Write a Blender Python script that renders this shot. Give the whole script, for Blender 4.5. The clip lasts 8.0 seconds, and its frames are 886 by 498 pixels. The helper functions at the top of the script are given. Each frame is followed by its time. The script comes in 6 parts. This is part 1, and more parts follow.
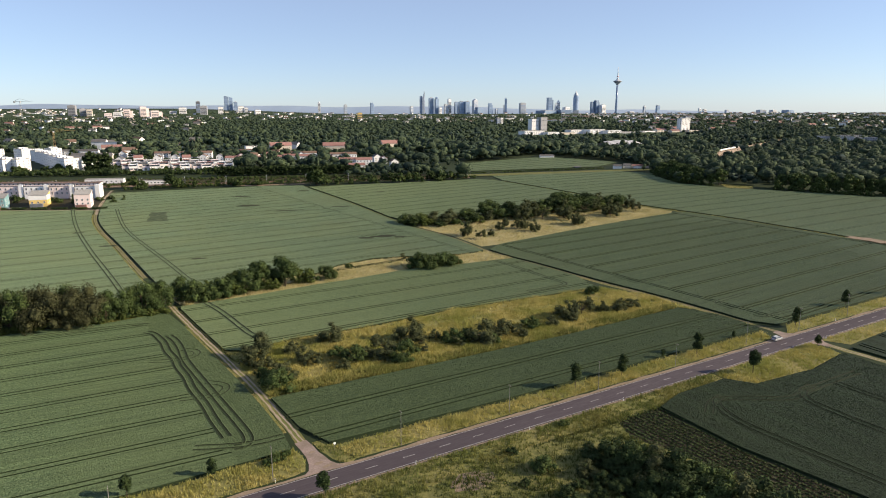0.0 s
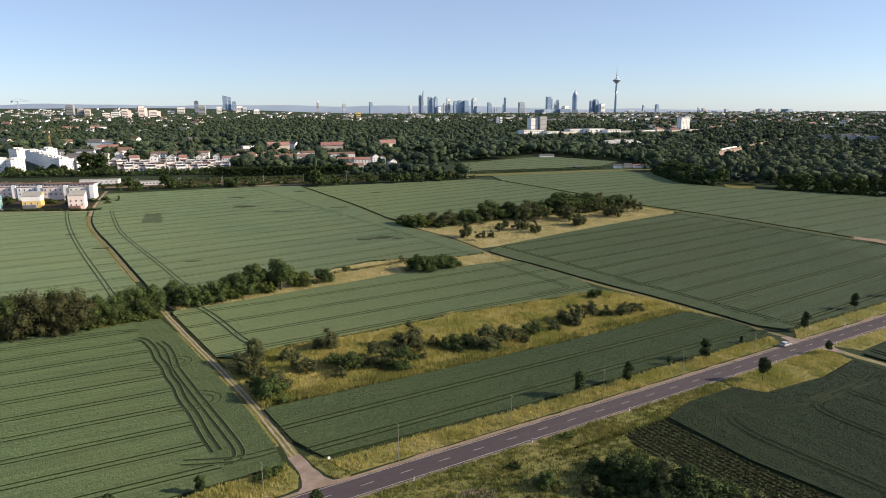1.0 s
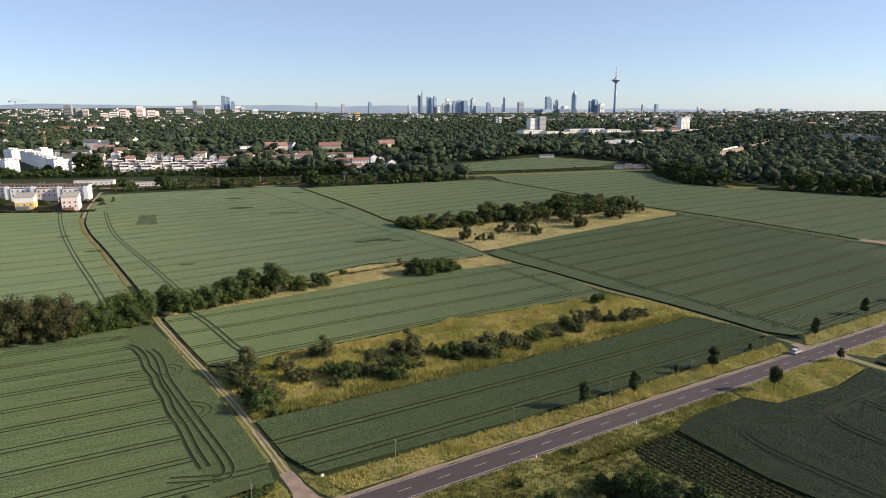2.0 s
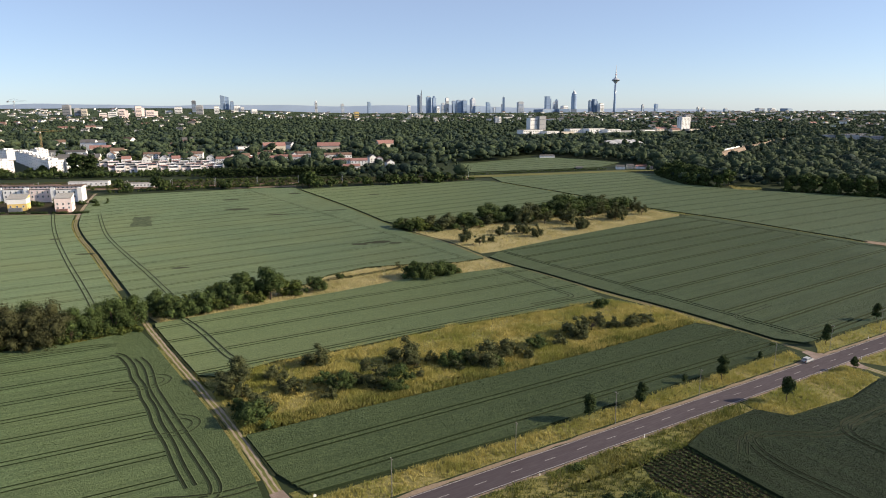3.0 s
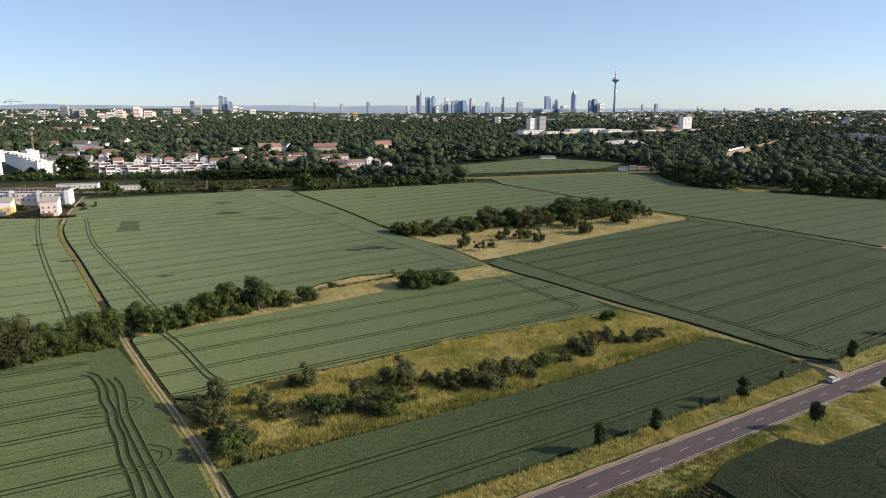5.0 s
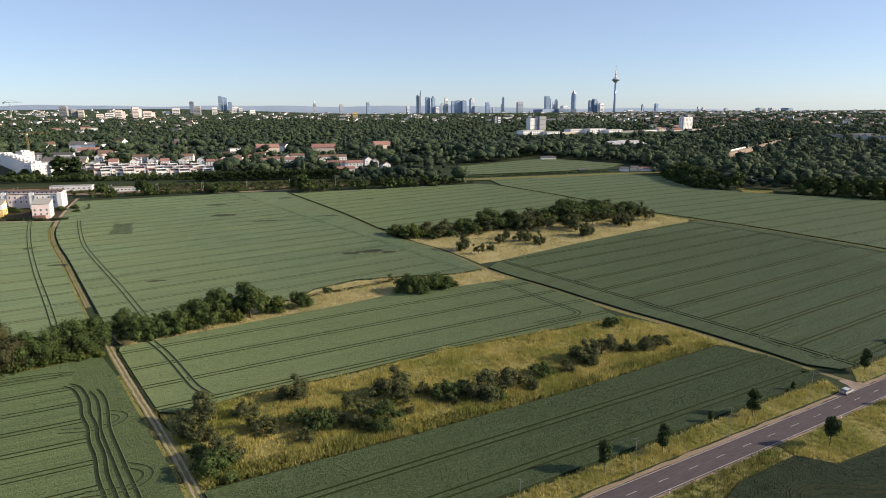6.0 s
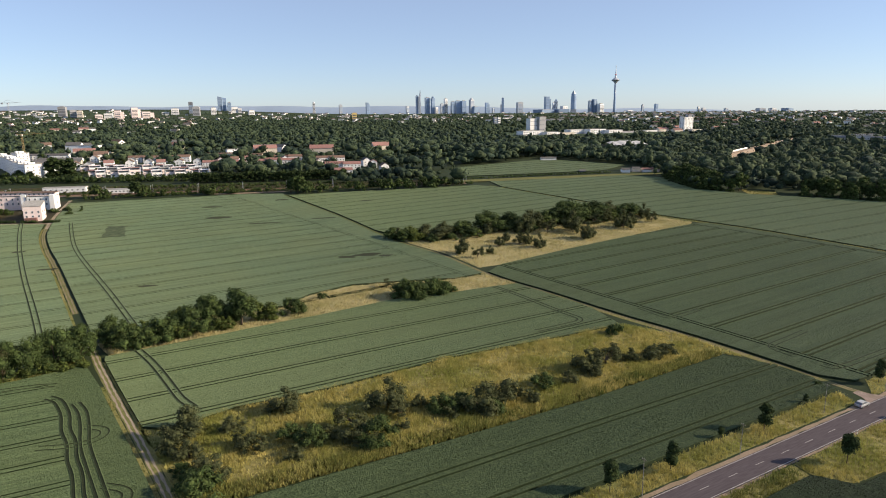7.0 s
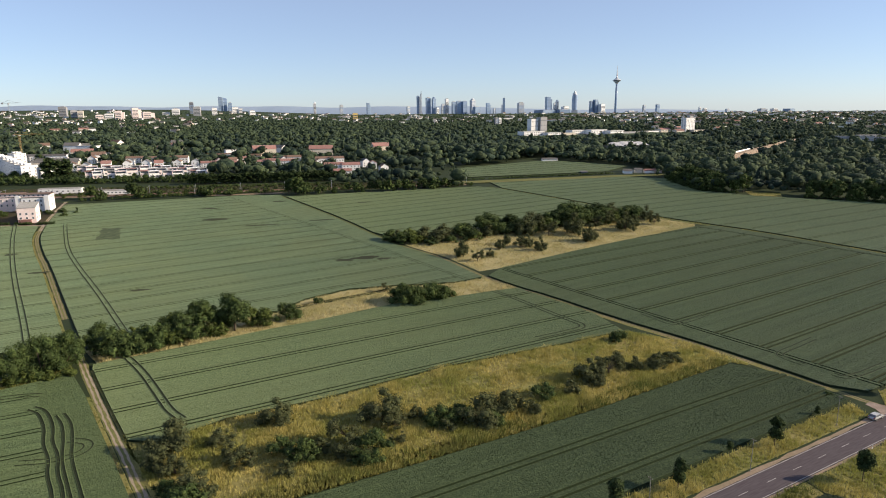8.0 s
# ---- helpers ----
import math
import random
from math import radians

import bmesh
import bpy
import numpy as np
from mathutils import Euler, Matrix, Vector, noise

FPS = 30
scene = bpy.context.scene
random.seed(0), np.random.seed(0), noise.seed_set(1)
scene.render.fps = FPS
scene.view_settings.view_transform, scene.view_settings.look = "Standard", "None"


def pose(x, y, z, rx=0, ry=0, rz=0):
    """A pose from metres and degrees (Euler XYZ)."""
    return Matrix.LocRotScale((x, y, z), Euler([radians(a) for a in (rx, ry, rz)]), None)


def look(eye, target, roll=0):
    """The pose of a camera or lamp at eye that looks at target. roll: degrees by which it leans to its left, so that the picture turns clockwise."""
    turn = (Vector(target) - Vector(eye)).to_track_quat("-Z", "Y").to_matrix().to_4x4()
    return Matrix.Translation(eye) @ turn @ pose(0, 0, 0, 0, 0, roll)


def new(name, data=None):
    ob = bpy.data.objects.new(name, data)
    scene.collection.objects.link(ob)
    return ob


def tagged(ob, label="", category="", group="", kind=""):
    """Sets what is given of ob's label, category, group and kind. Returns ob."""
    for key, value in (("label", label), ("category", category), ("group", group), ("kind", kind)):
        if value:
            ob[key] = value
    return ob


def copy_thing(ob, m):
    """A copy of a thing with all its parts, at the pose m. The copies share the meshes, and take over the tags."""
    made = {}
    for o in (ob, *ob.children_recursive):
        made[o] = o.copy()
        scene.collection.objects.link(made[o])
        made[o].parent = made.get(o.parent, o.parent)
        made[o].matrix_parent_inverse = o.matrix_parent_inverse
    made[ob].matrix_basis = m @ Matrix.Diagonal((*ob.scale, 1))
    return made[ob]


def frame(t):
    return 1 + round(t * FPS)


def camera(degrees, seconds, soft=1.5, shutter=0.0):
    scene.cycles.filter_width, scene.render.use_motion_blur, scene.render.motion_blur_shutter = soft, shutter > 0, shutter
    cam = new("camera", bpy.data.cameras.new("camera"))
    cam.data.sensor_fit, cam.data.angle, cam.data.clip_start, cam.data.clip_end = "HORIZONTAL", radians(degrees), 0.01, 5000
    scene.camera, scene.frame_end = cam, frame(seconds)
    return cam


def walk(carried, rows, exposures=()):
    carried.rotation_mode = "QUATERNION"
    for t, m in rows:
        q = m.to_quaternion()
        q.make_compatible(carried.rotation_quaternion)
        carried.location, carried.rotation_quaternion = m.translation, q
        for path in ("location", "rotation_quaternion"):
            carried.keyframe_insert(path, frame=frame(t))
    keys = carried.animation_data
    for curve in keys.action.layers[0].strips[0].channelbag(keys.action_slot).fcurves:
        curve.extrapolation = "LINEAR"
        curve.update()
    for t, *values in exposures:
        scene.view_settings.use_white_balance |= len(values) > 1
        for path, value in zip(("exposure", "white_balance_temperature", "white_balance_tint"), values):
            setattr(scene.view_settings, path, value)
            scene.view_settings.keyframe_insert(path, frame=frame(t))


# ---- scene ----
cam = camera(70, 8.0, soft=1.0)
PATH = [
    (0, look((0.13, -0.06, 75.84), (0.13, 97.59, 54.31), -0.19)),
    (0.5, look((0.08, 2.99, 75.92), (0.16, 100.63, 54.31), -0.21)),
    (1, look((0.19, 6.28, 75.89), (0.32, 103.91, 54.25), -0.26)),
    (1.5, look((0.17, 9.59, 75.87), (0.38, 107.22, 54.23), -0.27)),
    (3, look((0.39, 20.04, 75.90), (0.72, 117.66, 54.22), -0.30)),
    (3.5, look((0.65, 23.71, 75.86), (0.98, 121.33, 54.19), -0.34)),
    (4, look((0.87, 27.28, 75.90), (1.22, 124.90, 54.23), -0.35)),
    (4.5, look((1.09, 30.94, 75.91), (1.46, 128.57, 54.24), -0.34)),
    (6, look((2.32, 42.17, 75.93), (2.68, 139.80, 54.29), -0.43)),
    (6.5, look((2.78, 45.95, 75.90), (3.13, 143.58, 54.28), -0.46)),
    (7, look((3.09, 49.66, 75.96), (3.48, 147.30, 54.37), -0.46)),
    (7.5, look((3.57, 53.21, 76.02), (3.91, 150.85, 54.44), -0.46)),
    (8, look((3.97, 55.81, 76.04), (4.21, 153.46, 54.50), -0.43)),
]
walk(cam, PATH, [(0, 0.78, 6600, 11), (8, 0.72, 6600, 11)])

# ---- sky and sun ----
SUN_UP = radians(25.0)
SUN_SIDE = radians(94)          # clockwise from +y
world = bpy.data.worlds.new("sky")
scene.world = world
world.use_nodes = True
wn = world.node_tree.nodes
sky = wn.new("ShaderNodeTexSky")
sky.sky_type = "NISHITA"
sky.sun_disc = False
sky.sun_elevation = SUN_UP
sky.sun_rotation = SUN_SIDE
sky.altitude = 150
sky.air_density = 0.75
sky.dust_density = 0.3
sky.ozone_density = 3.0
wn["Background"].inputs["Strength"].default_value = 0.078
veil = wn.new("ShaderNodeMix")          # thin summer haze over the whole sky
veil.data_type = "RGBA"
veil.inputs[0].default_value = 0.30
veil.inputs[7].default_value = (5.7, 6.3, 7.6, 1)
cool = wn.new("ShaderNodeMix")          # cooler than the model's dusty horizon
cool.data_type, cool.blend_type = "RGBA", "MULTIPLY"
cool.inputs[0].default_value = 1.0
cool.inputs[7].default_value = (0.94, 1.01, 1.10, 1)
world.node_tree.links.new(sky.outputs[0], cool.inputs[6])
world.node_tree.links.new(cool.outputs[2], veil.inputs[6])
world.node_tree.links.new(veil.outputs[2], wn["Background"].inputs[0])
sun_data = bpy.data.lights.new("sun", "SUN")
sun_data.energy = 4.6
sun_data.angle = radians(0.5)
sun_data.color = (1.0, 0.85, 0.64)
sun = new("sun", sun_data)
sun.matrix_world = look((math.sin(SUN_SIDE) * 500, math.cos(SUN_SIDE) * 500, 500 * math.tan(SUN_UP)), (0, 0, 0))


# ---- materials ----
def material(name, a, b, size=1.0, rough=0.85, bump=0.0, bump_size=None, big=None, big_size=0.02, big_mix=0.5,
             metal=0.0, spread=0.0, island=False, see_through=0.0, diffuse_rough=0.0, low=0.35, high=0.65, stretch=None, spec=None,
             rows=None):
    """Two colours mixed by grain of the given size (metres), a third in large patches, and relief."""
    m = bpy.data.materials.new(name)
    m.use_nodes = True
    nt = m.node_tree
    nd, ln = nt.nodes, nt.links
    bsdf = nd["Principled BSDF"]
    out = nd["Material Output"]
    geo = nd.new("ShaderNodeNewGeometry")
    where = geo.outputs["Position"]
    if stretch:
        mp = nd.new("ShaderNodeMapping")
        mp.vector_type = "TEXTURE"
        mp.inputs["Rotation"].default_value = (0, 0, radians(stretch[0]))
        mp.inputs["Scale"].default_value = (1 / stretch[1], 1, 1)
        ln.new(where, mp.inputs["Vector"])
        where = mp.outputs["Vector"]

    def grain(scale, detail=4.0):
        t = nd.new("ShaderNodeTexNoise")
        t.inputs["Scale"].default_value = scale
        t.inputs["Detail"].default_value = detail
        ln.new(where, t.inputs["Vector"])
        return t.outputs["Fac"]

    def ramp(fac, lo, hi):
        r = nd.new("ShaderNodeMapRange")
        r.inputs["From Min"].default_value, r.inputs["From Max"].default_value = lo, hi
        ln.new(fac, r.inputs["Value"])
        return r.outputs["Result"]

    def mix(fac, ca, cb):
        x = nd.new("ShaderNodeMix")
        x.data_type = "RGBA"
        for sock, v in ((x.inputs[0], fac), (x.inputs[6], ca), (x.inputs[7], cb)):
            if isinstance(v, tuple):
                sock.default_value = (*v, 1) if len(v) == 3 else v
            elif isinstance(v, float):
                sock.default_value = v
            else:
                ln.new(v, sock)
        return x.outputs[2]

    col = mix(ramp(grain(1.0 / size), low, high), a, b)
    if big:
        fac = ramp(grain(big_size, 3.0), 0.4, 0.65)
        mul = nd.new("ShaderNodeMath")
        mul.operation = "MULTIPLY"
        mul.inputs[1].default_value = big_mix
        ln.new(fac, mul.inputs[0])
        col = mix(mul.outputs[0], col, big)
    if rows:
        # sown rows: long streaks at an angle, (angle, length, width, amount)
        mp = nd.new("ShaderNodeMapping")
        mp.vector_type = "TEXTURE"
        mp.inputs["Rotation"].default_value = (0, 0, radians(rows[0]))
        mp.inputs["Scale"].default_value = (rows[1], rows[2], 1)
        ln.new(geo.outputs["Position"], mp.inputs["Vector"])
        t = nd.new("ShaderNodeTexNoise")
        t.inputs["Scale"].default_value = 1.0
        t.inputs["Detail"].default_value = 3.0
        ln.new(mp.outputs["Vector"], t.inputs["Vector"])
        r = nd.new("ShaderNodeMapRange")
        r.inputs["From Min"].default_value, r.inputs["From Max"].default_value = 0.3, 0.7
        r.inputs["To Min"].default_value, r.inputs["To Max"].default_value = 1 - rows[3], 1 + rows[3]
        ln.new(t.outputs["Fac"], r.inputs["Value"])
        hsv = nd.new("ShaderNodeHueSaturation")
        ln.new(col, hsv.inputs["Color"])
        ln.new(r.outputs["Result"], hsv.inputs["Value"])
        col = hsv.outputs["Color"]
    if spread:
        if island:
            rnd = geo.outputs["Random Per Island"]
        else:
            rnd = nd.new("ShaderNodeObjectInfo").outputs["Random"]
        hsv = nd.new("ShaderNodeHueSaturation")
        ln.new(col, hsv.inputs["Color"])
        r = nd.new("ShaderNodeMapRange")
        r.inputs["To Min"].default_value, r.inputs["To Max"].default_value = 1 - spread, 1 + spread
        ln.new(rnd, r.inputs["Value"])
        ln.new(r.outputs["Result"], hsv.inputs["Value"])
        col = hsv.outputs["Color"]
    ln.new(col, bsdf.inputs["Base Color"])
    bsdf.inputs["Roughness"].default_value = rough
    bsdf.inputs["Metallic"].default_value = metal
    bsdf.inputs["Diffuse Roughness"].default_value = diffuse_rough
    if rough > 0.8:
        bsdf.inputs["Specular IOR Level"].default_value = 0.15
    if spec is not None:
        bsdf.inputs["Specular IOR Level"].default_value = spec
    if bump:
        bp = nd.new("ShaderNodeBump")
        bp.inputs["Strength"].default_value = 1.0
        bp.inputs["Distance"].default_value = bump
        ln.new(grain(1.0 / (bump_size or size), 3.0), bp.inputs["Height"])
        ln.new(bp.outputs["Normal"], bsdf.inputs["Normal"])
    if see_through:
        tr = nd.new("ShaderNodeBsdfTranslucent")
        ln.new(col, tr.inputs["Color"])
        ms = nd.new("ShaderNodeMixShader")
        ms.inputs[0].default_value = see_through
        ln.new(bsdf.outputs[0], ms.inputs[1])
        ln.new(tr.outputs[0], ms.inputs[2])
        ln.new(ms.outputs[0], out.inputs["Surface"])
    return m


M = {}
M["earth"] = material("earth", (0.019, 0.031, 0.012), (0.030, 0.040, 0.017), 0.6, bump=0.05, big=(0.024, 0.037, 0.014), big_size=0.03)
M["wheat"] = material("wheat", (0.063, 0.096, 0.045), (0.158, 0.197, 0.096), 0.55, bump=0.26, bump_size=0.3, big=(0.122, 0.153, 0.073),
                      big_size=0.018, big_mix=0.6, diffuse_rough=1.0, rows=(29.4, 26, 1.1, 0.09))
M["wheat_right"] = material("wheat_right", (0.047, 0.073, 0.035), (0.115, 0.149, 0.069), 0.55, bump=0.26, bump_size=0.3, big=(0.090, 0.114, 0.054),
                      big_size=0.018, big_mix=0.6, diffuse_rough=1.0, rows=(32.6, 40, 1.6, 0.13))
M["wheat_near"] = material("wheat_near", (0.035, 0.055, 0.024), (0.085, 0.115, 0.052), 0.42, bump=0.26, bump_size=0.28, big=(0.065, 0.089, 0.039),
                           big_size=0.02, big_mix=0.6, diffuse_rough=1.0, rows=(29.4, 9, 0.7, 0.13))
M["wheat_pale"] = material("wheat_pale", (0.040, 0.067, 0.030), (0.096, 0.131, 0.066), 0.6, bump=0.26, bump_size=0.34,
                           big=(0.079, 0.104, 0.046), big_size=0.02, big_mix=0.6, diffuse_rough=1.0, rows=(26.5, 30, 0.9, 0.2))
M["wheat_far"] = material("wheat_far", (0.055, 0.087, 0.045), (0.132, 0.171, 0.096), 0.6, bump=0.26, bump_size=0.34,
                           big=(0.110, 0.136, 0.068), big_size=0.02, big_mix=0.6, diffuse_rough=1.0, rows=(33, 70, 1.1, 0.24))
M["wheat_dark"] = material("wheat_dark", (0.016, 0.030, 0.012), (0.044, 0.064, 0.029), 0.5, bump=0.26, bump_size=0.28,
                           big=(0.033, 0.047, 0.020), big_size=0.022, big_mix=0.6, diffuse_rough=1.0, rows=(-60, 16, 0.8, 0.2))
M["flattened"] = material("flattened", (0.018, 0.023, 0.009), (0.032, 0.035, 0.017), 0.4, bump=0.1, diffuse_rough=1.0)
M["lodged"] = material("lodged", (0.022, 0.034, 0.017), (0.075, 0.092, 0.050), 1.6, bump=0.3, bump_size=1.2, diffuse_rough=1.0)
# stalk green darkened: shade of crop walls and groove sides is painted in
M["stalks_shaded"] = material("stalks_shaded", (0.012, 0.022, 0.009), (0.026, 0.038, 0.016), 0.3)
# soil darkened: the shade of a sunken groove is put into this colour
M["track_soil_shaded"] = material("track_soil_shaded", (0.013, 0.019, 0.008), (0.026, 0.032, 0.014), 0.5, bump=0.05)
M["grass_floor"] = material("grass_floor", (0.157, 0.141, 0.048), (0.272, 0.230, 0.088), 0.7, bump=0.15, bump_size=0.4,
                            big=(0.129, 0.141, 0.041), big_size=0.06, big_mix=0.8)
M["straw"] = material("straw", (0.319, 0.280, 0.084), (0.515, 0.445, 0.170), 2.5, big=(0.233, 0.251, 0.063), big_size=0.07, big_mix=0.85,
                      spread=0.14, island=True, see_through=0.3)
M["straw_pale"] = material("straw_pale", (0.400, 0.350, 0.170), (0.560, 0.490, 0.270), 2.5, big=(0.330, 0.310, 0.130), big_size=0.07, big_mix=0.7,
                      spread=0.14, island=True, see_through=0.3)
M["pale_floor"] = material("pale_floor", (0.260, 0.225, 0.105), (0.380, 0.325, 0.170), 0.7, bump=0.15, bump_size=0.4,
                           big=(0.220, 0.205, 0.085), big_size=0.06, big_mix=0.7)
M["green_grass"] = material("green_grass", (0.091, 0.117, 0.030), (0.169, 0.186, 0.052), 2.0, big=(0.253, 0.224, 0.074), big_size=0.09, big_mix=0.6,
                            spread=0.22, island=True, see_through=0.3)
# green_grass darkened; the scrub's shade is partly put into this tone
M["rank_grass"] = material("rank_grass", (0.055, 0.077, 0.019), (0.101, 0.123, 0.032), 2.0, big=(0.152, 0.148, 0.046), big_size=0.09, big_mix=0.6,
                            spread=0.22, island=True, see_through=0.3)
M["way_grass"] = material("way_grass", (0.111, 0.111, 0.037), (0.192, 0.177, 0.063), 0.8, bump=0.12, bump_size=0.5, big=(0.097, 0.111, 0.033), big_size=0.08, big_mix=0.7)
M["green_way"] = material("green_way", (0.045, 0.070, 0.026), (0.085, 0.110, 0.042), 0.8, bump=0.12, bump_size=0.5, big=(0.100, 0.110, 0.042), big_size=0.08, big_mix=0.6)
M["dark_soil"] = material("dark_soil", (0.031, 0.027, 0.016), (0.053, 0.044, 0.027), 0.5, bump=0.08, big=(0.036, 0.037, 0.016), big_size=0.1)
M["bare"] = material("bare", (0.200, 0.148, 0.104), (0.281, 0.214, 0.155), 0.5, bump=0.03, big=(0.163, 0.133, 0.081), big_size=0.2)
M["gravel"] = material("gravel", (0.264, 0.209, 0.153), (0.362, 0.299, 0.230), 0.35, bump=0.03, big=(0.209, 0.174, 0.111), big_size=0.15)
M["mouth_gravel"] = material("mouth_gravel", (0.217, 0.165, 0.139), (0.313, 0.244, 0.209), 0.4, bump=0.03, big=(0.174, 0.135, 0.104), big_size=0.3, big_mix=0.8)
M["asphalt"] = material("asphalt", (0.066, 0.053, 0.060), (0.087, 0.074, 0.080), 0.25, bump=0.008, big=(0.054, 0.044, 0.049),
                        big_size=0.12, rough=0.9, stretch=(29.65, 0.08))
M["road_paint"] = material("road_paint", (0.245, 0.230, 0.216), (0.360, 0.346, 0.324), 0.4, rough=0.6)
M["leaf"] = material("leaf", (0.030, 0.051, 0.015), (0.072, 0.099, 0.030), 1.2, spread=0.35, island=True, see_through=0.12)
M["leaf_dark"] = material("leaf_dark", (0.018, 0.033, 0.011), (0.043, 0.063, 0.020), 1.2, spread=0.35, island=True, see_through=0.1)
M["leaf_olive"] = material("leaf_olive", (0.046, 0.058, 0.024), (0.096, 0.104, 0.046), 1.0, spread=0.2, island=True, see_through=0.25)
M["leaf_bright"] = material("leaf_bright", (0.056, 0.077, 0.018), (0.092, 0.115, 0.028), 1.0, spread=0.3, island=True, see_through=0.15)
M["leaf_brown"] = material("leaf_brown", (0.038, 0.043, 0.018), (0.076, 0.078, 0.034), 1.0, spread=0.2, island=True, see_through=0.25)
# bluish leaf greens: the blue of distance haze is put into the colour
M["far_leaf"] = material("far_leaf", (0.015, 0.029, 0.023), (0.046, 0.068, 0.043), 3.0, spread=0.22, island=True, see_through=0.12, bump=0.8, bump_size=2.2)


def tree_tones(m):
    """Each tree of the far woods has its own green: blue-green, plain or olive."""
    nd, ln = m.node_tree.nodes, m.node_tree.links
    tone = nd.new("ShaderNodeAttribute")
    tone.attribute_name = "tone"
    ramp = nd.new("ShaderNodeValToRGB")
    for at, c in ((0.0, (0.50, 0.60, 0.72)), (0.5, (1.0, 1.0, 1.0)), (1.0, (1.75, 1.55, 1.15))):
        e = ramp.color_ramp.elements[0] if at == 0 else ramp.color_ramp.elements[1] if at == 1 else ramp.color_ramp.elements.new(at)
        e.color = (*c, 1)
    ln.new(tone.outputs["Fac"], ramp.inputs["Fac"])
    bsdf = nd["Principled BSDF"]
    src = bsdf.inputs["Base Color"].links[0].from_socket
    mul = nd.new("ShaderNodeMix")
    mul.data_type, mul.blend_type = "RGBA", "MULTIPLY"
    mul.inputs[0].default_value = 1.0
    ln.new(src, mul.inputs[6])
    ln.new(ramp.outputs["Color"], mul.inputs[7])
    targets = [q.to_socket for q in src.links if q.to_socket != mul.inputs[6]]
    for q in targets:
        ln.new(mul.outputs[2], q)


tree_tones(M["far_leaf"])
M["canopy"] = material("canopy", (0.022, 0.037, 0.015), (0.052, 0.074, 0.026), 6.0, bump=1.2, bump_size=5.0, big=(0.037, 0.056, 0.025), big_size=0.006)
M["bark"] = material("bark", (0.06, 0.045, 0.03), (0.13, 0.10, 0.07), 0.2, bump=0.02)
M["timber"] = material("timber", (0.1, 0.085, 0.07), (0.17, 0.15, 0.12), 0.3, bump=0.01)
M["timber_pale"] = material("timber_pale", (0.17, 0.165, 0.15), (0.26, 0.25, 0.23), 0.3, bump=0.01)
M["white_wall"] = material("white_wall", (0.760, 0.750, 0.740), (0.830, 0.820, 0.810), 1.5, rough=0.8, big=(0.720, 0.710, 0.700), big_size=0.15, spread=0.06)
M["cream_wall"] = material("cream_wall", (0.558, 0.493, 0.409), (0.651, 0.586, 0.493), 1.5, rough=0.8, big=(0.512, 0.456, 0.391), big_size=0.15, spread=0.1)
M["pink_wall"] = material("pink_wall", (0.740, 0.610, 0.580), (0.810, 0.690, 0.660), 1.5, rough=0.8, big=(0.700, 0.580, 0.550), big_size=0.15, spread=0.08)
M["yellow_wall"] = material("yellow_wall", (0.62, 0.44, 0.14), (0.72, 0.52, 0.19), 1.5, rough=0.8, big=(0.58, 0.42, 0.16), big_size=0.15)
M["teal_wall"] = material("teal_wall", (0.16, 0.30, 0.32), (0.22, 0.38, 0.40), 1.5, rough=0.8, big=(0.15, 0.27, 0.3), big_size=0.15)
M["grey_wall"] = material("grey_wall", (0.30, 0.30, 0.31), (0.40, 0.40, 0.41), 2.0, rough=0.8, big=(0.27, 0.27, 0.29), big_size=0.1, spread=0.15)
M["dark_wall"] = material("dark_wall", (0.10, 0.11, 0.13), (0.16, 0.17, 0.19), 2.0, rough=0.7, big=(0.09, 0.1, 0.12), big_size=0.1, spread=0.15)
M["tile_red"] = material("tile_red", (0.22, 0.115, 0.100), (0.30, 0.170, 0.150), 0.6, bump=0.03, big=(0.19, 0.115, 0.100), big_size=0.12, spread=0.2)
M["tile_brown"] = material("tile_brown", (0.13, 0.085, 0.065), (0.20, 0.13, 0.10), 0.6, bump=0.03, big=(0.12, 0.09, 0.075), big_size=0.12, spread=0.2)
M["tile_grey"] = material("tile_grey", (0.09, 0.088, 0.09), (0.15, 0.145, 0.145), 0.6, bump=0.03, big=(0.1, 0.095, 0.09), big_size=0.12, spread=0.2)
M["flat_roof"] = material("flat_roof", (0.22, 0.21, 0.20), (0.33, 0.32, 0.30), 0.9, bump=0.02, big=(0.26, 0.25, 0.22), big_size=0.1, spread=0.2)
M["red_panel"] = material("red_panel", (0.48, 0.08, 0.07), (0.58, 0.12, 0.10), 1.0, rough=0.5, big=(0.42, 0.08, 0.07), big_size=0.2)
M["pane"] = material("pane", (0.08, 0.09, 0.11), (0.13, 0.14, 0.16), 2.0, rough=0.12)
M["tower_glass"] = material("tower_glass", (0.219, 0.299, 0.430), (0.274, 0.357, 0.485), 14.0, rough=0.25, big=(0.205, 0.277, 0.397), big_size=0.02, spread=0.2, stretch=(0, 0.2))
# pale and bluish: distance haze is put into these two tower colours
M["tower_stone"] = material("tower_stone", (0.414, 0.441, 0.486), (0.503, 0.530, 0.566), 12.0, rough=0.6, big=(0.378, 0.414, 0.458), big_size=0.02, spread=0.15)
M["tower_pale"] = material("tower_pale", (0.644, 0.662, 0.681), (0.736, 0.745, 0.764), 12.0, rough=0.6, big=(0.607, 0.626, 0.653), big_size=0.02, spread=0.1)
M["concrete"] = material("concrete", (0.306, 0.297, 0.288), (0.396, 0.387, 0.369), 1.5, rough=0.8, bump=0.01, big=(0.270, 0.270, 0.261), big_size=0.1)
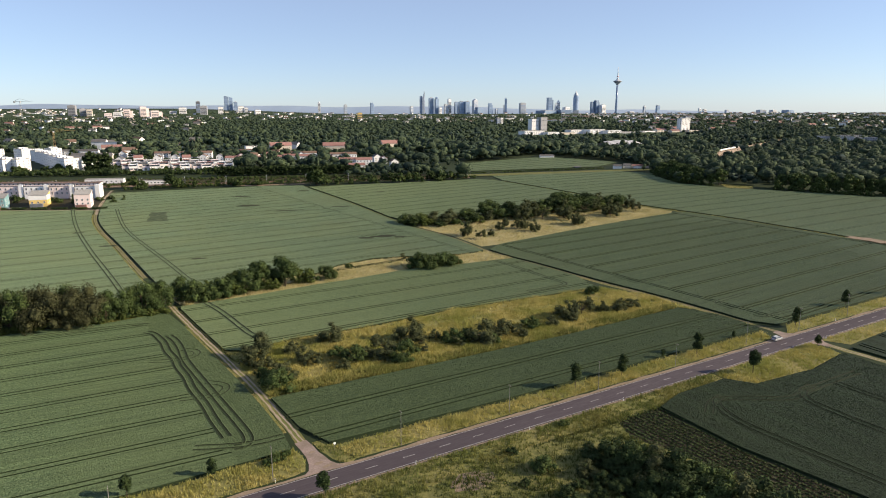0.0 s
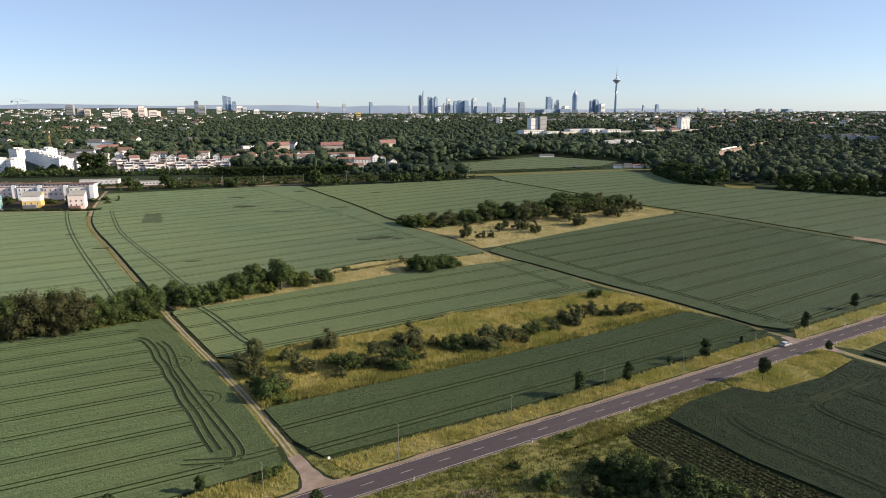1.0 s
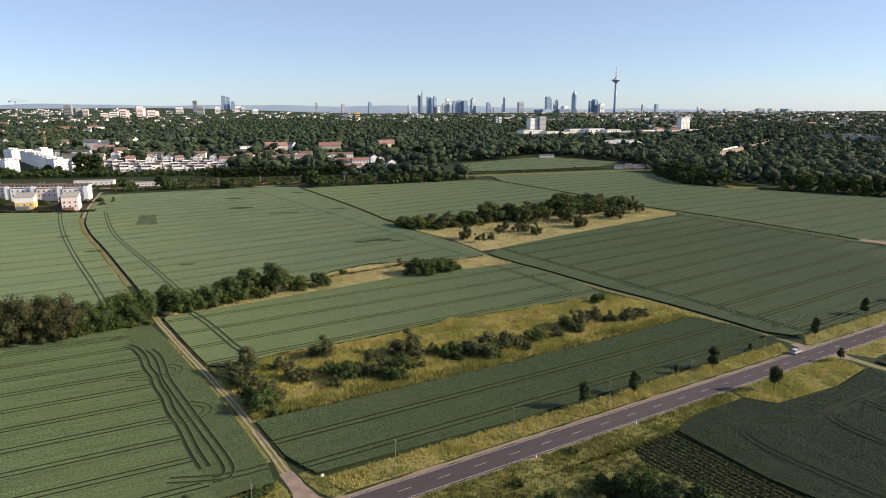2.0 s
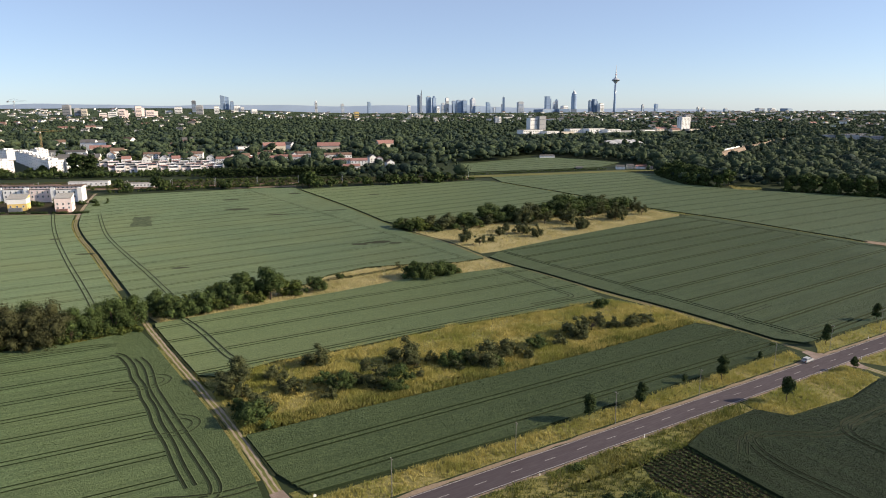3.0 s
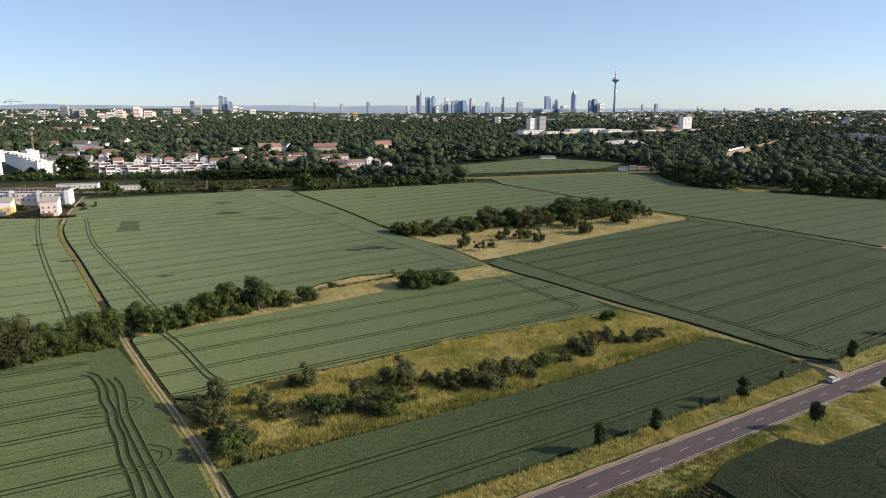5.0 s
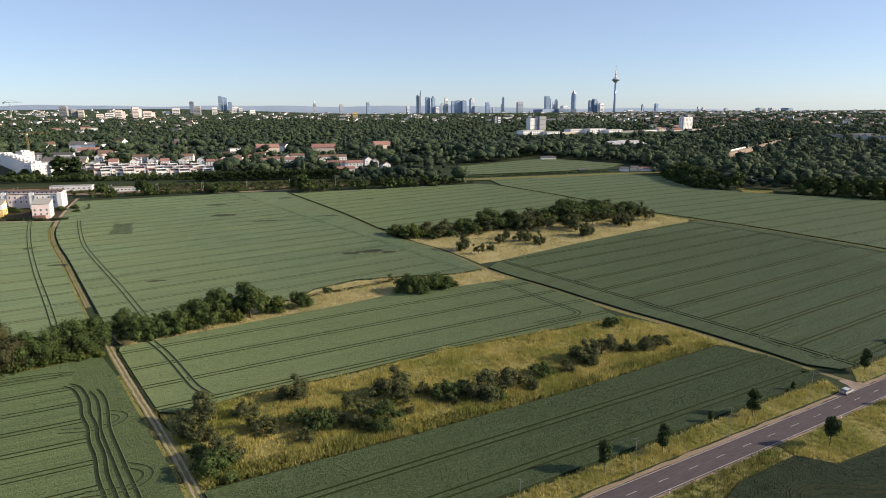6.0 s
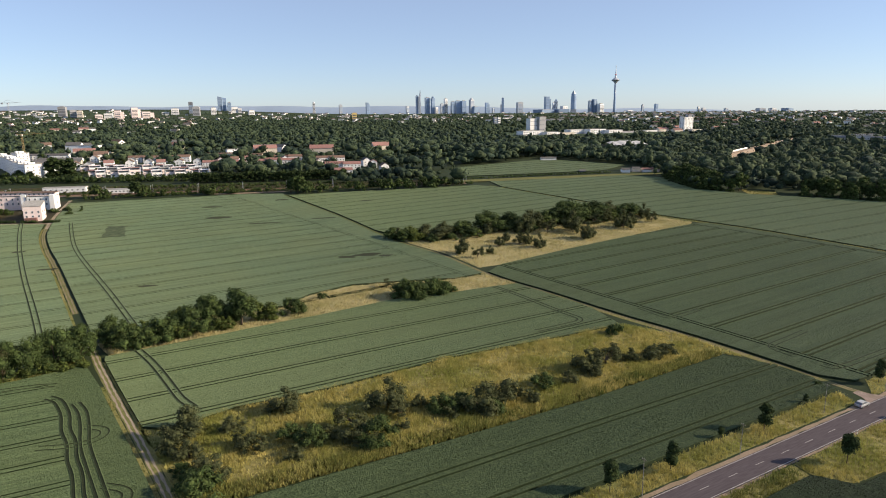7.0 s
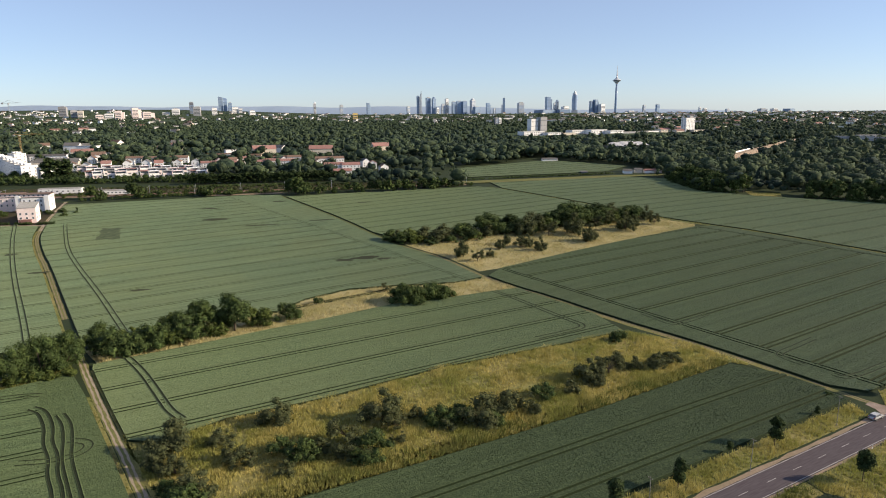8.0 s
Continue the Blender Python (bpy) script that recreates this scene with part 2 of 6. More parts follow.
M["steel"] = material("steel", (0.30, 0.31, 0.32), (0.42, 0.43, 0.44), 0.6, rough=0.45, metal=0.6)
M["rust"] = material("rust", (0.12, 0.075, 0.05), (0.20, 0.12, 0.08), 0.8, rough=0.8, bump=0.02)
M["ballast"] = material("ballast", (0.20, 0.15, 0.11), (0.32, 0.25, 0.19), 0.8, bump=0.05, big=(0.18, 0.14, 0.11), big_size=0.08)
# wooded ridge, but pale blue: distance haze is put into its colour
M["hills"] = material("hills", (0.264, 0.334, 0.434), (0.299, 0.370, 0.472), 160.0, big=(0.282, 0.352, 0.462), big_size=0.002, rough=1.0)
M["car_white"] = material("car_white", (0.346, 0.350, 0.360), (0.384, 0.389, 0.394), 2.0, rough=0.3)
M["car_black"] = material("car_black", (0.02, 0.02, 0.022), (0.035, 0.035, 0.037), 0.5, rough=0.4)
M["white_plastic"] = material("white_plastic", (0.72, 0.72, 0.70), (0.82, 0.82, 0.80), 0.5, rough=0.5)
M["tyre"] = material("tyre", (0.015, 0.015, 0.015), (0.03, 0.03, 0.03), 0.2, rough=0.8)
M["lamp_red"] = material("lamp_red", (0.35, 0.02, 0.02), (0.45, 0.04, 0.03), 0.2, rough=0.3)
M["crane_paint"] = material("crane_paint", (0.30, 0.20, 0.08), (0.40, 0.26, 0.10), 2.0, rough=0.6)


# ---- building helpers ----
def mesh_of(name, verts, faces, mat, smooth=False):
    me = bpy.data.meshes.new(name)
    me.from_pydata([tuple(map(float, v)) for v in verts], [], [tuple(map(int, f)) for f in faces])
    me.materials.append(M[mat])
    if smooth:
        me.polygons.foreach_set("use_smooth", [True] * len(me.polygons))
    me.update()
    return me


def big_mesh(name, verts, tris, mat):
    """A mesh of many triangles from arrays."""
    me = bpy.data.meshes.new(name)
    verts = np.asarray(verts, np.float32)
    tris = np.asarray(tris, np.int32)
    me.vertices.add(len(verts))
    me.vertices.foreach_set("co", verts.ravel())
    me.loops.add(tris.size)
    me.loops.foreach_set("vertex_index", tris.ravel())
    me.polygons.add(len(tris))
    me.polygons.foreach_set("loop_start", np.arange(0, tris.size, 3, dtype=np.int32))
    me.update(calc_edges=True)
    me.validate()
    me.materials.append(M[mat])
    return me


def part(name, me, parent=None, label=""):
    ob = new(name, me)
    if parent:
        ob.parent = parent
    return tagged(ob, label)


def empty(name, x, y, z, turn=0.0):
    ob = new(name)
    ob.matrix_basis = pose(x, y, z, 0, 0, turn)
    return ob


def box(x0, x1, y0, y1, z0, z1, v=None, f=None):
    v, f = ([] if v is None else v), ([] if f is None else f)
    n = len(v)
    v += [(x0, y0, z0), (x1, y0, z0), (x1, y1, z0), (x0, y1, z0), (x0, y0, z1), (x1, y0, z1), (x1, y1, z1), (x0, y1, z1)]
    f += [tuple(n + i for i in q) for q in ((3, 2, 1, 0), (4, 5, 6, 7), (0, 1, 5, 4), (1, 2, 6, 5), (2, 3, 7, 6), (3, 0, 4, 7))]
    return v, f


def rod(p, q, ra, rb, n=6, v=None, f=None):
    """A tapered rod from p to q."""
    v, f = ([] if v is None else v), ([] if f is None else f)
    p, q = Vector(p), Vector(q)
    side = (q - p).to_track_quat("Z", "Y").to_matrix()
    k = len(v)
    for c, r in ((p, ra), (q, rb)):
        for i in range(n):
            a = 2 * math.pi * i / n
            v.append(tuple(c + side @ Vector((r * math.cos(a), r * math.sin(a), 0))))
    f += [(k + i, k + (i + 1) % n, k + n + (i + 1) % n, k + n + i) for i in range(n)]
    f += [tuple(range(k + n - 1, k - 1, -1)), tuple(range(k + n, k + 2 * n))]
    return v, f


def lathe(rings, n=16):
    """A turned body from (radius, height) rings."""
    v, f = [], []
    for r, z in rings:
        v += [(r * math.cos(2 * math.pi * i / n), r * math.sin(2 * math.pi * i / n), z) for i in range(n)]
    for k in range(len(rings) - 1):
        f += [(k * n + i, k * n + (i + 1) % n, (k + 1) * n + (i + 1) % n, (k + 1) * n + i) for i in range(n)]
    f += [tuple(range(n - 1, -1, -1)), tuple((len(rings) - 1) * n + i for i in range(n))]
    return v, f


def clip(poly, nx, ny, c):
    """The part of a polygon where nx*x + ny*y <= c."""
    out = []
    for i, p in enumerate(poly):
        q = poly[(i + 1) % len(poly)]
        a, b = nx * p[0] + ny * p[1] - c, nx * q[0] + ny * q[1] - c
        if a <= 0:
            out.append(p)
        if (a < 0 < b) or (b < 0 < a):
            s = a / (a - b)
            out.append((p[0] + s * (q[0] - p[0]), p[1] + s * (q[1] - p[1])))
    return out


def area(poly):
    return 0.5 * sum(p[0] * q[1] - q[0] * p[1] for p, q in zip(poly, poly[1:] + poly[:1]))


def inside(poly, x, y):
    """Which of the points lie in the polygon."""
    hit = np.zeros(len(x), bool)
    for (ax, ay), (bx, by) in zip(poly, poly[1:] + poly[:1]):
        if ay != by:
            hit ^= ((ay > y) != (by > y)) & (x < (bx - ax) * (y - ay) / (by - ay) + ax)
    return hit


def terrain(x, y, rise=True):
    """Height of the land: flat fields, then a slow rise towards the city, and a ridge to the west of it."""
    t = np.clip((np.asarray(y, float) - 700) / 3600, 0, 1)
    plain = 42 * t * np.minimum(1, t / 0.08)
    west = np.clip((-300 - np.asarray(x, float)) / 1800, 0, 1)
    return plain + (38 * np.clip((np.asarray(y, float) - 3500) / 750, 0, 1.2) ** 1.2 * west * west * (3 - 2 * west) if rise else 0.0)


def along(points, step):
    """Points at even steps along a line, with the direction at each."""
    out = []
    for (ax, ay), (bx, by) in zip(points, points[1:]):
        d = math.hypot(bx - ax, by - ay)
        n = max(1, round(d / step))
        out += [(ax + (bx - ax) * i / n, ay + (by - ay) * i / n, (bx - ax) / d, (by - ay) / d) for i in range(n)]
    bx, by = points[-1]
    out.append((bx, by, out[-1][2], out[-1][3]))
    return out


def smooth_line(points, rounds=2):
    """Cut the corners of a line."""
    for _ in range(rounds):
        new_points = [points[0]]
        for (ax, ay), (bx, by) in zip(points, points[1:]):
            new_points += [(ax * 0.75 + bx * 0.25, ay * 0.75 + by * 0.25), (ax * 0.25 + bx * 0.75, ay * 0.25 + by * 0.75)]
        points = new_points + [points[-1]]
    return points


def ribbon(name, points, offset, width, z, mat, depth=0.0, wobble=0.0, step=6.0, parent=None, seed=0):
    """A band that follows a line at an offset to its left, with uneven edges."""
    rng = random.Random(seed)
    v, f = [], []
    for x, y, dx, dy in along(points, step):
        a = offset - width / 2 + rng.uniform(-wobble, wobble)
        b = offset + width / 2 + rng.uniform(-wobble, wobble)
        h = float(terrain(x, y)) + z
        v += [(x - dy * a, y + dx * a, h), (x - dy * b, y + dx * b, h)]
        if depth:
            v += [(x - dy * (a - depth), y + dx * (a - depth), h - depth), (x - dy * (b + depth), y + dx * (b + depth), h - depth)]
    k = 4 if depth else 2
    for i in range(0, len(v) - k, k):
        f.append((i, i + k, i + k + 1, i + 1))
        if depth:
            f += [(i + 2, i + k + 2, i + k, i), (i + 1, i + k + 1, i + k + 3, i + 3)]
    return part(name, mesh_of(name, v, f, mat), parent)


# ---- land ----
def land():
    xs = np.concatenate([np.linspace(-4200, -900, 34), np.linspace(-800, 800, 41), np.linspace(900, 4200, 34)])
    ys = np.concatenate([np.linspace(-900, 0, 10), np.linspace(50, 370, 14), np.arange(380, 1100, 10.0), np.linspace(1120, 1840, 37), np.linspace(1900, 4700, 29)])
    v = [(x, y, float(terrain(x, y)) - 0.02) for y in ys for x in xs]
    n = len(xs)
    f = [(j * n + i, j * n + i + 1, (j + 1) * n + i + 1, (j + 1) * n + i) for j in range(len(ys) - 1) for i in range(n - 1)]
    ob = new("ground", mesh_of("ground", v, f, "earth", True))
    tagged(ob, "dark earth and rough grass under fields and woods", "ground", kind="structure")


land()


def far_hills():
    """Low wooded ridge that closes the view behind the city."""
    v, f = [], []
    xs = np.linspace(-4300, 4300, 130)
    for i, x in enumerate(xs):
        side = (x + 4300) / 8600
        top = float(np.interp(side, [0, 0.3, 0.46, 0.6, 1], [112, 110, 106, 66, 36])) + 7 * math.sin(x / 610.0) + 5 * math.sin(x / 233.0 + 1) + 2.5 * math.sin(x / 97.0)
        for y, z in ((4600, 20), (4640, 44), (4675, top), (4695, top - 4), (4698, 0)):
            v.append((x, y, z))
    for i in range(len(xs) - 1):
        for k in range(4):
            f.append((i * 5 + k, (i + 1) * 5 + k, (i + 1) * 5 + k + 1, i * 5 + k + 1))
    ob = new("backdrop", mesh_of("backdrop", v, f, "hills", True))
    tagged(ob, "wooded ridge on the horizon with pale blue haze colour", "hills", kind="structure")


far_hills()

# lines of the plan
ROAD_AT, ROAD_TURN = (2.08, 134.0), radians(29.65)
RX, RY = math.cos(ROAD_TURN), math.sin(ROAD_TURN)


def on_road(s, side=0.0):
    """A place s metres along the road from its origin, side metres to its left."""
    return (ROAD_AT[0] + s * RX - side * RY, ROAD_AT[1] + s * RY + side * RX)


WAY_A = smooth_line([(-26, 124), (-31.9, 132.8), (-50.4, 161.4), (-67.5, 184.9), (-85.4, 209), (-109.1, 241.9), (-147.2, 296.6),
                     (-193.7, 363.8), (-217, 395.6), (-240, 431), (-253, 454.7), (-275, 501), (-309, 581), (-321, 612)], 1)
WAY_B = smooth_line([(121, 202.5), (113, 213.5), (101.3, 232.3), (86.4, 253.8), (68.1, 276.4), (47, 307.7), (34.5, 322.7), (20.9, 345), (5.6, 377.3),
                     (-14.2, 403.7), (-24, 416), (-67, 505.7), (-94.7, 556.6), (-142, 642)], 1)
WAY_C = smooth_line([(54, 700), (89, 636), (115, 590), (152, 510), (178, 474), (200, 445.7), (225, 401), (239, 377), (251, 350), (290, 290)], 1)
WAY_D = [(124, 200), (129.5, 190.5), (135.5, 181.5), (183, 112)]


# ---- fields ----
def prism(poly, z0, z1, v, f, slots, slot=0):
    if len(poly) < 3 or abs(area(poly)) < 0.4:
        return
    if area(poly) < 0:
        poly = poly[::-1]
    n, k = len(poly), len(v)
    v += [(x, y, z1 + float(terrain(x, y))) for x, y in poly] + [(x, y, z0 + float(terrain(x, y))) for x, y in poly]
    f.append(tuple(range(k, k + n)))
    f += [(k + n + i, k + n + (i + 1) % n, k + (i + 1) % n, k + i) for i in range(n)]
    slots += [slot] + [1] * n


def field(poly, turn, mat, label, step=15.0, first=4.0, heads=(), head_turn=125.2, tall=0.62, track=0.8, head_track=0.65, ears=0.0, head_mat=None):
    """A standing crop with wheel tracks cut through it: pairs along the turn, and pairs along the headlands."""
    v, f, slots = [], [], []
    ux, uy = math.cos(radians(turn)), math.sin(radians(turn))
    hx, hy = math.sin(radians(head_turn)), -math.cos(radians(head_turn))
    if hx * ux + hy * uy < 0:
        hx, hy = -hx, -hy

    def pieces(polygon, nx, ny, cuts):
        edges = [-1e5] + [e for c, w in cuts for e in (c - w / 2, c + w / 2)] + [1e5]
        for k in range(0, len(edges), 2):
            p = clip(polygon, nx, ny, edges[k + 1])
            p = clip(p, -nx, -ny, -edges[k]) if p else p
            if len(p) > 2:
                yield edges[k], edges[k + 1], p

    head_cuts = []
    for px, py in heads:
        c = hx * px + hy * py
        head_cuts += [(c - 0.95, head_track), (c + 0.95, head_track)]
    main = sorted(head_cuts)
    ny_all = [-uy * x + ux * y for x, y in poly]
    lows = np.arange(min(ny_all) + first, max(ny_all), step)
    tram_cuts = [cw for c in lows for cw in ((c - 0.95, track), (c + 0.95, track))]
    parts = list(pieces(poly, hx, hy, main))
    largest = max(abs(area(p)) for _, _, p in parts)
    for a, b, p in parts:
        if abs(area(p)) < 0.4 * largest:
            prism(p, 0, tall, v, f, slots, 2 if head_mat else 0)
        else:
            for _, _, q in pieces(p, -uy, ux, tram_cuts):
                prism(q, 0, tall, v, f, slots)
    me = mesh_of("field", v, f, mat)
    # second slot, for all side faces: the stalk colour with shade in it
    me.materials.append(M["stalks_shaded"])
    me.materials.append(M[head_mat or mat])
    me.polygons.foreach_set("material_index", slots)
    ob = new("field", me)
    tagged(ob, label, "crop field", "fields", "stuff")
    if ears:
        ear_tips(ob, poly, ears, tall, mat, (hx, hy, main), (-uy, ux, tram_cuts))
    return ob


def ear_tips(ob, poly, per, tall, mat, *cut_sets):
    """Uneven tips of the crop that stand above its roof."""
    rng = np.random.default_rng(len(scene.objects))
    xs, ys = [min(max(p[0], -160), 220) for p in poly], [min(max(p[1], 90), 420) for p in poly]
    n = int((max(xs) - min(xs)) * (max(ys) - min(ys)) * per)
    x, y = rng.uniform(min(xs), max(xs), n), rng.uniform(min(ys), max(ys), n)
    ok = inside(poly, x, y)
    for nx, ny, cuts in cut_sets:
        for c, wide in cuts:
            ok &= np.abs(nx * x + ny * y - c) > wide / 2 + 0.1
    x, y = x[ok], y[ok]
    ok = ~near_track(x, y)
    x, y = x[ok], y[ok]
    n = len(x)
    a = rng.uniform(0, 2 * np.pi, n)
    w, h = rng.uniform(0.07, 0.17, n), rng.uniform(0.06, 0.21, n)
    v = np.stack([np.stack([x - w * np.cos(a), y - w * np.sin(a), np.full(n, tall - 0.05)], 1), np.stack([x + w * np.cos(a), y + w * np.sin(a), np.full(n, tall - 0.05)], 1),
                  np.stack([x + rng.normal(0, 0.08, n), y + rng.normal(0, 0.08, n), tall + h], 1)], 1)
    part("ears", big_mesh("ears", v.reshape(-1, 3), np.arange(3 * n).reshape(-1, 3), mat), ob)


# curved wheel tracks in the crops: a line and the width of a wheel
TRACKS = [
    ([(-94.0, 205.1), (-89.3, 200.2), (-84.3, 192.1), (-79.9, 183.6), (-73.1, 174.1), (-61.7, 158.3), (-50.2, 142.6), (-45.5, 135.7), (-45.1, 132.2), (-47.7, 131.2)], 0.42),
    ([(-106, 216.5), (-112, 216), (-122, 212), (-140, 204)], 0.3),
    ([(-56.9, 131.2), (-49, 131.8), (-43, 133.2), (-37.7, 136.4)], 0.35),
    ([(-90, 182), (-82, 183), (-77.5, 186.5), (-78.5, 191), (-84, 192)], 0.22),
    ([(-70, 156), (-63, 157.5), (-59.5, 161), (-61, 165.5), (-67, 167)], 0.22),
    ([(-289.2, 489.9), (-261.6, 442.8), (-232.3, 395.9), (-192.0, 336.8), (-161.8, 294.6), (-145.4, 271.4), (-130.6, 249.8)], 0.32),
    ([(-254.4, 489.2), (-231.1, 447.0), (-205.7, 403.1), (-180.2, 366.8), (-140.9, 313.9), (-117.2, 280.6), (-107.1, 266.4)], 0.32),
    ([(67.4, 147.4), (69.5, 152), (71.9, 154.9), (79.2, 156.2), (92.7, 154.8), (98, 159.3), (109.1, 165.9), (121, 172.5)], 0.28),
    ([(75.0, 157), (71.6, 154), (71.2, 148.9), (73, 142.0), (80.0, 131.8), (91.0, 116.4), (106, 95)], 0.4),
    ([(103, 163.5), (97.6, 160), (96, 154.5), (99.5, 147.1), (105.2, 137.1), (128, 102)], 0.4),
    ([(110, 166), (113, 160), (121, 148), (140, 118)], 0.34),
    ([(-103.5, 208.5), (-100.0, 207.0), (-97.0, 203.9), (-92.1, 197.6), (-88.3, 190.5), (-83.1, 184.4), (-79.3, 177.3), (-74.3, 171.0), (-69.4, 162.3), (-63.2, 154.4), (-56.9, 144.2), (-51.0, 136.0)], 0.46),
    ([(-95, 243), (-87, 234), (-80, 225), (-72, 214), (-66.5, 206.5), (-61.5, 202)], 0.4),
    ([(26, 314), (33, 305), (44, 286), (51, 275), (54, 271), (53.5, 267.5), (48, 264), (36, 257.5)], 0.3),
    ([(103, 281), (92, 272.5), (86.5, 270), (84, 273.5), (79.5, 282.5)], 0.24),
    ([(128, 255), (116, 246.5), (110, 242.5), (108.5, 239.5), (112, 233)], 0.24),
    ([(150, 240.5), (135, 232), (125, 226), (118.5, 223), (116.5, 226)], 0.24),
]


def near_track(x, y):
    """Which places lie on a curved wheel track."""
    hit = np.zeros(len(x), bool)
    for line, w in TRACKS:
        pts = [(a, b) for a, b, _, _ in along(smooth_line(line, 1), 3.0)]
        for (ax, ay), (bx, by) in zip(pts, pts[1:]):
            close = np.flatnonzero((np.abs(x - ax) < 6) & (np.abs(y - ay) < 6))
            if not len(close):
                continue
            px, py = x[close] - ax, y[close] - ay
            dx, dy = bx - ax, by - ay
            long = math.hypot(dx, dy)
            s = (px * dx + py * dy) / long
            d = np.abs(-px * dy + py * dx) / long
            hit[close] |= (s > -0.3) & (s < long + 0.3) & (np.abs(d - 0.95) < w / 2 + 0.16)
    return hit


def beside(way, offset, y0, y1):
    """Points along a way at an offset to its left, between two heights of the plan."""
    out = []
    for x, y, dx, dy in along(way, 14):
        px, py = x - dy * offset, y + dx * offset
        if y0 <= py <= y1:
            out.append((px, py))
    return out


F_LEFT = [(-34.5, 130.5)] + beside(WAY_A, 2.4, 133, 228) + [(-105.5, 231), (-120, 219.5), (-153, 207), (-240, 175), (-240, 16), (-130, 77), (-56.6, 117.3)]
F_LEFT_FAR = [(-121, 254)] + beside(WAY_A, 2.4, 262, 480) + [(-270, 484), (-347, 484), (-460, 470), (-460, 190), (-240, 200), (-165, 238)]
F_NEAR = [(-26.5, 133.8), (17.5, 156.4), (74.8, 189.2), (111, 210)] + beside(WAY_B, 1.7, 213, 231) + [(90.7, 234), (41.7, 204.4), (2.8, 182.9), (-46, 156.8)] + beside(WAY_A, -1.9, 134, 154)[::-1]
F_MID = [(-63, 191), (-50.3, 202.5), (-28.8, 213), (3.5, 233.8), (38.6, 250), (67, 264)] + beside(WAY_B, 1.7, 272, 316) + [(37, 319), (26.5, 315), (9.2, 306.6), (-16.6, 296.6),
         (-44.6, 276.2), (-56, 269.5), (-78.6, 253.2), (-103, 238)] + beside(WAY_A, -1.9, 191, 236)[::-1]
F_FAR = beside(WAY_A, -2.1, 252, 602) + [(-249, 613), (-180, 641), (-142, 645)] + beside(WAY_B, 1.8, 341, 640)[::-1] + [(22.6, 338), (9.5, 329.4), (-18.3, 324.5), (-36.8, 319.7), (-52.3, 305.4), (-59.5, 289), (-80, 284), (-104, 260)]
F_RIGHT = beside(WAY_B, -1.55, 217, 349)[::-1] + [(119.5, 214.8), (122.9, 216.5), (182.6, 250.8), (262, 297), (283, 292)] + beside(WAY_C, -2.6, 300, 470)[::-1] + [(170, 463.5), (123.5, 428.5), (77.6, 392), (33, 354.5)]
F_BEHIND = beside(WAY_B, -1.8, 440, 640)[::-1] + [(-29, 438.5), (60, 473), (147, 511)] + beside(WAY_C, -1.8, 513, 697)[::-1] + [(42, 700), (-73, 658)]
F_EAST = beside(WAY_C, 2.6, 292, 700) + [(460, 330), (460, 500), (384, 545), (324, 585), (278, 612), (244, 656), (254, 756), (215, 784), (57, 734)]
F_SOUTH = [(56.5, 151), (63.7, 158.7), (80.3, 168.4), (88.0, 164.6), (110, 175), (126.5, 187.5), (131.5, 177), (180, 105), (100, 70), (86.5, 108.9), (67.5, 131.4)]
F_SOUTH_EAST = [(132, 192), (137, 184), (185, 115), (260, 160), (220, 243), (152.8, 206.7)]
F_BEYOND = [(22, 785), (30, 890), (155, 985), (200, 950), (246, 900), (205, 838), (100, 805)]

field(F_LEFT, 26.5, "wheat_pale", "pale green wheat field with wheel tracks beside the dirt track", 11.5, 5, [(-80.2, 179.1)], 124.1, head_track=0.02, ears=6.5, head_mat="wheat_near", track=0.5)
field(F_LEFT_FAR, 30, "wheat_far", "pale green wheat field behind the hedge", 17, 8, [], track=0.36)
field(F_NEAR, 29.4, "wheat_near", "grey-green wheat field between road and scrub strip", 13, 6, [], ears=9.0, track=0.62)
field(F_MID, 29.4, "wheat", "grey-green wheat field between two scrub strips", 16, 6.5, [], 125.4, ears=6.5, track=0.62)
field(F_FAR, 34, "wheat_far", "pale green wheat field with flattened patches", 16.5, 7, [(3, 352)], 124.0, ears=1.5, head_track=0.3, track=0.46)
field(F_RIGHT, 32.6, "wheat_right", "green wheat field with long wheel tracks", 16, 9, [(84, 279), (214, 398)], 124.5, ears=3.4, track=0.9, head_track=0.7)
field(F_BEHIND, 37, "wheat", "grey-green wheat field behind the copse", 18, 8, [], track=0.5)
field(F_EAST, 30, "wheat", "grey-green wheat field in front of the wood", 19, 8, [], track=0.5)
field(F_SOUTH, -66.5, "wheat_dark", "dark green wheat field south of the road", 400, 399, [], ears=8.0, track=0.6)
field(F_SOUTH_EAST, -64, "wheat_dark", "dark green wheat field beside a farm track", 15, 5, [])
field(F_BEYOND, 30, "wheat", "small green field before the wood", 20, 9, [], tall=0.9)


def flat_patch(points, z, mat, name, label, cat):
    ob = new(name, mesh_of(name, [(x, y, z) for x, y in points], [tuple(range(len(points)))], mat))
    tagged(ob, label, cat, kind="stuff")


def rag(cx, cy, rx, ry, turn, seed, n=18):
    """An uneven closed outline."""
    rng = random.Random(seed)
    c, s = math.cos(radians(turn)), math.sin(radians(turn))
    out = []
    for i in range(n):
        a = 2 * math.pi * i / n
        k = rng.uniform(0.7, 1.1)
        x, y = rx * k * math.cos(a), ry * k * math.sin(a)
        out.append((cx + c * x - s * y, cy + s * x + c * y))
    return out


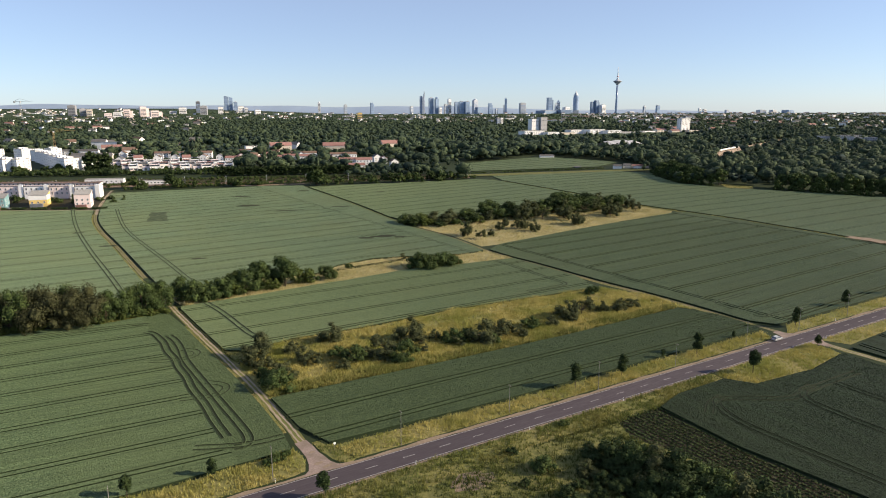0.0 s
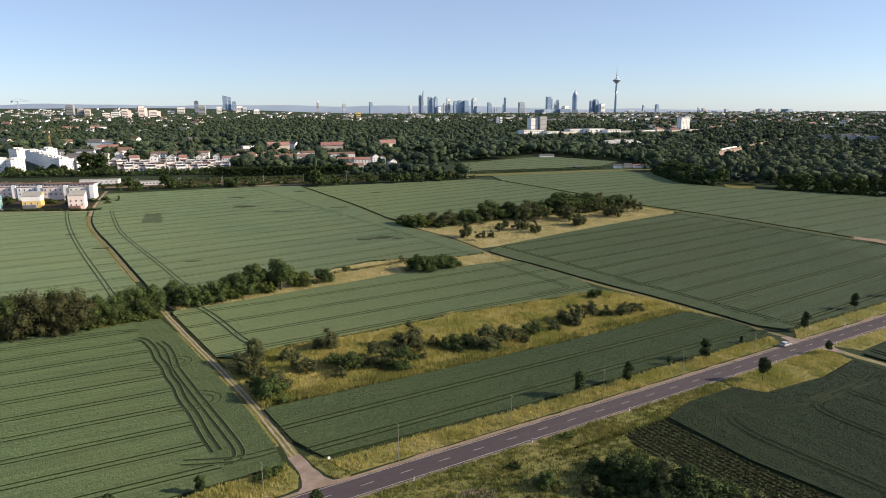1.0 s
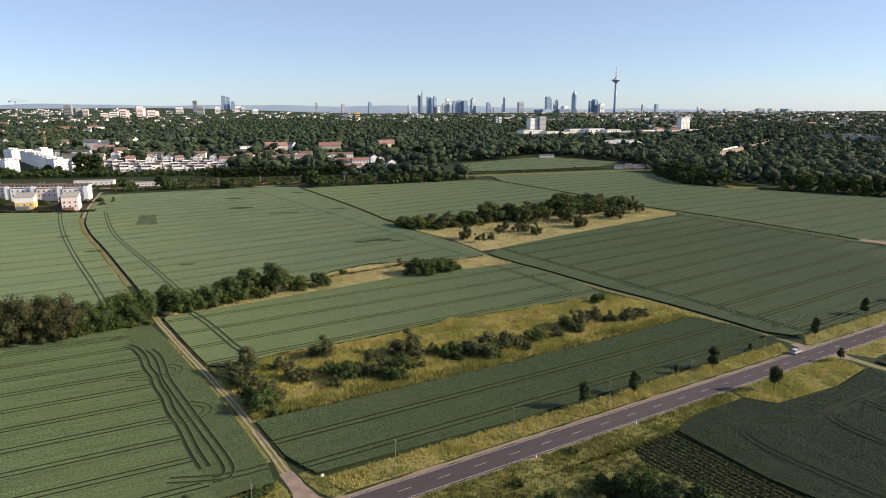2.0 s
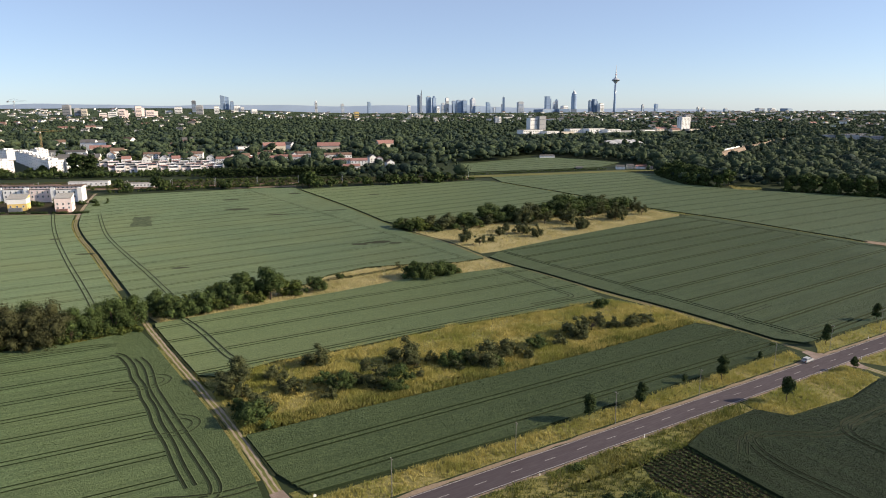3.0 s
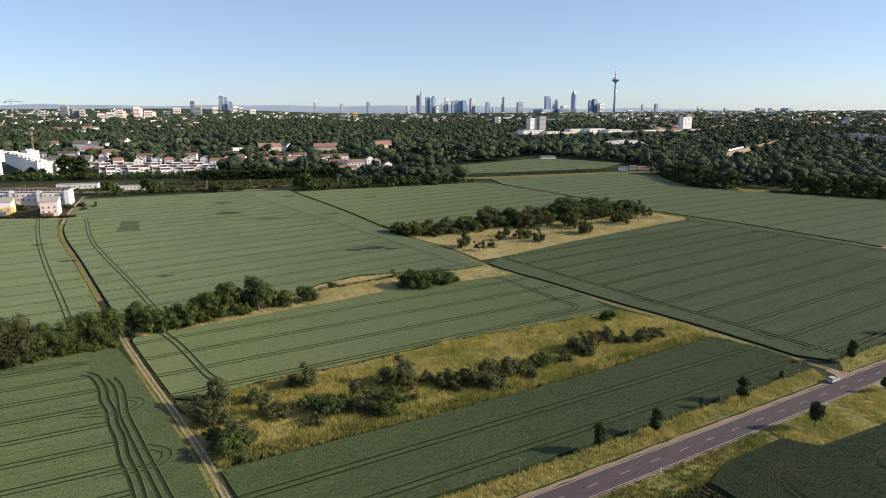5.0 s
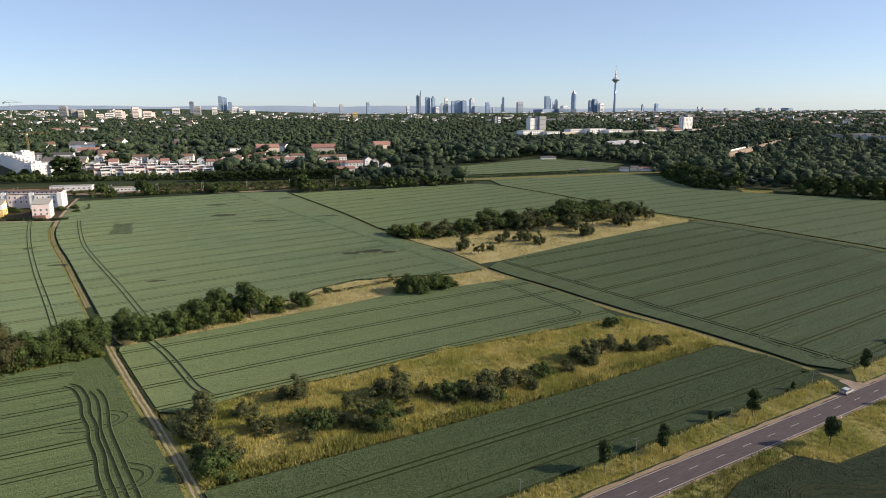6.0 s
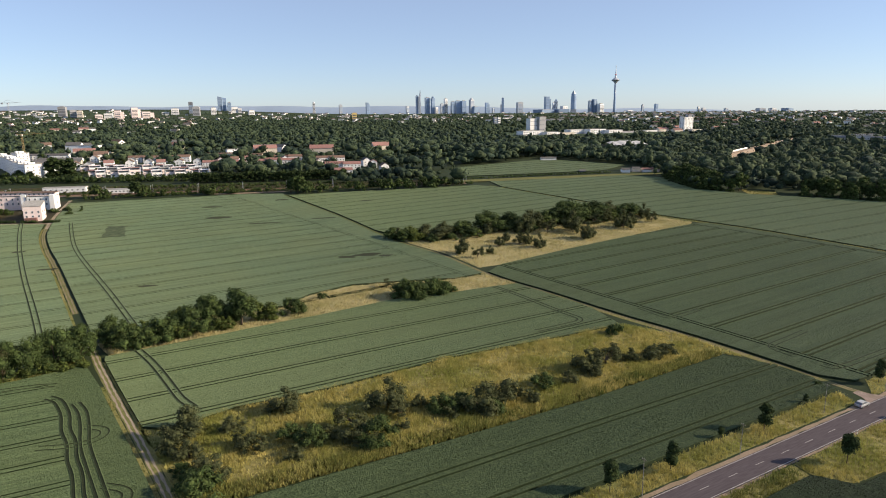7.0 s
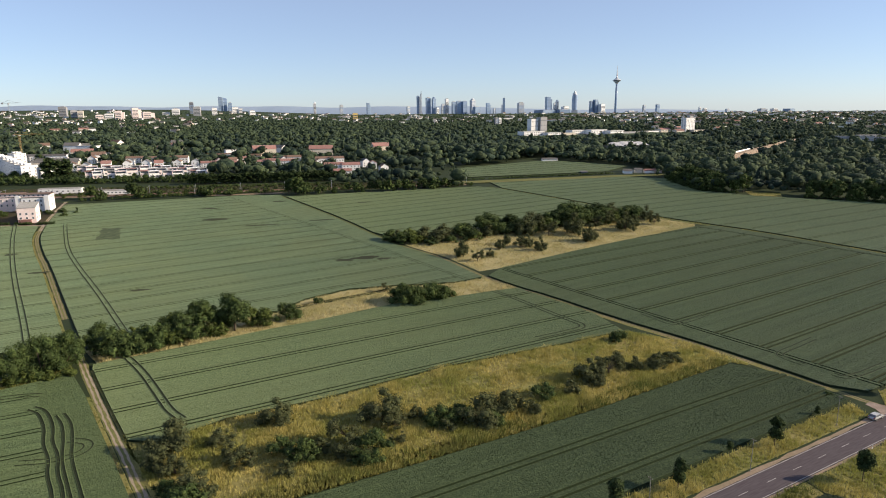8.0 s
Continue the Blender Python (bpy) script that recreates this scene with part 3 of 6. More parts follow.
SQUARE = random.Random(90)
ring = []
for (ax, ay), (bx, by) in zip(((-204.4, 432.6), (-191.5, 434.6), (-208.9, 474.5), (-221.1, 472.1)), ((-191.5, 434.6), (-208.9, 474.5), (-221.1, 472.1), (-204.4, 432.6))):
    for q in np.linspace(0, 1, 9)[:-1]:
        ring.append((ax + (bx - ax) * q + SQUARE.uniform(-0.7, 0.7), ay + (by - ay) * q + SQUARE.uniform(-1.6, 1.6)))
flat_patch(ring, 0.64, "lodged", "flattened_crop", "dark square patch of flattened wheat", "flattened crop")
for i, (cx, cy, rx, ry) in enumerate([(-157, 506, 9, 6), (-118, 480, 13, 2.5), (-180, 560, 8, 4), (-80, 500, 10, 2.5), (-46, 373, 5, 3.5), (-36, 378, 8, 4), (-26, 376, 4, 2.5),
                                      (-127, 320, 5, 2), (-190, 352, 6, 2.2), (-230, 392, 4, 3), (-133, 600, 7, 4), (-60, 590, 6, 3)]):
    flat_patch(rag(cx, cy, rx, ry, 15, i), 0.645, "flattened", "flattened_crop", "ragged patch of flattened wheat", "flattened crop")
flat_patch(rag(250, 362, 16, 5.5, -60, 50), 0.66, "bare", "bare_patch", "reddish bare soil beside the farm track", "soil")


def wheel_pair(line, w, mat, gauge=1.9):
    """A pair of wheel tracks laid on the crop along a curved line, groove shade in their floor colour, with the stems
    pushed up beside each wheel.
    """
    rng = random.Random(len(line))
    for k in (-gauge / 2, gauge / 2):
        v, f, slots = [], [], []
        high = 0.02 + 0.2 * w
        for x, y, dx, dy in along(smooth_line(line, 2), 1.0):
            lift = high * rng.uniform(0.8, 1.2)
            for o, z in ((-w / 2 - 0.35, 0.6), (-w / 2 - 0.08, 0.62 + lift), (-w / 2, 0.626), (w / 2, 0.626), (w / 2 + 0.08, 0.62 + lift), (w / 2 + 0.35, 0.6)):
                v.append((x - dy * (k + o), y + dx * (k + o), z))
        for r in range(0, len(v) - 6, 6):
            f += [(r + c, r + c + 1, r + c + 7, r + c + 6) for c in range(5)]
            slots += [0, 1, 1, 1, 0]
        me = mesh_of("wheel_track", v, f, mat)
        me.materials.append(M["track_soil_shaded"])
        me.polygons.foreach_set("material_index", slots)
        tagged(new("wheel_track", me), "curved wheel track on the wheat, groove shade in its colour", "wheel track", kind="stuff")


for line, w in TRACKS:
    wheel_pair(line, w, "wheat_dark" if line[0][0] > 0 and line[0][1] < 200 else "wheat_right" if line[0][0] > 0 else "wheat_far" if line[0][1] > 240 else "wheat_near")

# ---- road and tracks ----
LONG = [on_road(s) for s in np.arange(-190, 420, 12.0)]
road = ribbon("road", LONG, 0, 6.5, 0.05, "asphalt", depth=0.05, step=12)
tagged(road, "grey asphalt country road with white lines", "road", kind="structure")
for side in (-2.98, 2.98):
    part("edge_line", ribbon("edge_line", LONG, side, 0.16, 0.056, "road_paint", step=12).data, road)
for ob in [o for o in scene.objects if o.name.startswith("edge_line") and o.parent is None]:
    bpy.data.objects.remove(ob)
dash = mesh_of("lane_dash", *box(-1.5, 1.5, -0.065, 0.065, 0, 0.006), "road_paint")
for k in range(-20, 44):
    x, y = on_road(k * 9.2 - 1.98, -0.05)
    d = part("lane_dash", dash, road)
    d.matrix_basis = pose(x, y, 0.05, 0, 0, 29.65)
sh = ribbon("shoulder", LONG, 3.9, 1.2, 0.02, "bare", wobble=0.35, step=4, seed=3)
tagged(sh, "bare brown earth along the road edge", "shoulder", kind="structure")
sh = ribbon("shoulder", LONG, -3.6, 0.7, 0.02, "bare", wobble=0.2, step=4, seed=4)
tagged(sh, "thin strip of bare earth along the road", "shoulder", kind="structure")


def track(points, label, width=2.7, rut="gravel", middle="way_grass", seed=1, rut_width=0.5):
    base = ribbon("dirt_track", points, 0, width, 0.015, middle, wobble=0.25, step=5, seed=seed)
    tagged(base, label, "track", kind="structure")
    for o in (-0.56, 0.56):
        r = ribbon("rut", points, o, rut_width, 0.03, rut, wobble=0.16, step=1.6, seed=seed + 5)
        r.parent = base
    return base


track([q for q in WAY_A if q[1] < 262], "pale gravel farm track with two ruts and grass between", 2.5, rut_width=0.5)
track([q for q in WAY_A if 258 < q[1] < 470], "grassy farm track between the fields", 2.2, rut="bare", rut_width=0.28)
track([q for q in WAY_A if q[1] > 466], "pale gravel farm track to the houses", 3.4, rut_width=0.9)
track([q for q in WAY_B if q[1] < 425], "grassy farm track with two worn ruts", 2.0, seed=2, rut="bare", rut_width=0.3)
track([q for q in WAY_B if q[1] > 400], "green farm track between two fields", 2.4, seed=8, rut="way_grass", middle="green_way", rut_width=0.3)
track(WAY_C, "grassy farm track across the far fields", 2.6, rut="way_grass", middle="green_way", seed=3)
track(WAY_D, "pale gravel farm track leaving the road", 3.0, seed=4)
for (mx, my), t in (((117.5, 205.3), 122), ((124.5, 198.2), 120)):
    fan = [(-4.6, -2.2), (4.6, -2.2), (2.0, 1.2), (1.2, 4), (-1.2, 4), (-2.0, 1.2)]
    c, s = math.cos(radians(t - 90 if my > 200 and mx < 120 or my < 150 else t + 90)), math.sin(radians(t - 90 if my > 200 and mx < 120 or my < 150 else t + 90))
    flat_patch([(mx + c * x - s * y, my + s * x + c * y) for x, y in fan], 0.04, "mouth_gravel", "track_mouth", "fan of pale gravel where track meets road", "gravel")

mouth = [(-29.6, 120.2), (-28.9, 122.6), (-29.4, 125.0), (-30.6, 128.0), (-32.6, 131.2), (-34.6, 134.0), (-32.2, 135.6), (-29.6, 132.4), (-28.2, 130.2),
         (-26.6, 128.6), (-25.0, 126.6), (-23.4, 125.6), (-21.3, 124.8)]
flat_patch(mouth, 0.042, "mouth_gravel", "track_mouth", "pinkish gravel where the farm track meets the road", "gravel")
for q in ((-27.4, 125.6, 1.3, 0.6), (-29.8, 130.2, 1.0, 0.4), (-25.2, 124.6, 1.5, 0.5)):
    flat_patch(rag(*q, 40, 7), 0.048, "bare", "dirt_patch", "brown dirt worn into the gravel", "soil")

# ---- rough grass ----
GRASS_SCRUB = beside(WAY_A, -1.9, 158, 192)[::-1] + [(-47, 158.2), (-26.6, 168.8), (2.8, 184.1), (42, 205.8), (91.7, 236.5), (97, 234), (83, 256), (66.5, 265), (39, 251.4), (3.5, 235), (-29, 214.2), (-50.6, 203.6), (-63, 192.5)]
GRASS_HEDGE = [(-103, 240), (-79.8, 255), (-56.5, 270.5), (-45, 277), (-17, 297.5), (8.9, 307.6), (26.3, 316), (36, 321), (33.5, 325), (23.2, 337), (9.5, 329), (-18.3, 324), (-36.8, 319), (-52.3, 304.8), (-59.8, 288), (-80, 283), (-104, 259), (-112, 250)]
GRASS_COPSE = [(-27, 434), (-14.2, 408), (6.5, 380), (22, 350), (32, 355.5), (77.6, 393), (123.5, 429.6), (170, 464.5), (173, 474), (149, 509), (60, 472)]
VERGE_NORTH = [on_road(-22, 5), on_road(128, 5), (111, 208.5), (74.8, 188.3), (17.5, 155.5), (-25.5, 133)]
VERGE_NORTH_EAST = [on_road(137, 5), on_road(320, 5), (262, 296), (182.6, 250), (123, 215.5)]
VERGE_WEST = [(-29.6, 122.5), (-30.2, 125.5), (-31.5, 128.6), (-34.4, 131.5), (-36, 130.2), (-56.6, 116.5), (-130, 76.5), on_road(-150, 5), on_road(-36, 5)]
VERGE_SOUTH = [on_road(-90, -4), on_road(86.5, -4), (80.6, 168.6), (63, 158), (55, 150.5), (44.4, 144), (23.3, 134), (1.9, 120), (-9.5, 111), (-60, 76)]
VERGE_TRIANGLE = [on_road(86.8, -4), on_road(135, -4), (122.5, 195), (126, 188.5), (110, 176.3), (88.0, 166.0), (81, 168.9)]
VERGE_SOUTH_EAST = [on_road(141, -4), on_road(320, -4), (221, 244), (152.8, 208), (134, 196)]
SCRUB_SOUTH = [(-60, 76), (-9.5, 111), (1.9, 120), (23.3, 134), (43.4, 145.6), (44.4, 136), (52.8, 129.4), (60.3, 120.4), (67, 112), (60, 55), (40, 50), (-40, 40)]
ROWS_SOUTH = [(43.8, 145.6), (56.2, 151.2), (66.7, 131.4), (85.6, 108.9), (99, 70), (61, 55), (67.2, 112), (60.7, 120.7), (53.2, 129.8), (44.8, 136.2)]


def tufts(poly, per, size, mat, label, seed, floor="grass_floor", blades=5, name="rough_grass"):
    """Dry grass: an uneven floor and many tufts of thin blades."""
    rng = np.random.default_rng(seed)
    xs, ys = [p[0] for p in poly], [p[1] for p in poly]
    n = int((max(xs) - min(xs)) * (max(ys) - min(ys)) * per)
    x, y = rng.uniform(min(xs), max(xs), n), rng.uniform(min(ys), max(ys), n)
    ok = inside(poly, x, y)
    x, y = x[ok], y[ok]
    # clumps: taller and thicker in places
    lump = np.array([noise.noise((a * 0.12, b * 0.12, seed)) for a, b in zip(x, y)])
    ok = rng.uniform(-0.9, 0.35, len(x)) < lump
    x, y, lump = x[ok], y[ok], lump[ok]
    n = len(x)
    h = size * (0.75 + 0.5 * rng.random(n) + 0.5 * np.clip(lump, -0.5, 0.6))
    v = np.zeros((n, blades, 3, 3), np.float32)
    for k in range(blades):
        a = rng.uniform(0, 2 * np.pi, n)
        r = size * 0.45 * np.sqrt(rng.random(n))
        bx, by = x + r * np.cos(a), y + r * np.sin(a)
        b = rng.uniform(0, 2 * np.pi, n)
        w = size * rng.uniform(0.05, 0.12, n)
        hk = h * rng.uniform(0.6, 1.1, n)
        lean = rng.uniform(0.1, 0.5, n) * hk
        v[:, k, 0] = np.stack([bx - w * np.cos(b), by - w * np.sin(b), np.zeros(n)], 1)
        v[:, k, 1] = np.stack([bx + w * np.cos(b), by + w * np.sin(b), np.zeros(n)], 1)
        v[:, k, 2] = np.stack([bx + lean * np.cos(a), by + lean * np.sin(a), hk], 1)
    tri = np.arange(n * blades * 3).reshape(-1, 3)
    ob = new(name, big_mesh(name, v.reshape(-1, 3), tri, mat))
    tagged(ob, label, "grass", kind="stuff")
    fl = new("grass_floor", mesh_of("grass_floor", [(a, b, 0.008 + float(terrain(a, b))) for a, b in poly], [tuple(range(len(poly)))], floor))
    tagged(fl, "matted dry grass on the ground", "grass", kind="stuff")


tufts(GRASS_SCRUB, 5.0, 0.95, "straw", "tall dry yellow grass around the bushes", 1)
tufts(GRASS_HEDGE, 2.4, 0.9, "straw_pale", "dry yellow grass along the hedge", 2, floor="pale_floor")
tufts(GRASS_COPSE, 1.3, 0.9, "straw_pale", "dry yellow grass beside the copse", 3, floor="pale_floor")
tufts(VERGE_NORTH, 5.5, 0.8, "straw", "tall yellow grass on the road verge", 4)
tufts(VERGE_NORTH_EAST, 1.8, 0.8, "straw", "tall yellow grass on the road verge", 5)
tufts(VERGE_WEST, 5.0, 0.8, "straw", "yellow-green grass on the road verge", 6)
tufts(VERGE_SOUTH, 4.5, 0.85, "green_grass", "tall green and yellow grass below the road", 7)
tufts(VERGE_TRIANGLE, 5.0, 0.8, "straw", "yellow grass on the triangle by the junction", 8)
tufts(VERGE_SOUTH_EAST, 1.6, 0.8, "straw", "yellow grass on the road verge", 9)
flat_patch(ROWS_SOUTH, 0.012, "dark_soil", "soil_strip", "dark soil under rows of low plants", "soil")
tufts(SCRUB_SOUTH, 2.6, 0.9, "rank_grass", "rank green and brown grass, darkened for scrub shade", 10, floor="way_grass")
tufts([(-104, 229), (-120, 218.6), (-137, 213), (-140, 218), (-123, 227), (-111, 240)], 3.0, 0.9, "green_grass", "rank green grass at the hedge foot", 12)
flat_patch(rag(6, 118.5, 6.5, 3.2, 25, 71), 0.02, "bare", "bare_patch", "bare brown ground in the rank grass", "soil")
tufts([(-20.2, 125.9), (-19.2, 127.8), (-25.5, 133.2), (-28.4, 136), (-30.6, 134.4), (-28.0, 130.8), (-26.2, 129.2), (-24.6, 127.4), (-23, 126.3)], 3.0, 0.7, "green_grass", "green grass at the track mouth", 13)
tufts(beside(WAY_A, 1.35, 134, 232) + beside(WAY_A, 2.5, 134, 232)[::-1], 2.2, 0.5, "green_grass", "yellow-green grass beside the farm track", 14)
tufts(beside(WAY_A, -1.9, 138, 236) + beside(WAY_A, -1.3, 138, 236)[::-1], 2.0, 0.45, "green_grass", "green grass in the shade of the crop", 22)
tufts(beside(WAY_A, 1.35, 262, 470) + beside(WAY_A, 2.6, 262, 470)[::-1], 0.9, 0.55, "green_grass", "yellow-green grass beside the farm track", 15)
tufts(beside(WAY_B, 1.0, 215, 620) + beside(WAY_B, 1.9, 215, 620)[::-1], 0.9, 0.5, "straw", "yellow grass beside the farm track", 16)
tufts(beside(WAY_C, -2.4, 292, 695) + beside(WAY_C, 2.4, 292, 695)[::-1], 0.7, 0.55, "straw", "yellow grass along the farm track", 17, floor="way_grass")
tufts([(-73.2, 195.4), (-68.6, 193.1), (-63.3, 196.0), (-61.3, 187.2), (-62.9, 181.9), (-68.0, 187.3)], 3.0, 0.7, "green_grass", "rank green grass beside the farm track", 19)
tufts([(-46, 158.6), (-26.6, 168.8), (2.8, 184.1), (42, 205.8), (91.7, 236.5), (89, 240), (40, 210.5), (0.5, 189), (-29, 173.5), (-49, 164)], 3.5, 1.15, "green_grass", "tall yellow-green grass along the field edge", 20)


def row_crop():
    """Low plants in rows on the dark strip south of the road."""
    rng = np.random.default_rng(21)
    ux, uy = math.cos(radians(-57.4)), math.sin(radians(-57.4))
    pts = []
    for k in range(-30, 40):
        s = np.arange(0, 120, 0.3)
        x = 50 + k * 1.5 + ux * s + rng.normal(0, 0.12, len(s))
        y = 152 + k * 0.25 + uy * s + rng.normal(0, 0.12, len(s))
        ok = inside(ROWS_SOUTH, x, y)
        pts.append(np.stack([x[ok], y[ok]], 1))
    p = np.concatenate(pts)
    n = len(p)
    v = np.zeros((n, 5, 3, 3), np.float32)
    for k in range(5):
        a = rng.uniform(0, 2 * np.pi, n)
        h = rng.uniform(0.2, 0.42, n)
        for c, (r, z) in enumerate(((0.05, 0.0), (0.5, 0.8), (0.4, 1.0))):
            da = a + (0.0, -0.35, 0.4)[c]
            v[:, k, c] = np.stack([p[:, 0] + r * np.cos(da), p[:, 1] + r * np.sin(da), z * h], 1)
    ob = new("row_crop", big_mesh("row_crop", v.reshape(-1, 3), np.arange(n * 15).reshape(-1, 3), "leaf_dark"))
    tagged(ob, "low green plants in rows on dark soil", "crop", kind="stuff")


row_crop()


# ---- trees and bushes ----
def core_shape():
    bm = bmesh.new()
    bmesh.ops.create_icosphere(bm, subdivisions=1, radius=1.0)
    out = np.array([q.co for q in bm.verts]), np.array([[q.index for q in face.verts] for face in bm.faces])
    bm.free()
    return out


CORE = core_shape()


def crown(name, lobes, n, size, mat, seed, under=0.35):
    """Leaf clumps, as folded diamonds, over a heap of lobes (x, y, z, radius, height ratio)."""
    rng = np.random.default_rng(seed)
    L = np.array(lobes, float)
    w = L[:, 3] ** 2
    idx = rng.choice(len(L), int(n * 1.6), p=w / w.sum())
    d = rng.normal(size=(len(idx), 3))
    d /= np.linalg.norm(d, axis=1)[:, None]
    low = d[:, 2] < -0.2
    keep = ~low | (rng.random(len(d)) < under)
    idx, d = idx[keep], d[keep]
    r = L[idx, 3] * (0.72 + 0.34 * rng.random(len(idx)) + 0.28 * rng.random(len(idx)) ** 6)
    p = L[idx, :3] + d * r[:, None] * np.stack([np.ones(len(idx)), np.ones(len(idx)), L[idx, 4]], 1)
    buried = np.zeros(len(p), bool)
    for l in L:
        q = (p - l[:3]) / (l[3] * np.array([1, 1, l[4]]))
        buried |= (q ** 2).sum(1) < 0.45
    p, d = p[~buried][:n], d[~buried][:n]
    m = len(p)
    nor = d + rng.normal(0, 0.55, (m, 3)) + np.array([0, 0, 0.25])
    nor /= np.linalg.norm(nor, axis=1)[:, None]
    t = np.cross(nor, rng.normal(size=(m, 3)))
    t /= np.linalg.norm(t, axis=1)[:, None]
    b = np.cross(nor, t)
    s = size * rng.uniform(0.6, 1.35, m)[:, None]
    v = np.stack([p - t * s, p + b * s * 0.5 - nor * s * 0.15, p + t * s, p - b * s * 0.5 - nor * s * 0.15], 1)
    k = np.arange(m)[:, None] * 4
    tri = np.concatenate([k + [0, 3, 1], k + [1, 3, 2]], 1).reshape(-1, 3)
    # solid cores added inside the lobes, unseen, to stop the light
    heart = (CORE[0][None] * (L[:, 3] * 0.66)[:, None, None] * rng.uniform(0.8, 1.1, (len(L), len(CORE[0]), 1)) * np.stack([np.ones(len(L)), np.ones(len(L)), L[:, 4]], 1)[:, None, :] + L[:, None, :3])
    inner = (CORE[1][None] + (np.arange(len(L)) * len(CORE[0]))[:, None, None] + 4 * m).reshape(-1, 3)
    return big_mesh(name, np.concatenate([v.reshape(-1, 3), heart.reshape(-1, 3)]), np.concatenate([tri, inner]), mat)


def stems(name, base, tips, r, mat="bark"):
    """A trunk that forks into limbs."""
    v, f = rod((0, 0, -0.3), base, r, r * 0.75, 7)
    for t in tips:
        mid = Vector(base).lerp(Vector(t), 0.55) + Vector((0, 0, 0.12 * t[2]))
        rod(base, mid, r * 0.6, r * 0.35, 5, v, f)
        rod(mid, t, r * 0.35, r * 0.1, 5, v, f)
    return mesh_of(name, v, f, mat)


def make_tree(name, kind, seed, leaves, leaf, mat):
    """A tree of height 10 (street: ovoid on a clear stem; round: broad; tall: upright) or a bush of height 10 with many stems."""
    rng = random.Random(seed)
    lobes, tips = [], []
    if kind == "street":
        for i in range(16):
            z = rng.uniform(3.3, 8.6)
            reach = 1.9 * math.sin(math.pi * min(1, (z - 1.8) / 8.0)) ** 0.7
            a = rng.uniform(0, 6.28)
            k = rng.uniform(0.1, 1) * reach * 0.75
            lobes.append((k * math.cos(a), k * math.sin(a), z, rng.uniform(0.9, 1.35), 1.05))
        lobes.append((0, 0, 9.0, 0.85, 1.2))
        base, r = (0.05, 0, 2.6), 0.14
    elif kind == "round":
        for i in range(20):
            a, u = rng.uniform(0, 6.28), rng.uniform(0.1, 1)
            z = rng.uniform(3.4, 8.4)
            reach = 3.6 * math.sin(math.pi * min(0.97, (z - 1.4) / 8.6)) ** 0.6
            lobes.append((u * reach * math.cos(a), u * reach * math.sin(a), z, rng.uniform(1.1, 1.9), 0.85))
        lobes.append((rng.uniform(-1, 1), rng.uniform(-1, 1), 8.5, 1.5, 0.9))
        base, r = (0.1, 0.1, 2.8), 0.3
    elif kind == "tall":
        for i in range(18):
            a, u = rng.uniform(0, 6.28), rng.uniform(0, 1)
            z = rng.uniform(1.6, 9.0)
            reach = 1.5 * math.sin(math.pi * min(0.96, (z + 0.6) / 10.2)) ** 0.7
            lobes.append((u * reach * math.cos(a), u * reach * math.sin(a), z, rng.uniform(0.7, 1.15), 1.3))
        base, r = (0, 0, 1.8), 0.22
    elif kind == "bush":
        for i in range(24):
            a, u = rng.uniform(0, 6.28), rng.uniform(0, 1) ** 0.6
            reach = 5.2
            z = rng.uniform(1.4, 8.3) * (1.12 - 0.55 * u)
            lobes.append((u * reach * math.cos(a), u * reach * math.sin(a), z, rng.uniform(0.9, 2.3), rng.uniform(0.8, 1.25)))
        base, r = (0, 0, 0.9), 0.3
    else:  # open: a thin, gappy old fruit tree or thorn
        for i in range(13):
            a, u = rng.uniform(0, 6.28), rng.uniform(0.25, 1)
            z = rng.uniform(2.2, 8.2)
            reach = 4.6
            lobes.append((u * reach * math.cos(a), u * reach * math.sin(a), z, rng.uniform(1.0, 1.9), 0.7))
        base, r = (0.2, 0.1, 2.0), 0.26
    for l in rng.sample(lobes, 9 if leaves > 600 else 3):
        tips.append((l[0], l[1], l[2]))
    thing = empty(name, 0, 0, 0)
    part("trunk", stems("trunk", base, tips, r), thing)
    part("crown", crown("crown", lobes, leaves, leaf, mat, seed), thing)
    return thing


PROTO = {}


def proto(key, name, kind, seeds, leaves, leaf, mat):
    PROTO[key] = [make_tree(name, kind, s, leaves, leaf, mat) for s in seeds]


proto("street", "street_tree", "street", (1, 2, 3), 1500, 0.34, "leaf_dark")
proto("round", "tree", "round", (11, 12, 13, 14), 3000, 0.31, "leaf")
proto("wood", "tree", "round", (111, 112, 113, 114, 115), 640, 0.66, "leaf")
proto("wood_dark", "tree", "round", (116, 117, 118), 640, 0.66, "leaf_dark")
proto("hedge_brown", "tree", "bush", (131, 132, 133), 4600, 0.23, "leaf_brown")
proto("far_bush", "bush", "bush", (141, 142, 143, 144), 230, 1.0, "leaf")
proto("far_bush_dark", "bush", "bush", (145, 146), 230, 1.0, "leaf_dark")
proto("hedge_green", "tree", "bush", (134, 135), 4200, 0.25, "leaf")
proto("round_dark", "tree", "round", (15, 16, 17), 2600, 0.33, "leaf_dark")
proto("bush", "bush", "bush", (21, 22, 23, 24), 2500, 0.32, "leaf")
proto("bush_dark", "bush", "bush", (34, 35), 2300, 0.34, "leaf_dark")
proto("bush_olive", "bush", "bush", (25, 26, 27), 2500, 0.31, "leaf_olive")
proto("bush_bright", "bush", "bush", (28, 29), 1500, 0.44, "leaf_bright")
proto("bush_brown", "bush", "bush", (31, 32, 33), 1500, 0.5, "leaf_brown")
proto("open", "fruit_tree", "open", (41, 42, 43), 2000, 0.29, "leaf_olive")
proto("tall", "poplar_tree", "tall", (51, 52), 420, 0.6, "leaf_dark")
TURN = random.Random(77)


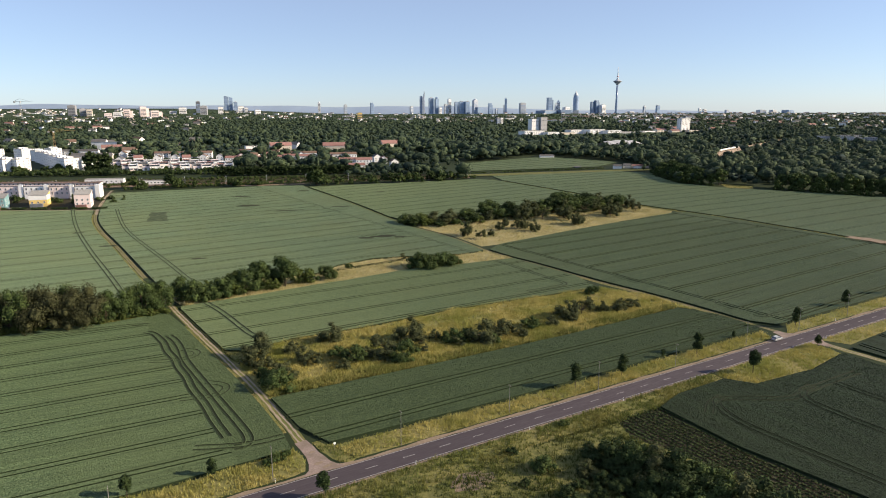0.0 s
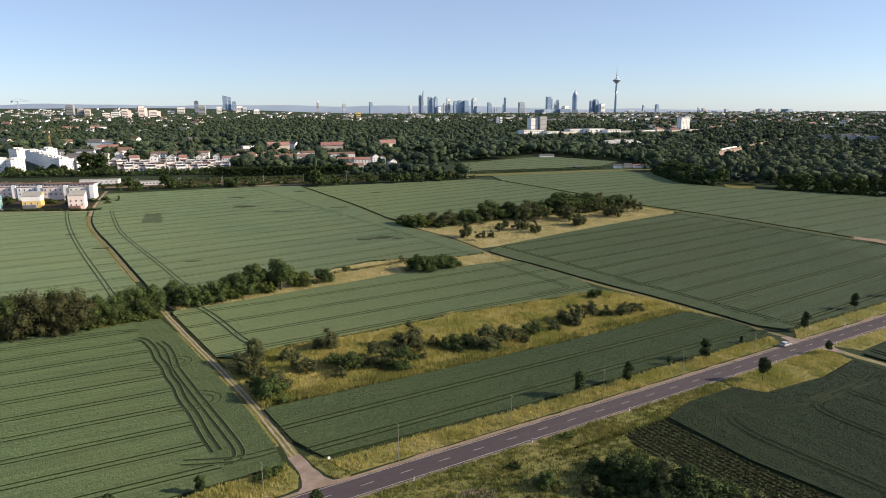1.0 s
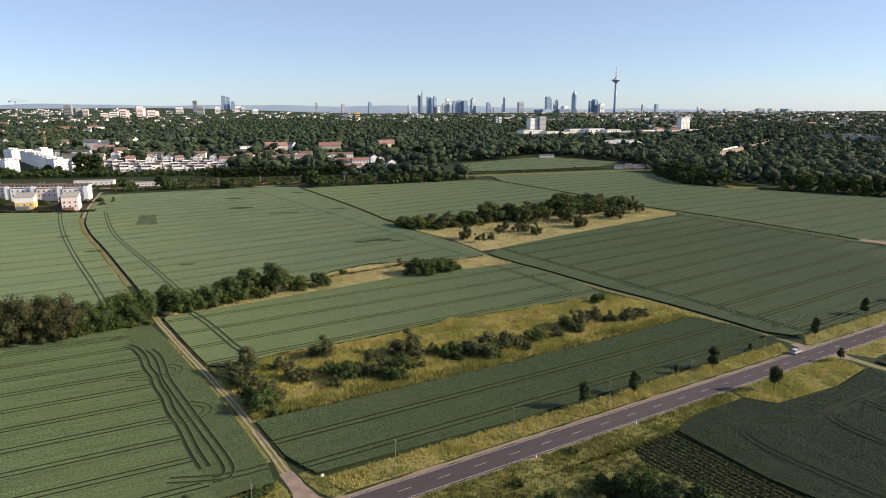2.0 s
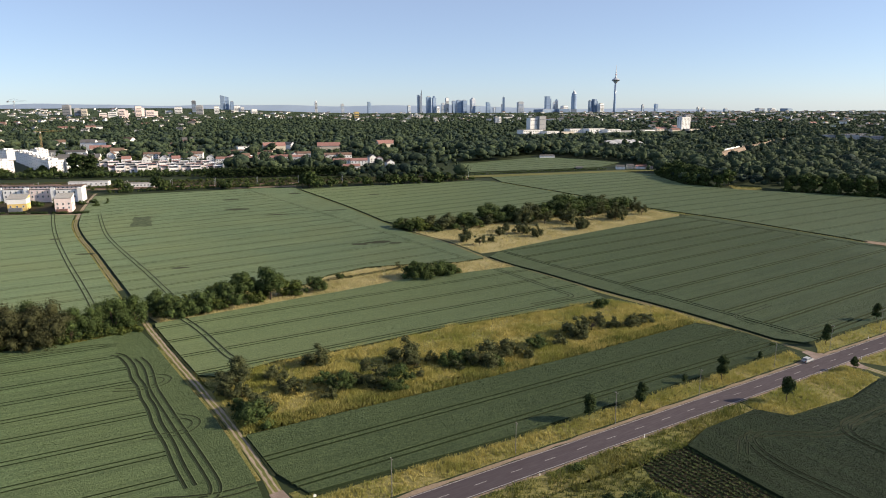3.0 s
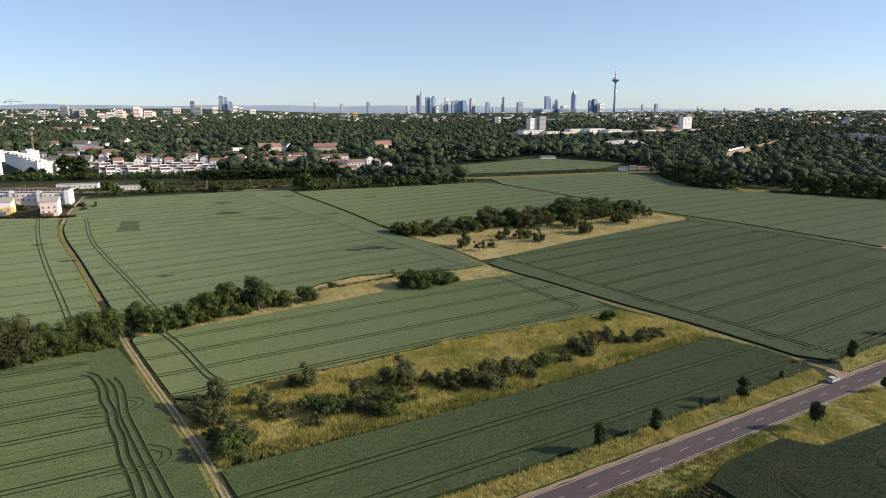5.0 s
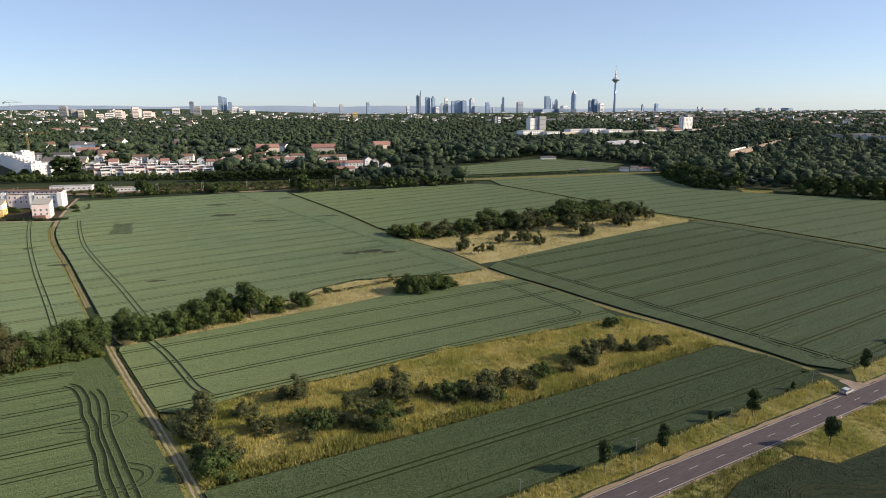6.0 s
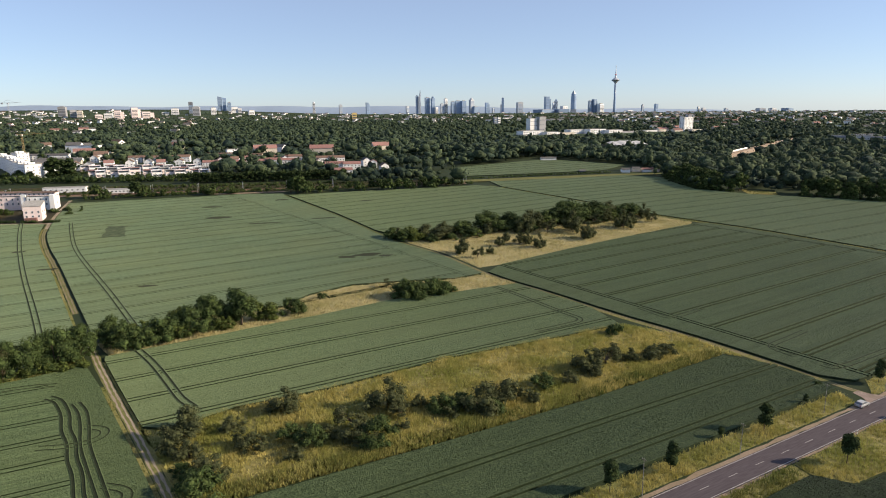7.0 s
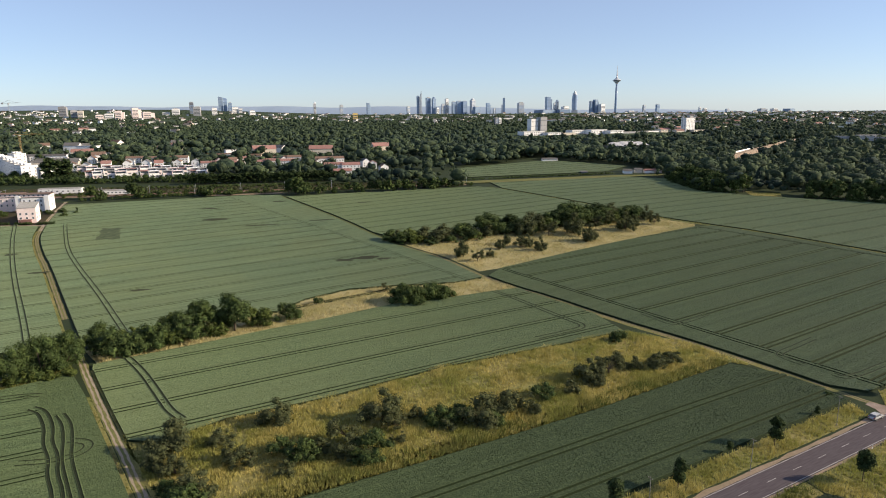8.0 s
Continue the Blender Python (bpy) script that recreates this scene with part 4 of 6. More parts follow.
def plant(key, x, y, tall, wide=None, label="", cat="tree", group=""):
    """Sets one tree of a kind on the land; wide stretches its breadth."""
    src = TURN.choice(PROTO[key])
    wide = wide or tall
    m = pose(x, y, float(terrain(x, y)), 0, 0, TURN.uniform(0, 360)) @ Matrix.Diagonal((wide / 10, wide / 10, tall / 10, 1))
    ob = copy_thing(src, m)
    return tagged(ob, label, cat, group)


for x, y, h in ((36.7, 163.2, 7.6), (51.8, 171.1, 7.2), (80.1, 187.7, 7.6), (90.8, 173.2, 7.4), (125.4, 213.9, 7.4), (121.3, 193.2, 4.6), (157.3, 236.7, 7.0),
                (98, 201.7, 3.0), (68.1, 184.1, 3.4), (-48.8, 120.3, 4.6), (-63.3, 113, 5.2), (-23.8, 112.8, 5.9), (186, 253.5, 7.0), (215, 270, 7.0)):
    plant("street", x, y, h, h * 1.12, "young dark green tree on the road verge" if h > 5 else "small young tree on the road verge", "tree", "trees along the road")


def hedge(line, n, h0, h1, leaves, leaf, mat, label, seed, spread=1.5, wide=1.5):
    """A long uneven hedge along a line, as one leafy mass."""
    rng = random.Random(seed)
    pts = along(line, sum(math.dist(a, b) for a, b in zip(line, line[1:])) / n)
    lobes = []
    for x, y, dx, dy in pts:
        h = rng.uniform(h0, h1)
        for k in range(3):
            lobes.append((x + rng.uniform(-1, 1) * wide, y + rng.uniform(-1, 1) * spread, float(terrain(x, y)) + h * rng.uniform(0.35, 0.62), h * rng.uniform(0.36, 0.55), 0.95))
    ob = new("hedge", crown("hedge", lobes, leaves, leaf, mat, seed, under=0.15))
    return tagged(ob, label, "hedge", kind="stuff")
BUSH = "low olive-green thorn bush in dry grass"
for i, (x, y, h) in enumerate([(-56.7, 187.0, 8.2), (-45.4, 169.9, 6.3), (-53.4, 178.1, 4.2), (-45.5, 163.9, 6.6), (-37.6, 200.3, 6.1), (-37.8, 181.0, 3.7), (-42.4, 182.4, 4.6),
                               (-27.7, 183.1, 5.5), (-23.8, 186.8, 3.4), (-18.9, 191.5, 6.4), (-16.4, 183.9, 5.6), (-12.0, 183.0, 6.4), (-11.2, 201.6, 7.6), (-7.2, 196.4, 4.3),
                               (-2.7, 202.6, 3.2), (3.0, 199.9, 5.2)]):
    plant(("bush_olive", "open", "bush_olive", "bush")[i % 4], x, y, h * 1.12, h * 1.3, BUSH, "bush", "bushes in the scrub strip")
for i, (x, y, h) in enumerate([(8.8, 201.4, 4.8), (13.5, 200.9, 7.0), (20.5, 204.6, 6.1), (25.6, 206.8, 3.7), (31.4, 213.6, 4.2), (38.9, 216.6, 3.4), (45.6, 224.8, 5.9), (52.7, 228.7, 6.4),
                               (62.8, 255.7, 3.9), (61.0, 232.1, 3.6), (68.8, 232.7, 4.6), (73.7, 236.2, 4.4), (-32.7, 186.8, 3.8), (-47.7, 190.3, 3.8), (-58.7, 179.0, 4.0),
                               (5.5, 196.5, 3.2), (17, 199, 3.5), (28, 204, 2.8), (-30, 178, 3.0), (-6, 190, 3.0), (-52, 171, 3.5), (48, 221, 3.0), (57, 236, 3.2), (76, 240, 2.6)]):
    plant(("bush", "bush_olive", "bush_olive", "open")[i % 4], x, y, h * 1.15, h * 1.4, BUSH, "bush", "bushes in the scrub strip")
for i, (x, y, h) in enumerate([(-100.4, 246.5, 10.5), (-93.1, 251.9, 10.0), (-89.2, 264.4, 9.3), (-79.3, 265.3, 12.5), (-69.2, 268.7, 14), (-62.7, 273.2, 9.1), (-53.5, 281, 7.8), (-46.2, 300.8, 3.4),
                               (-98.7, 254.4, 8.0), (-90.4, 256, 9.2), (-82.7, 261.1, 10.5), (-73.7, 263.6, 6), (-109.3, 255, 8.5), (-105, 249, 8), (-86, 256, 7), (-76, 272, 8)]):
    plant("round" if h > 11 else ("bush", "bush", "bush_bright")[i % 3], x, y, h, h * (1.0 if h > 11 else 1.06),
          "dense green hedge tree" if h > 11 else "dense green hedge bush", "tree" if h > 11 else "bush", "hedge across the fields")
for i, (x, y, h) in enumerate([(-19.9, 315.9, 4.5), (-10.6, 299.0, 10), (-3.8, 301.1, 9.2), (1.8, 305, 8.3), (6.0, 307, 5.8), (-13, 303, 8), (-1, 306, 8)]):
    plant("bush" if h > 5 else "open", x, y, h, h * 1.1, "dark green clump of bushes in dry grass", "bush", "clump in the grass strip")
for i, (x, y, h) in enumerate([(-151, 211, 17), (-143.6, 212.7, 17), (-136.6, 214.3, 16), (-128.9, 218.4, 16), (-123.8, 221, 13), (-132.3, 217.3, 15.5), (-158, 208, 16), (-165, 204, 17),
                               (-172, 201, 16), (-180, 197, 16), (-190, 195, 17), (-148, 219, 15), (-139, 222, 14), (-160, 215, 16), (-200, 190, 16)]):
    plant("hedge_brown" if i % 4 else "hedge_green", x, y, h, h * 0.85, "tall brownish-green hedgerow tree", "tree", "hedgerow by the track")
for i, (x, y, h) in enumerate([(-119.2, 228.8, 11.5), (-114.5, 231.1, 12.5), (-110.5, 236.0, 12), (-112.5, 241, 11), (-118, 236, 11)]):
    plant("hedge_green", x, y, h, h * 0.95, "dense dark green hedgerow bush", "bush", "hedgerow by the track")
for i in range(14):
    plant("bush_bright", -106 - i * 4.6, 229.5 - i * 1.95 - (i > 3) * 3, 3.0 + (i * 7 % 5) * 0.35, 4.6, "low bright green growth at the hedge foot", "bush", "undergrowth at the hedge")
for i, (x, y, h) in enumerate([(15.4, 380.6, 7.8), (22.4, 370.2, 5.5), (29.9, 380.4, 3.5), (57.9, 394.6, 6.2), (48.1, 402.6, 6.7), (41.6, 410.8, 5.3), (91.2, 418.2, 8.4), (69.8, 436.4, 8.8),
                               (86.4, 440.7, 10.5), (121.3, 452.2, 9.5), (145.7, 472.4, 6.8), (146.2, 492.1, 8.0), (56.5, 441.3, 9.5), (113.9, 473.0, 9.5), (36, 398, 5), (52, 405, 6),
                               (103, 455, 8), (130, 466, 7)]):
    plant(("bush_olive", "open", "bush_olive")[i % 3], x, y, h * 1.3, h * 1.15, "grey-green fruit tree in dry grass", "tree", "old orchard trees")
for i, (x, y, h) in enumerate([(-25.2, 424.4, 7.2), (-14.7, 424.2, 9.0), (-5.2, 424.0, 9.5), (6.3, 429.1, 10), (18.2, 437.8, 10.5), (28.6, 446.9, 11.3), (37.2, 452.9, 13), (47.8, 456.6, 11.2),
                               (61.0, 464, 11.7), (75.1, 472.2, 12.0), (87.6, 482, 14.0), (99.6, 487.3, 16.3), (111.8, 492.8, 13), (124.3, 498.5, 12), (139.3, 502, 12), (93, 478, 14), (105, 484, 15),
                               (82, 470, 12), (66, 458, 10), (20, 430, 8), (40, 446, 9), (-10, 419, 7), (3, 421, 7), (53, 450, 9), (-19, 419, 7), (116, 486, 11), (131, 494, 11), (-2, 414, 5), (10, 420, 5), (24, 428, 6), (34, 438, 7), (45, 444, 7), (60, 452, 8), (72, 460, 9), (90, 470, 10), (100, 476, 11), (110, 480, 10), (122, 488, 9), (-22, 428, 6), (80, 478, 11)]):
    plant(("round", "bush", "round_dark", "bush_olive", "bush")[i % 5] if h > 9.8 else ("bush", "bush_bright", "bush_olive", "bush_dark")[i % 4], x, y, h, h * 1.45, "dark green copse tree", "tree", "copse in the fields")
for i, (x, y, h) in enumerate([(15.5, 129, 2.0), (21.5, 122.5, 4.2), (30.5, 120.5, 3.8), (24.6, 112, 3.4), (17, 117, 1.8), (27, 106, 4), (18, 106, 4), (36, 127, 4.2), (39, 126, 5.6), (42, 123, 6.4), (45, 121, 6.2),
                               (48, 118, 6.8), (51, 116, 6.2), (54, 113, 6.6), (57, 110, 6.4), (60, 107, 7), (63, 103, 7.4), (66, 99, 7.4), (44, 118, 6), (47, 115, 6.4), (50, 112, 6.6), (53, 109, 6.4), (56, 106, 7), (59, 102, 7),
                               (41, 120, 5), (49, 107, 6), (54, 101, 7), (60, 96, 7), (46, 110, 5), (40, 112, 4), (50, 100, 6), (33, 130, 2.6)]):
    grow = 1.25 if h > 4.5 else 1.0
    plant(("bush_dark", "bush", "bush_olive", "bush_dark")[i % 4], x - grow + 1, y - 6 * grow + 6, h * grow, h * 1.15 * grow, "dark green bush in rank grass", "bush", "scrub below the road")
# bushes added where the ground lies in shade; their dark leaves stand for it
for x, y, h in ((33, 126, 3.6), (36, 123.5, 4.2), (30, 121, 2.6), (37, 120, 4.4), (33, 117, 3.4), (40, 117, 5), (36, 113, 4.2), (31, 112, 3), (42, 112, 5.5), (28, 116, 2.4), (34, 107, 4), (39, 107, 5), (45, 106, 6)):
    plant("bush_dark", x, y, h, h * 1.15, "added dark green thicket in place of shaded ground", "bush", "scrub below the road")
for x, y, h in ((29.6, 142.2, 1.9), (-36.5, 126.5, 2.6), (-38.5, 125, 1.8), (-35, 129, 1.6), (108, 213.5, 1.5)):
    plant("bush", x, y, h, h * 1.2, "small green bush on the verge", "bush", "bushes on the verge")

# trees along the far edge of the fields, by the railway
for i, (x, y, h) in enumerate([(-306, 625, 13), (-299, 628, 10), (-273.4, 633, 15), (-266, 636, 11), (-249.5, 637, 7.5), (-209.5, 645, 11), (-216, 646, 9), (-192.0, 655, 9), (-130.3, 653, 17), (-124, 655, 14),
                               (-137, 654, 13), (-108.5, 663, 10), (-85.4, 668, 9), (-73.4, 668, 12), (-55.5, 669, 12), (-46, 672, 13), (-36, 676, 11), (-26.4, 682, 13), (-14, 688, 12), (-2.1, 692, 13),
                               (8, 699, 10), (16.7, 704, 9), (-62, 672, 10), (-96, 666, 6), (-160, 657, 5)]):
    plant(("wood", "far_bush", "wood_dark", "far_bush")[i % 4], x, y, h, h * 1.05, "green tree beside the railway line", "tree", "trees by the railway")
HEDGE = random.Random(5)
EDGE = [(-310 + 345 * q, 614 + 97 * q + 12 * math.sin(q * 3.1)) for q in np.linspace(0, 1, 24)]
hedge(EDGE, 95, 2.2, 4.6, 9000, 0.5, "leaf", "low green hedge of bushes at the field edge", 5)
hedge(EDGE[3:9] , 20, 2.0, 3.6, 2000, 0.5, "leaf_bright", "bright green bushes at the field edge", 6)
# the wood to the right of the fields: its front rows
EDGE_WOOD = [(252, 760), (249, 720), (247, 690), (247.5, 660), (262, 641), (276, 624), (303, 609), (328, 595), (353, 568), (384, 548), (430, 520), (470, 500)]
for row in range(3):
    for i, (x, y, dx, dy) in enumerate(along(EDGE_WOOD, 9.5)):
        if 270 < x < 312 and row < 3 and y < 645:
            continue
        if row == 0:
            w = HEDGE.uniform(4, 6.5)
            plant(("far_bush", "far_bush_dark", "far_bush")[i % 3], x + HEDGE.uniform(-2, 2), y + HEDGE.uniform(-2, 2), w, w * 1.6, "leafy undergrowth at the edge of the wood", "bush", "undergrowth of the wood")
        h = HEDGE.uniform(9, 13) if row == 0 else HEDGE.uniform(13, 18)
        k = 3 + row * 8
        plant(("wood", "wood_dark", "wood", "far_bush" if row == 0 else "wood")[(i + row) % 4], x - dy * k + HEDGE.uniform(-3, 3), y + dx * k + HEDGE.uniform(-3, 3), h, h * 0.95,
              "tall green tree at the edge of the wood", "tree", "wood beside the fields")

# ---- far woods ----
CLEAR = [F_EAST, F_FAR, F_BEHIND, F_BEYOND, F_LEFT_FAR,
         [(-480, 480), (-270, 480), (-318, 600), (-335, 690), (20, 740), (60, 760), (215, 800), (330, 830), (330, 800), (250, 790), (200, 780), (60, 735), (-130, 650), (-300, 620), (-480, 660)],
         [(-760, 790), (-255, 790), (-300, 905), (-480, 985), (-720, 1050)],
         [(150, 1430), (560, 1430), (600, 1500), (600, 1660), (160, 1660)], [(255, 1055), (345, 1055), (375, 1215), (280, 1215)],
         [(398, 930), (425, 930), (476, 1012), (556, 1112), (758, 1352), (736, 1384), (432, 1012)],
         [(-800, 560), (-330, 600), (-110, 672), (-110, 772), (-250, 800), (-800, 800)],
         [(-5, 735), (255, 780), (262, 905), (160, 1000), (20, 900)]]


# the rows of houses behind the railway: a line from end to end, the number of houses, their depth, walls and roof
TOWN_ROWS = [
    ((-313, 921), (-256, 919), 3, "white_wall", "tile_red"), ((-250, 929), (-192, 935), 3, "white_wall", "tile_red"), ((-144, 886), (-98, 884), 2, "white_wall", "tile_red"),
    ((-119, 806), (-98, 805), 1, "white_wall", "tile_red"), ((-450, 1000), (-360, 998), 4, "white_wall", "tile_brown"), ((-345, 1030), (-262, 1026), 4, "cream_wall", "tile_brown"),
    ((-548, 936), (-484, 934), 2, "cream_wall", "tile_grey"), ((-560, 968), (-500, 966), 2, "white_wall", "tile_grey"), ((-640, 1040), (-560, 1040), 3, "white_wall", "tile_grey"),
    ((-235, 985), (-195, 990), 2, "white_wall", "tile_brown"), ((-170, 960), (-130, 965), 2, "white_wall", "tile_brown"),
]
TOWN_GABLES = [(-474, 902, 13), (-458, 906, 11), (-436, 914, 12), (-412, 922, 11), (-390, 930, 12), (-372, 926, 11), (-352, 940, 12), (-330, 946, 11), (-300, 950, 12), (-282, 955, 11),
               (-96, 925, 12), (-84, 905, 11), (-500, 1000, 12), (-425, 958, 12), (-268, 968, 11), (-232, 950, 11), (-214, 962, 12), (-160, 930, 11), (-66, 860, 11)]
TERRACES = [(818, ((-413, -393), (-387, -364), (-348, -326), (-322, -298), (-291, -271))), (850, ((-419, -394), (-390, -366), (-354, -331), (-328, -306), (-300, -281))),
            (882, ((-457, -431), (-424, -400), (-388, -366), (-360, -338), (-330, -310)))]
HOUSE_ROOM = [((a[0] + b[0]) / 2, (a[1] + b[1]) / 2, abs(b[0] - a[0]) / 2 + 5) for a, b, *_ in TOWN_ROWS] + [(x, y, 10) for x, y, _ in TOWN_GABLES] + [((a + b) / 2, y, (b - a) / 2 + 5) for y, row in TERRACES for a, b in row]


def lumpy(iv, k, rng):
    """Crown bodies: a ball swollen into six lobes each, with a rough skin."""
    lob = rng.normal(size=(k, 6, 3))
    lob /= np.linalg.norm(lob, axis=2)[..., None]
    lob[..., 2] = np.abs(lob[..., 2]) * 0.9 - 0.15
    far = np.full((k, len(iv)), 0.62)
    for j in range(6):
        far += 0.34 * rng.uniform(0.5, 1.2, (k, 1)) * np.exp(-4.0 * ((iv[None] - lob[:, j, None, :]) ** 2).sum(2))
    return iv[None] * (far * rng.uniform(0.70, 1.16, far.shape))[..., None], lob


def far_woods():
    """Crowns of the woods that run from the fields to the city: a lumpy body and ragged clumps each, fewer with distance."""
    rng = np.random.default_rng(8)
    spots = []
    y = 640.0
    while y < 4250:
        step = 9.5 if y < 1000 else 9.5 + (y - 1000) * 0.0085
        gap = 10.0 if y < 1000 else 10.0 + (y - 1000) * 0.0026
        half = 0.76 * y + 60
        n = int(2 * half / gap)
        spots.append(np.stack([np.linspace(-half, half, n) + rng.normal(0, gap * 0.45, n), y + rng.normal(0, step * 0.5, n)], 1))
        y += step
    p = np.concatenate(spots)
    ok = np.ones(len(p), bool)
    for c in CLEAR:
        ok &= ~inside(c, p[:, 0], p[:, 1])
    west = inside([(-3500, 700), (-300, 700), (-60, 760), (40, 760), (40, 1000), (-40, 1150), (-700, 1400), (-3500, 1500)], p[:, 0], p[:, 1])
    ok &= ~west | (rng.random(len(p)) < 0.5)
    for hx, hy, room in HOUSE_ROOM:
        ok &= ~((np.abs(p[:, 0] - hx * p[:, 1] / hy) < room) & (p[:, 1] > hy - 42) & (p[:, 1] < hy + 9)) | (rng.random(len(p)) < 0.06)
    field_side = (p[:, 1] < 668 + 0.16 * (p[:, 0] + 60)) & (p[:, 0] > -110) & (p[:, 0] < 30) | (p[:, 1] < 700) & (np.abs(p[:, 0] - 135) > 105) & (p[:, 0] < 240)
    ok &= ~field_side
    ok &= ~((p[:, 0] < 240) & (p[:, 0] > -320) & (p[:, 1] < 770 + 0.1 * p[:, 0]) & ~((p[:, 0] > -110) & (p[:, 0] < 25) & (p[:, 1] > 690 + 0.2 * p[:, 0])))
    town = np.array([noise.noise((a * 0.0022, b * 0.0011, 3.0)) for a, b in p])
    ok &= (town < 0.22) | (rng.random(len(p)) < 0.45) | (p[:, 1] < 1400)
    stand = np.array([noise.noise((a * 0.011, b * 0.008, 5.0)) for a, b in p])      # stands and openings
    ok &= (stand > -0.28) | (rng.random(len(p)) < 0.35)
    p, stand = p[ok], stand[ok]
    n = len(p)
    ground_z = terrain(p[:, 0], p[:, 1])
    kind = np.array([noise.noise((a * 0.006, b * 0.004, 9.0)) for a, b in p])
    h = np.clip(rng.normal(12.0, 3.4, n) + 7 * kind + 4 * rng.random(n) ** 4, 5, 24) * np.clip(1.25 - p[:, 1] / 6000, 0.55, 1)
    r = h * rng.uniform(0.42, 0.62, n)
    slim = rng.random(n) < 0.09
    r[slim] *= 0.45
    h[slim] *= 1.3
    tone = np.clip(0.45 + 0.5 * kind + 0.4 * stand + rng.normal(0, 0.2, n), 0, 1)
    shapes = []
    for level in (2, 1):
        ico = bmesh.new()
        bmesh.ops.create_icosphere(ico, subdivisions=level, radius=1.0)
        shapes.append((np.array([q.co for q in ico.verts]), np.array([[q.index for q in face.verts] for face in ico.faces])))
        ico.free()
    vs, ts, tones, count = [], [], [], 0
    for lo, hi, m, size, shape in ((0, 900, 48, 0.065, 0), (900, 1250, 26, 0.08, 0), (1250, 2100, 8, 0.13, 1), (2100, 5000, 1, 0.28, 1)):
        pick = (p[:, 1] >= lo) & (p[:, 1] < hi)
        q, hh, rr, gz, tt = p[pick], h[pick], r[pick], ground_z[pick], tone[pick]
        k = len(q)
        iv, it = shapes[shape]
        body, lob = lumpy(iv, k, rng)
        cv = np.empty((k, len(iv), 3))
        cv[..., 0] = q[:, None, 0] + body[..., 0] * rr[:, None]
        cv[..., 1] = q[:, None, 1] + body[..., 1] * rr[:, None]
        cv[..., 2] = gz[:, None] + hh[:, None] * (0.56 + 0.42 * body[..., 2])
        i = (np.arange(k) * len(iv))[:, None, None] + it[None] + count
        vs.append(cv.reshape(-1, 3))
        ts.append(i.reshape(-1, 3))
        tones.append(np.repeat(tt, len(iv)))
        count += k * len(iv)
        d = lob[np.arange(k)[:, None], rng.integers(0, 6, (k, m))] + rng.normal(0, 0.45, (k, m, 3))
        d /= np.linalg.norm(d, axis=2)[..., None]
        c = d * rng.uniform(0.72, 1.12, (k, m, 1))
        ctr = np.empty((k, m, 3))
        ctr[..., 0] = q[:, None, 0] + c[..., 0] * rr[:, None]
        ctr[..., 1] = q[:, None, 1] + c[..., 1] * rr[:, None]
        ctr[..., 2] = gz[:, None] + hh[:, None] * (0.56 + 0.42 * c[..., 2])
        nor = d + rng.normal(0, 0.6, d.shape)
        nor /= np.linalg.norm(nor, axis=2)[..., None]
        t = np.cross(nor, rng.normal(size=d.shape))
        t /= np.linalg.norm(t, axis=2)[..., None]
        b = np.cross(nor, t)
        s = (hh[:, None] * size * rng.uniform(0.6, 1.2, (k, m)))[..., None]
        v = np.stack([ctr - t * s, ctr + b * s * 0.75, ctr + t * s, ctr - b * s * 0.75], 2).reshape(-1, 3)
        i = (np.arange(k * m) * 4)[:, None] + count
        ts.append(np.concatenate([i + [0, 3, 1], i + [1, 3, 2]], 1).reshape(-1, 3))
        vs.append(v)
        tones.append(np.repeat(tt, 4 * m))
        count += len(v)
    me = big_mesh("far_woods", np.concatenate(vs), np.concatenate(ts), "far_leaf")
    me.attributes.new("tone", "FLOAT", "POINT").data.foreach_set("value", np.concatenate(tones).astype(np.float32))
    ob = new("far_woods", me)
    tagged(ob, "dark green woods stretching to the city", "woods", kind="stuff")


far_woods()


def canopy():
    """The closed leaf roof beneath the crowns, out to the city."""
    v, f = [], []
    ys = [1450.0]
    while ys[-1] < 4200:
        ys.append(ys[-1] + 14 + (ys[-1] - 1450) * 0.02)
    n = 240
    for y in ys:
        half = 0.8 * y + 60
        for i in range(n):
            x = -half + 2 * half * i / (n - 1)
            z = float(terrain(x, y)) + 5.5 + 3.5 * noise.noise((x * 0.02, y * 0.02, 0)) + 2.0 * noise.noise((x * 0.07, y * 0.05, 4))
            v.append((x, y, z))
    for j in range(len(ys) - 1):
        for i in range(n - 1):
            f.append((j * n + i, j * n + i + 1, (j + 1) * n + i + 1, (j + 1) * n + i))
    ob = new("far_canopy", mesh_of("far_canopy", v, f, "canopy", True))
    tagged(ob, "closed dark green leaf canopy far away", "woods", kind="stuff")


canopy()

hedge([(-500, 742), (-420, 752), (-330, 764), (-240, 776), (-120, 790), (-40, 800)], 80, 2.5, 10.5, 9000, 0.7, "leaf_dark", "dark green tree belt behind the railway", 41, spread=7, wide=4)
hedge([(-320, 700), (-250, 706), (-170, 716), (-90, 728)], 50, 2.0, 4.5, 3500, 0.6, "leaf", "green bushes along the railway bank", 42, spread=3, wide=3)


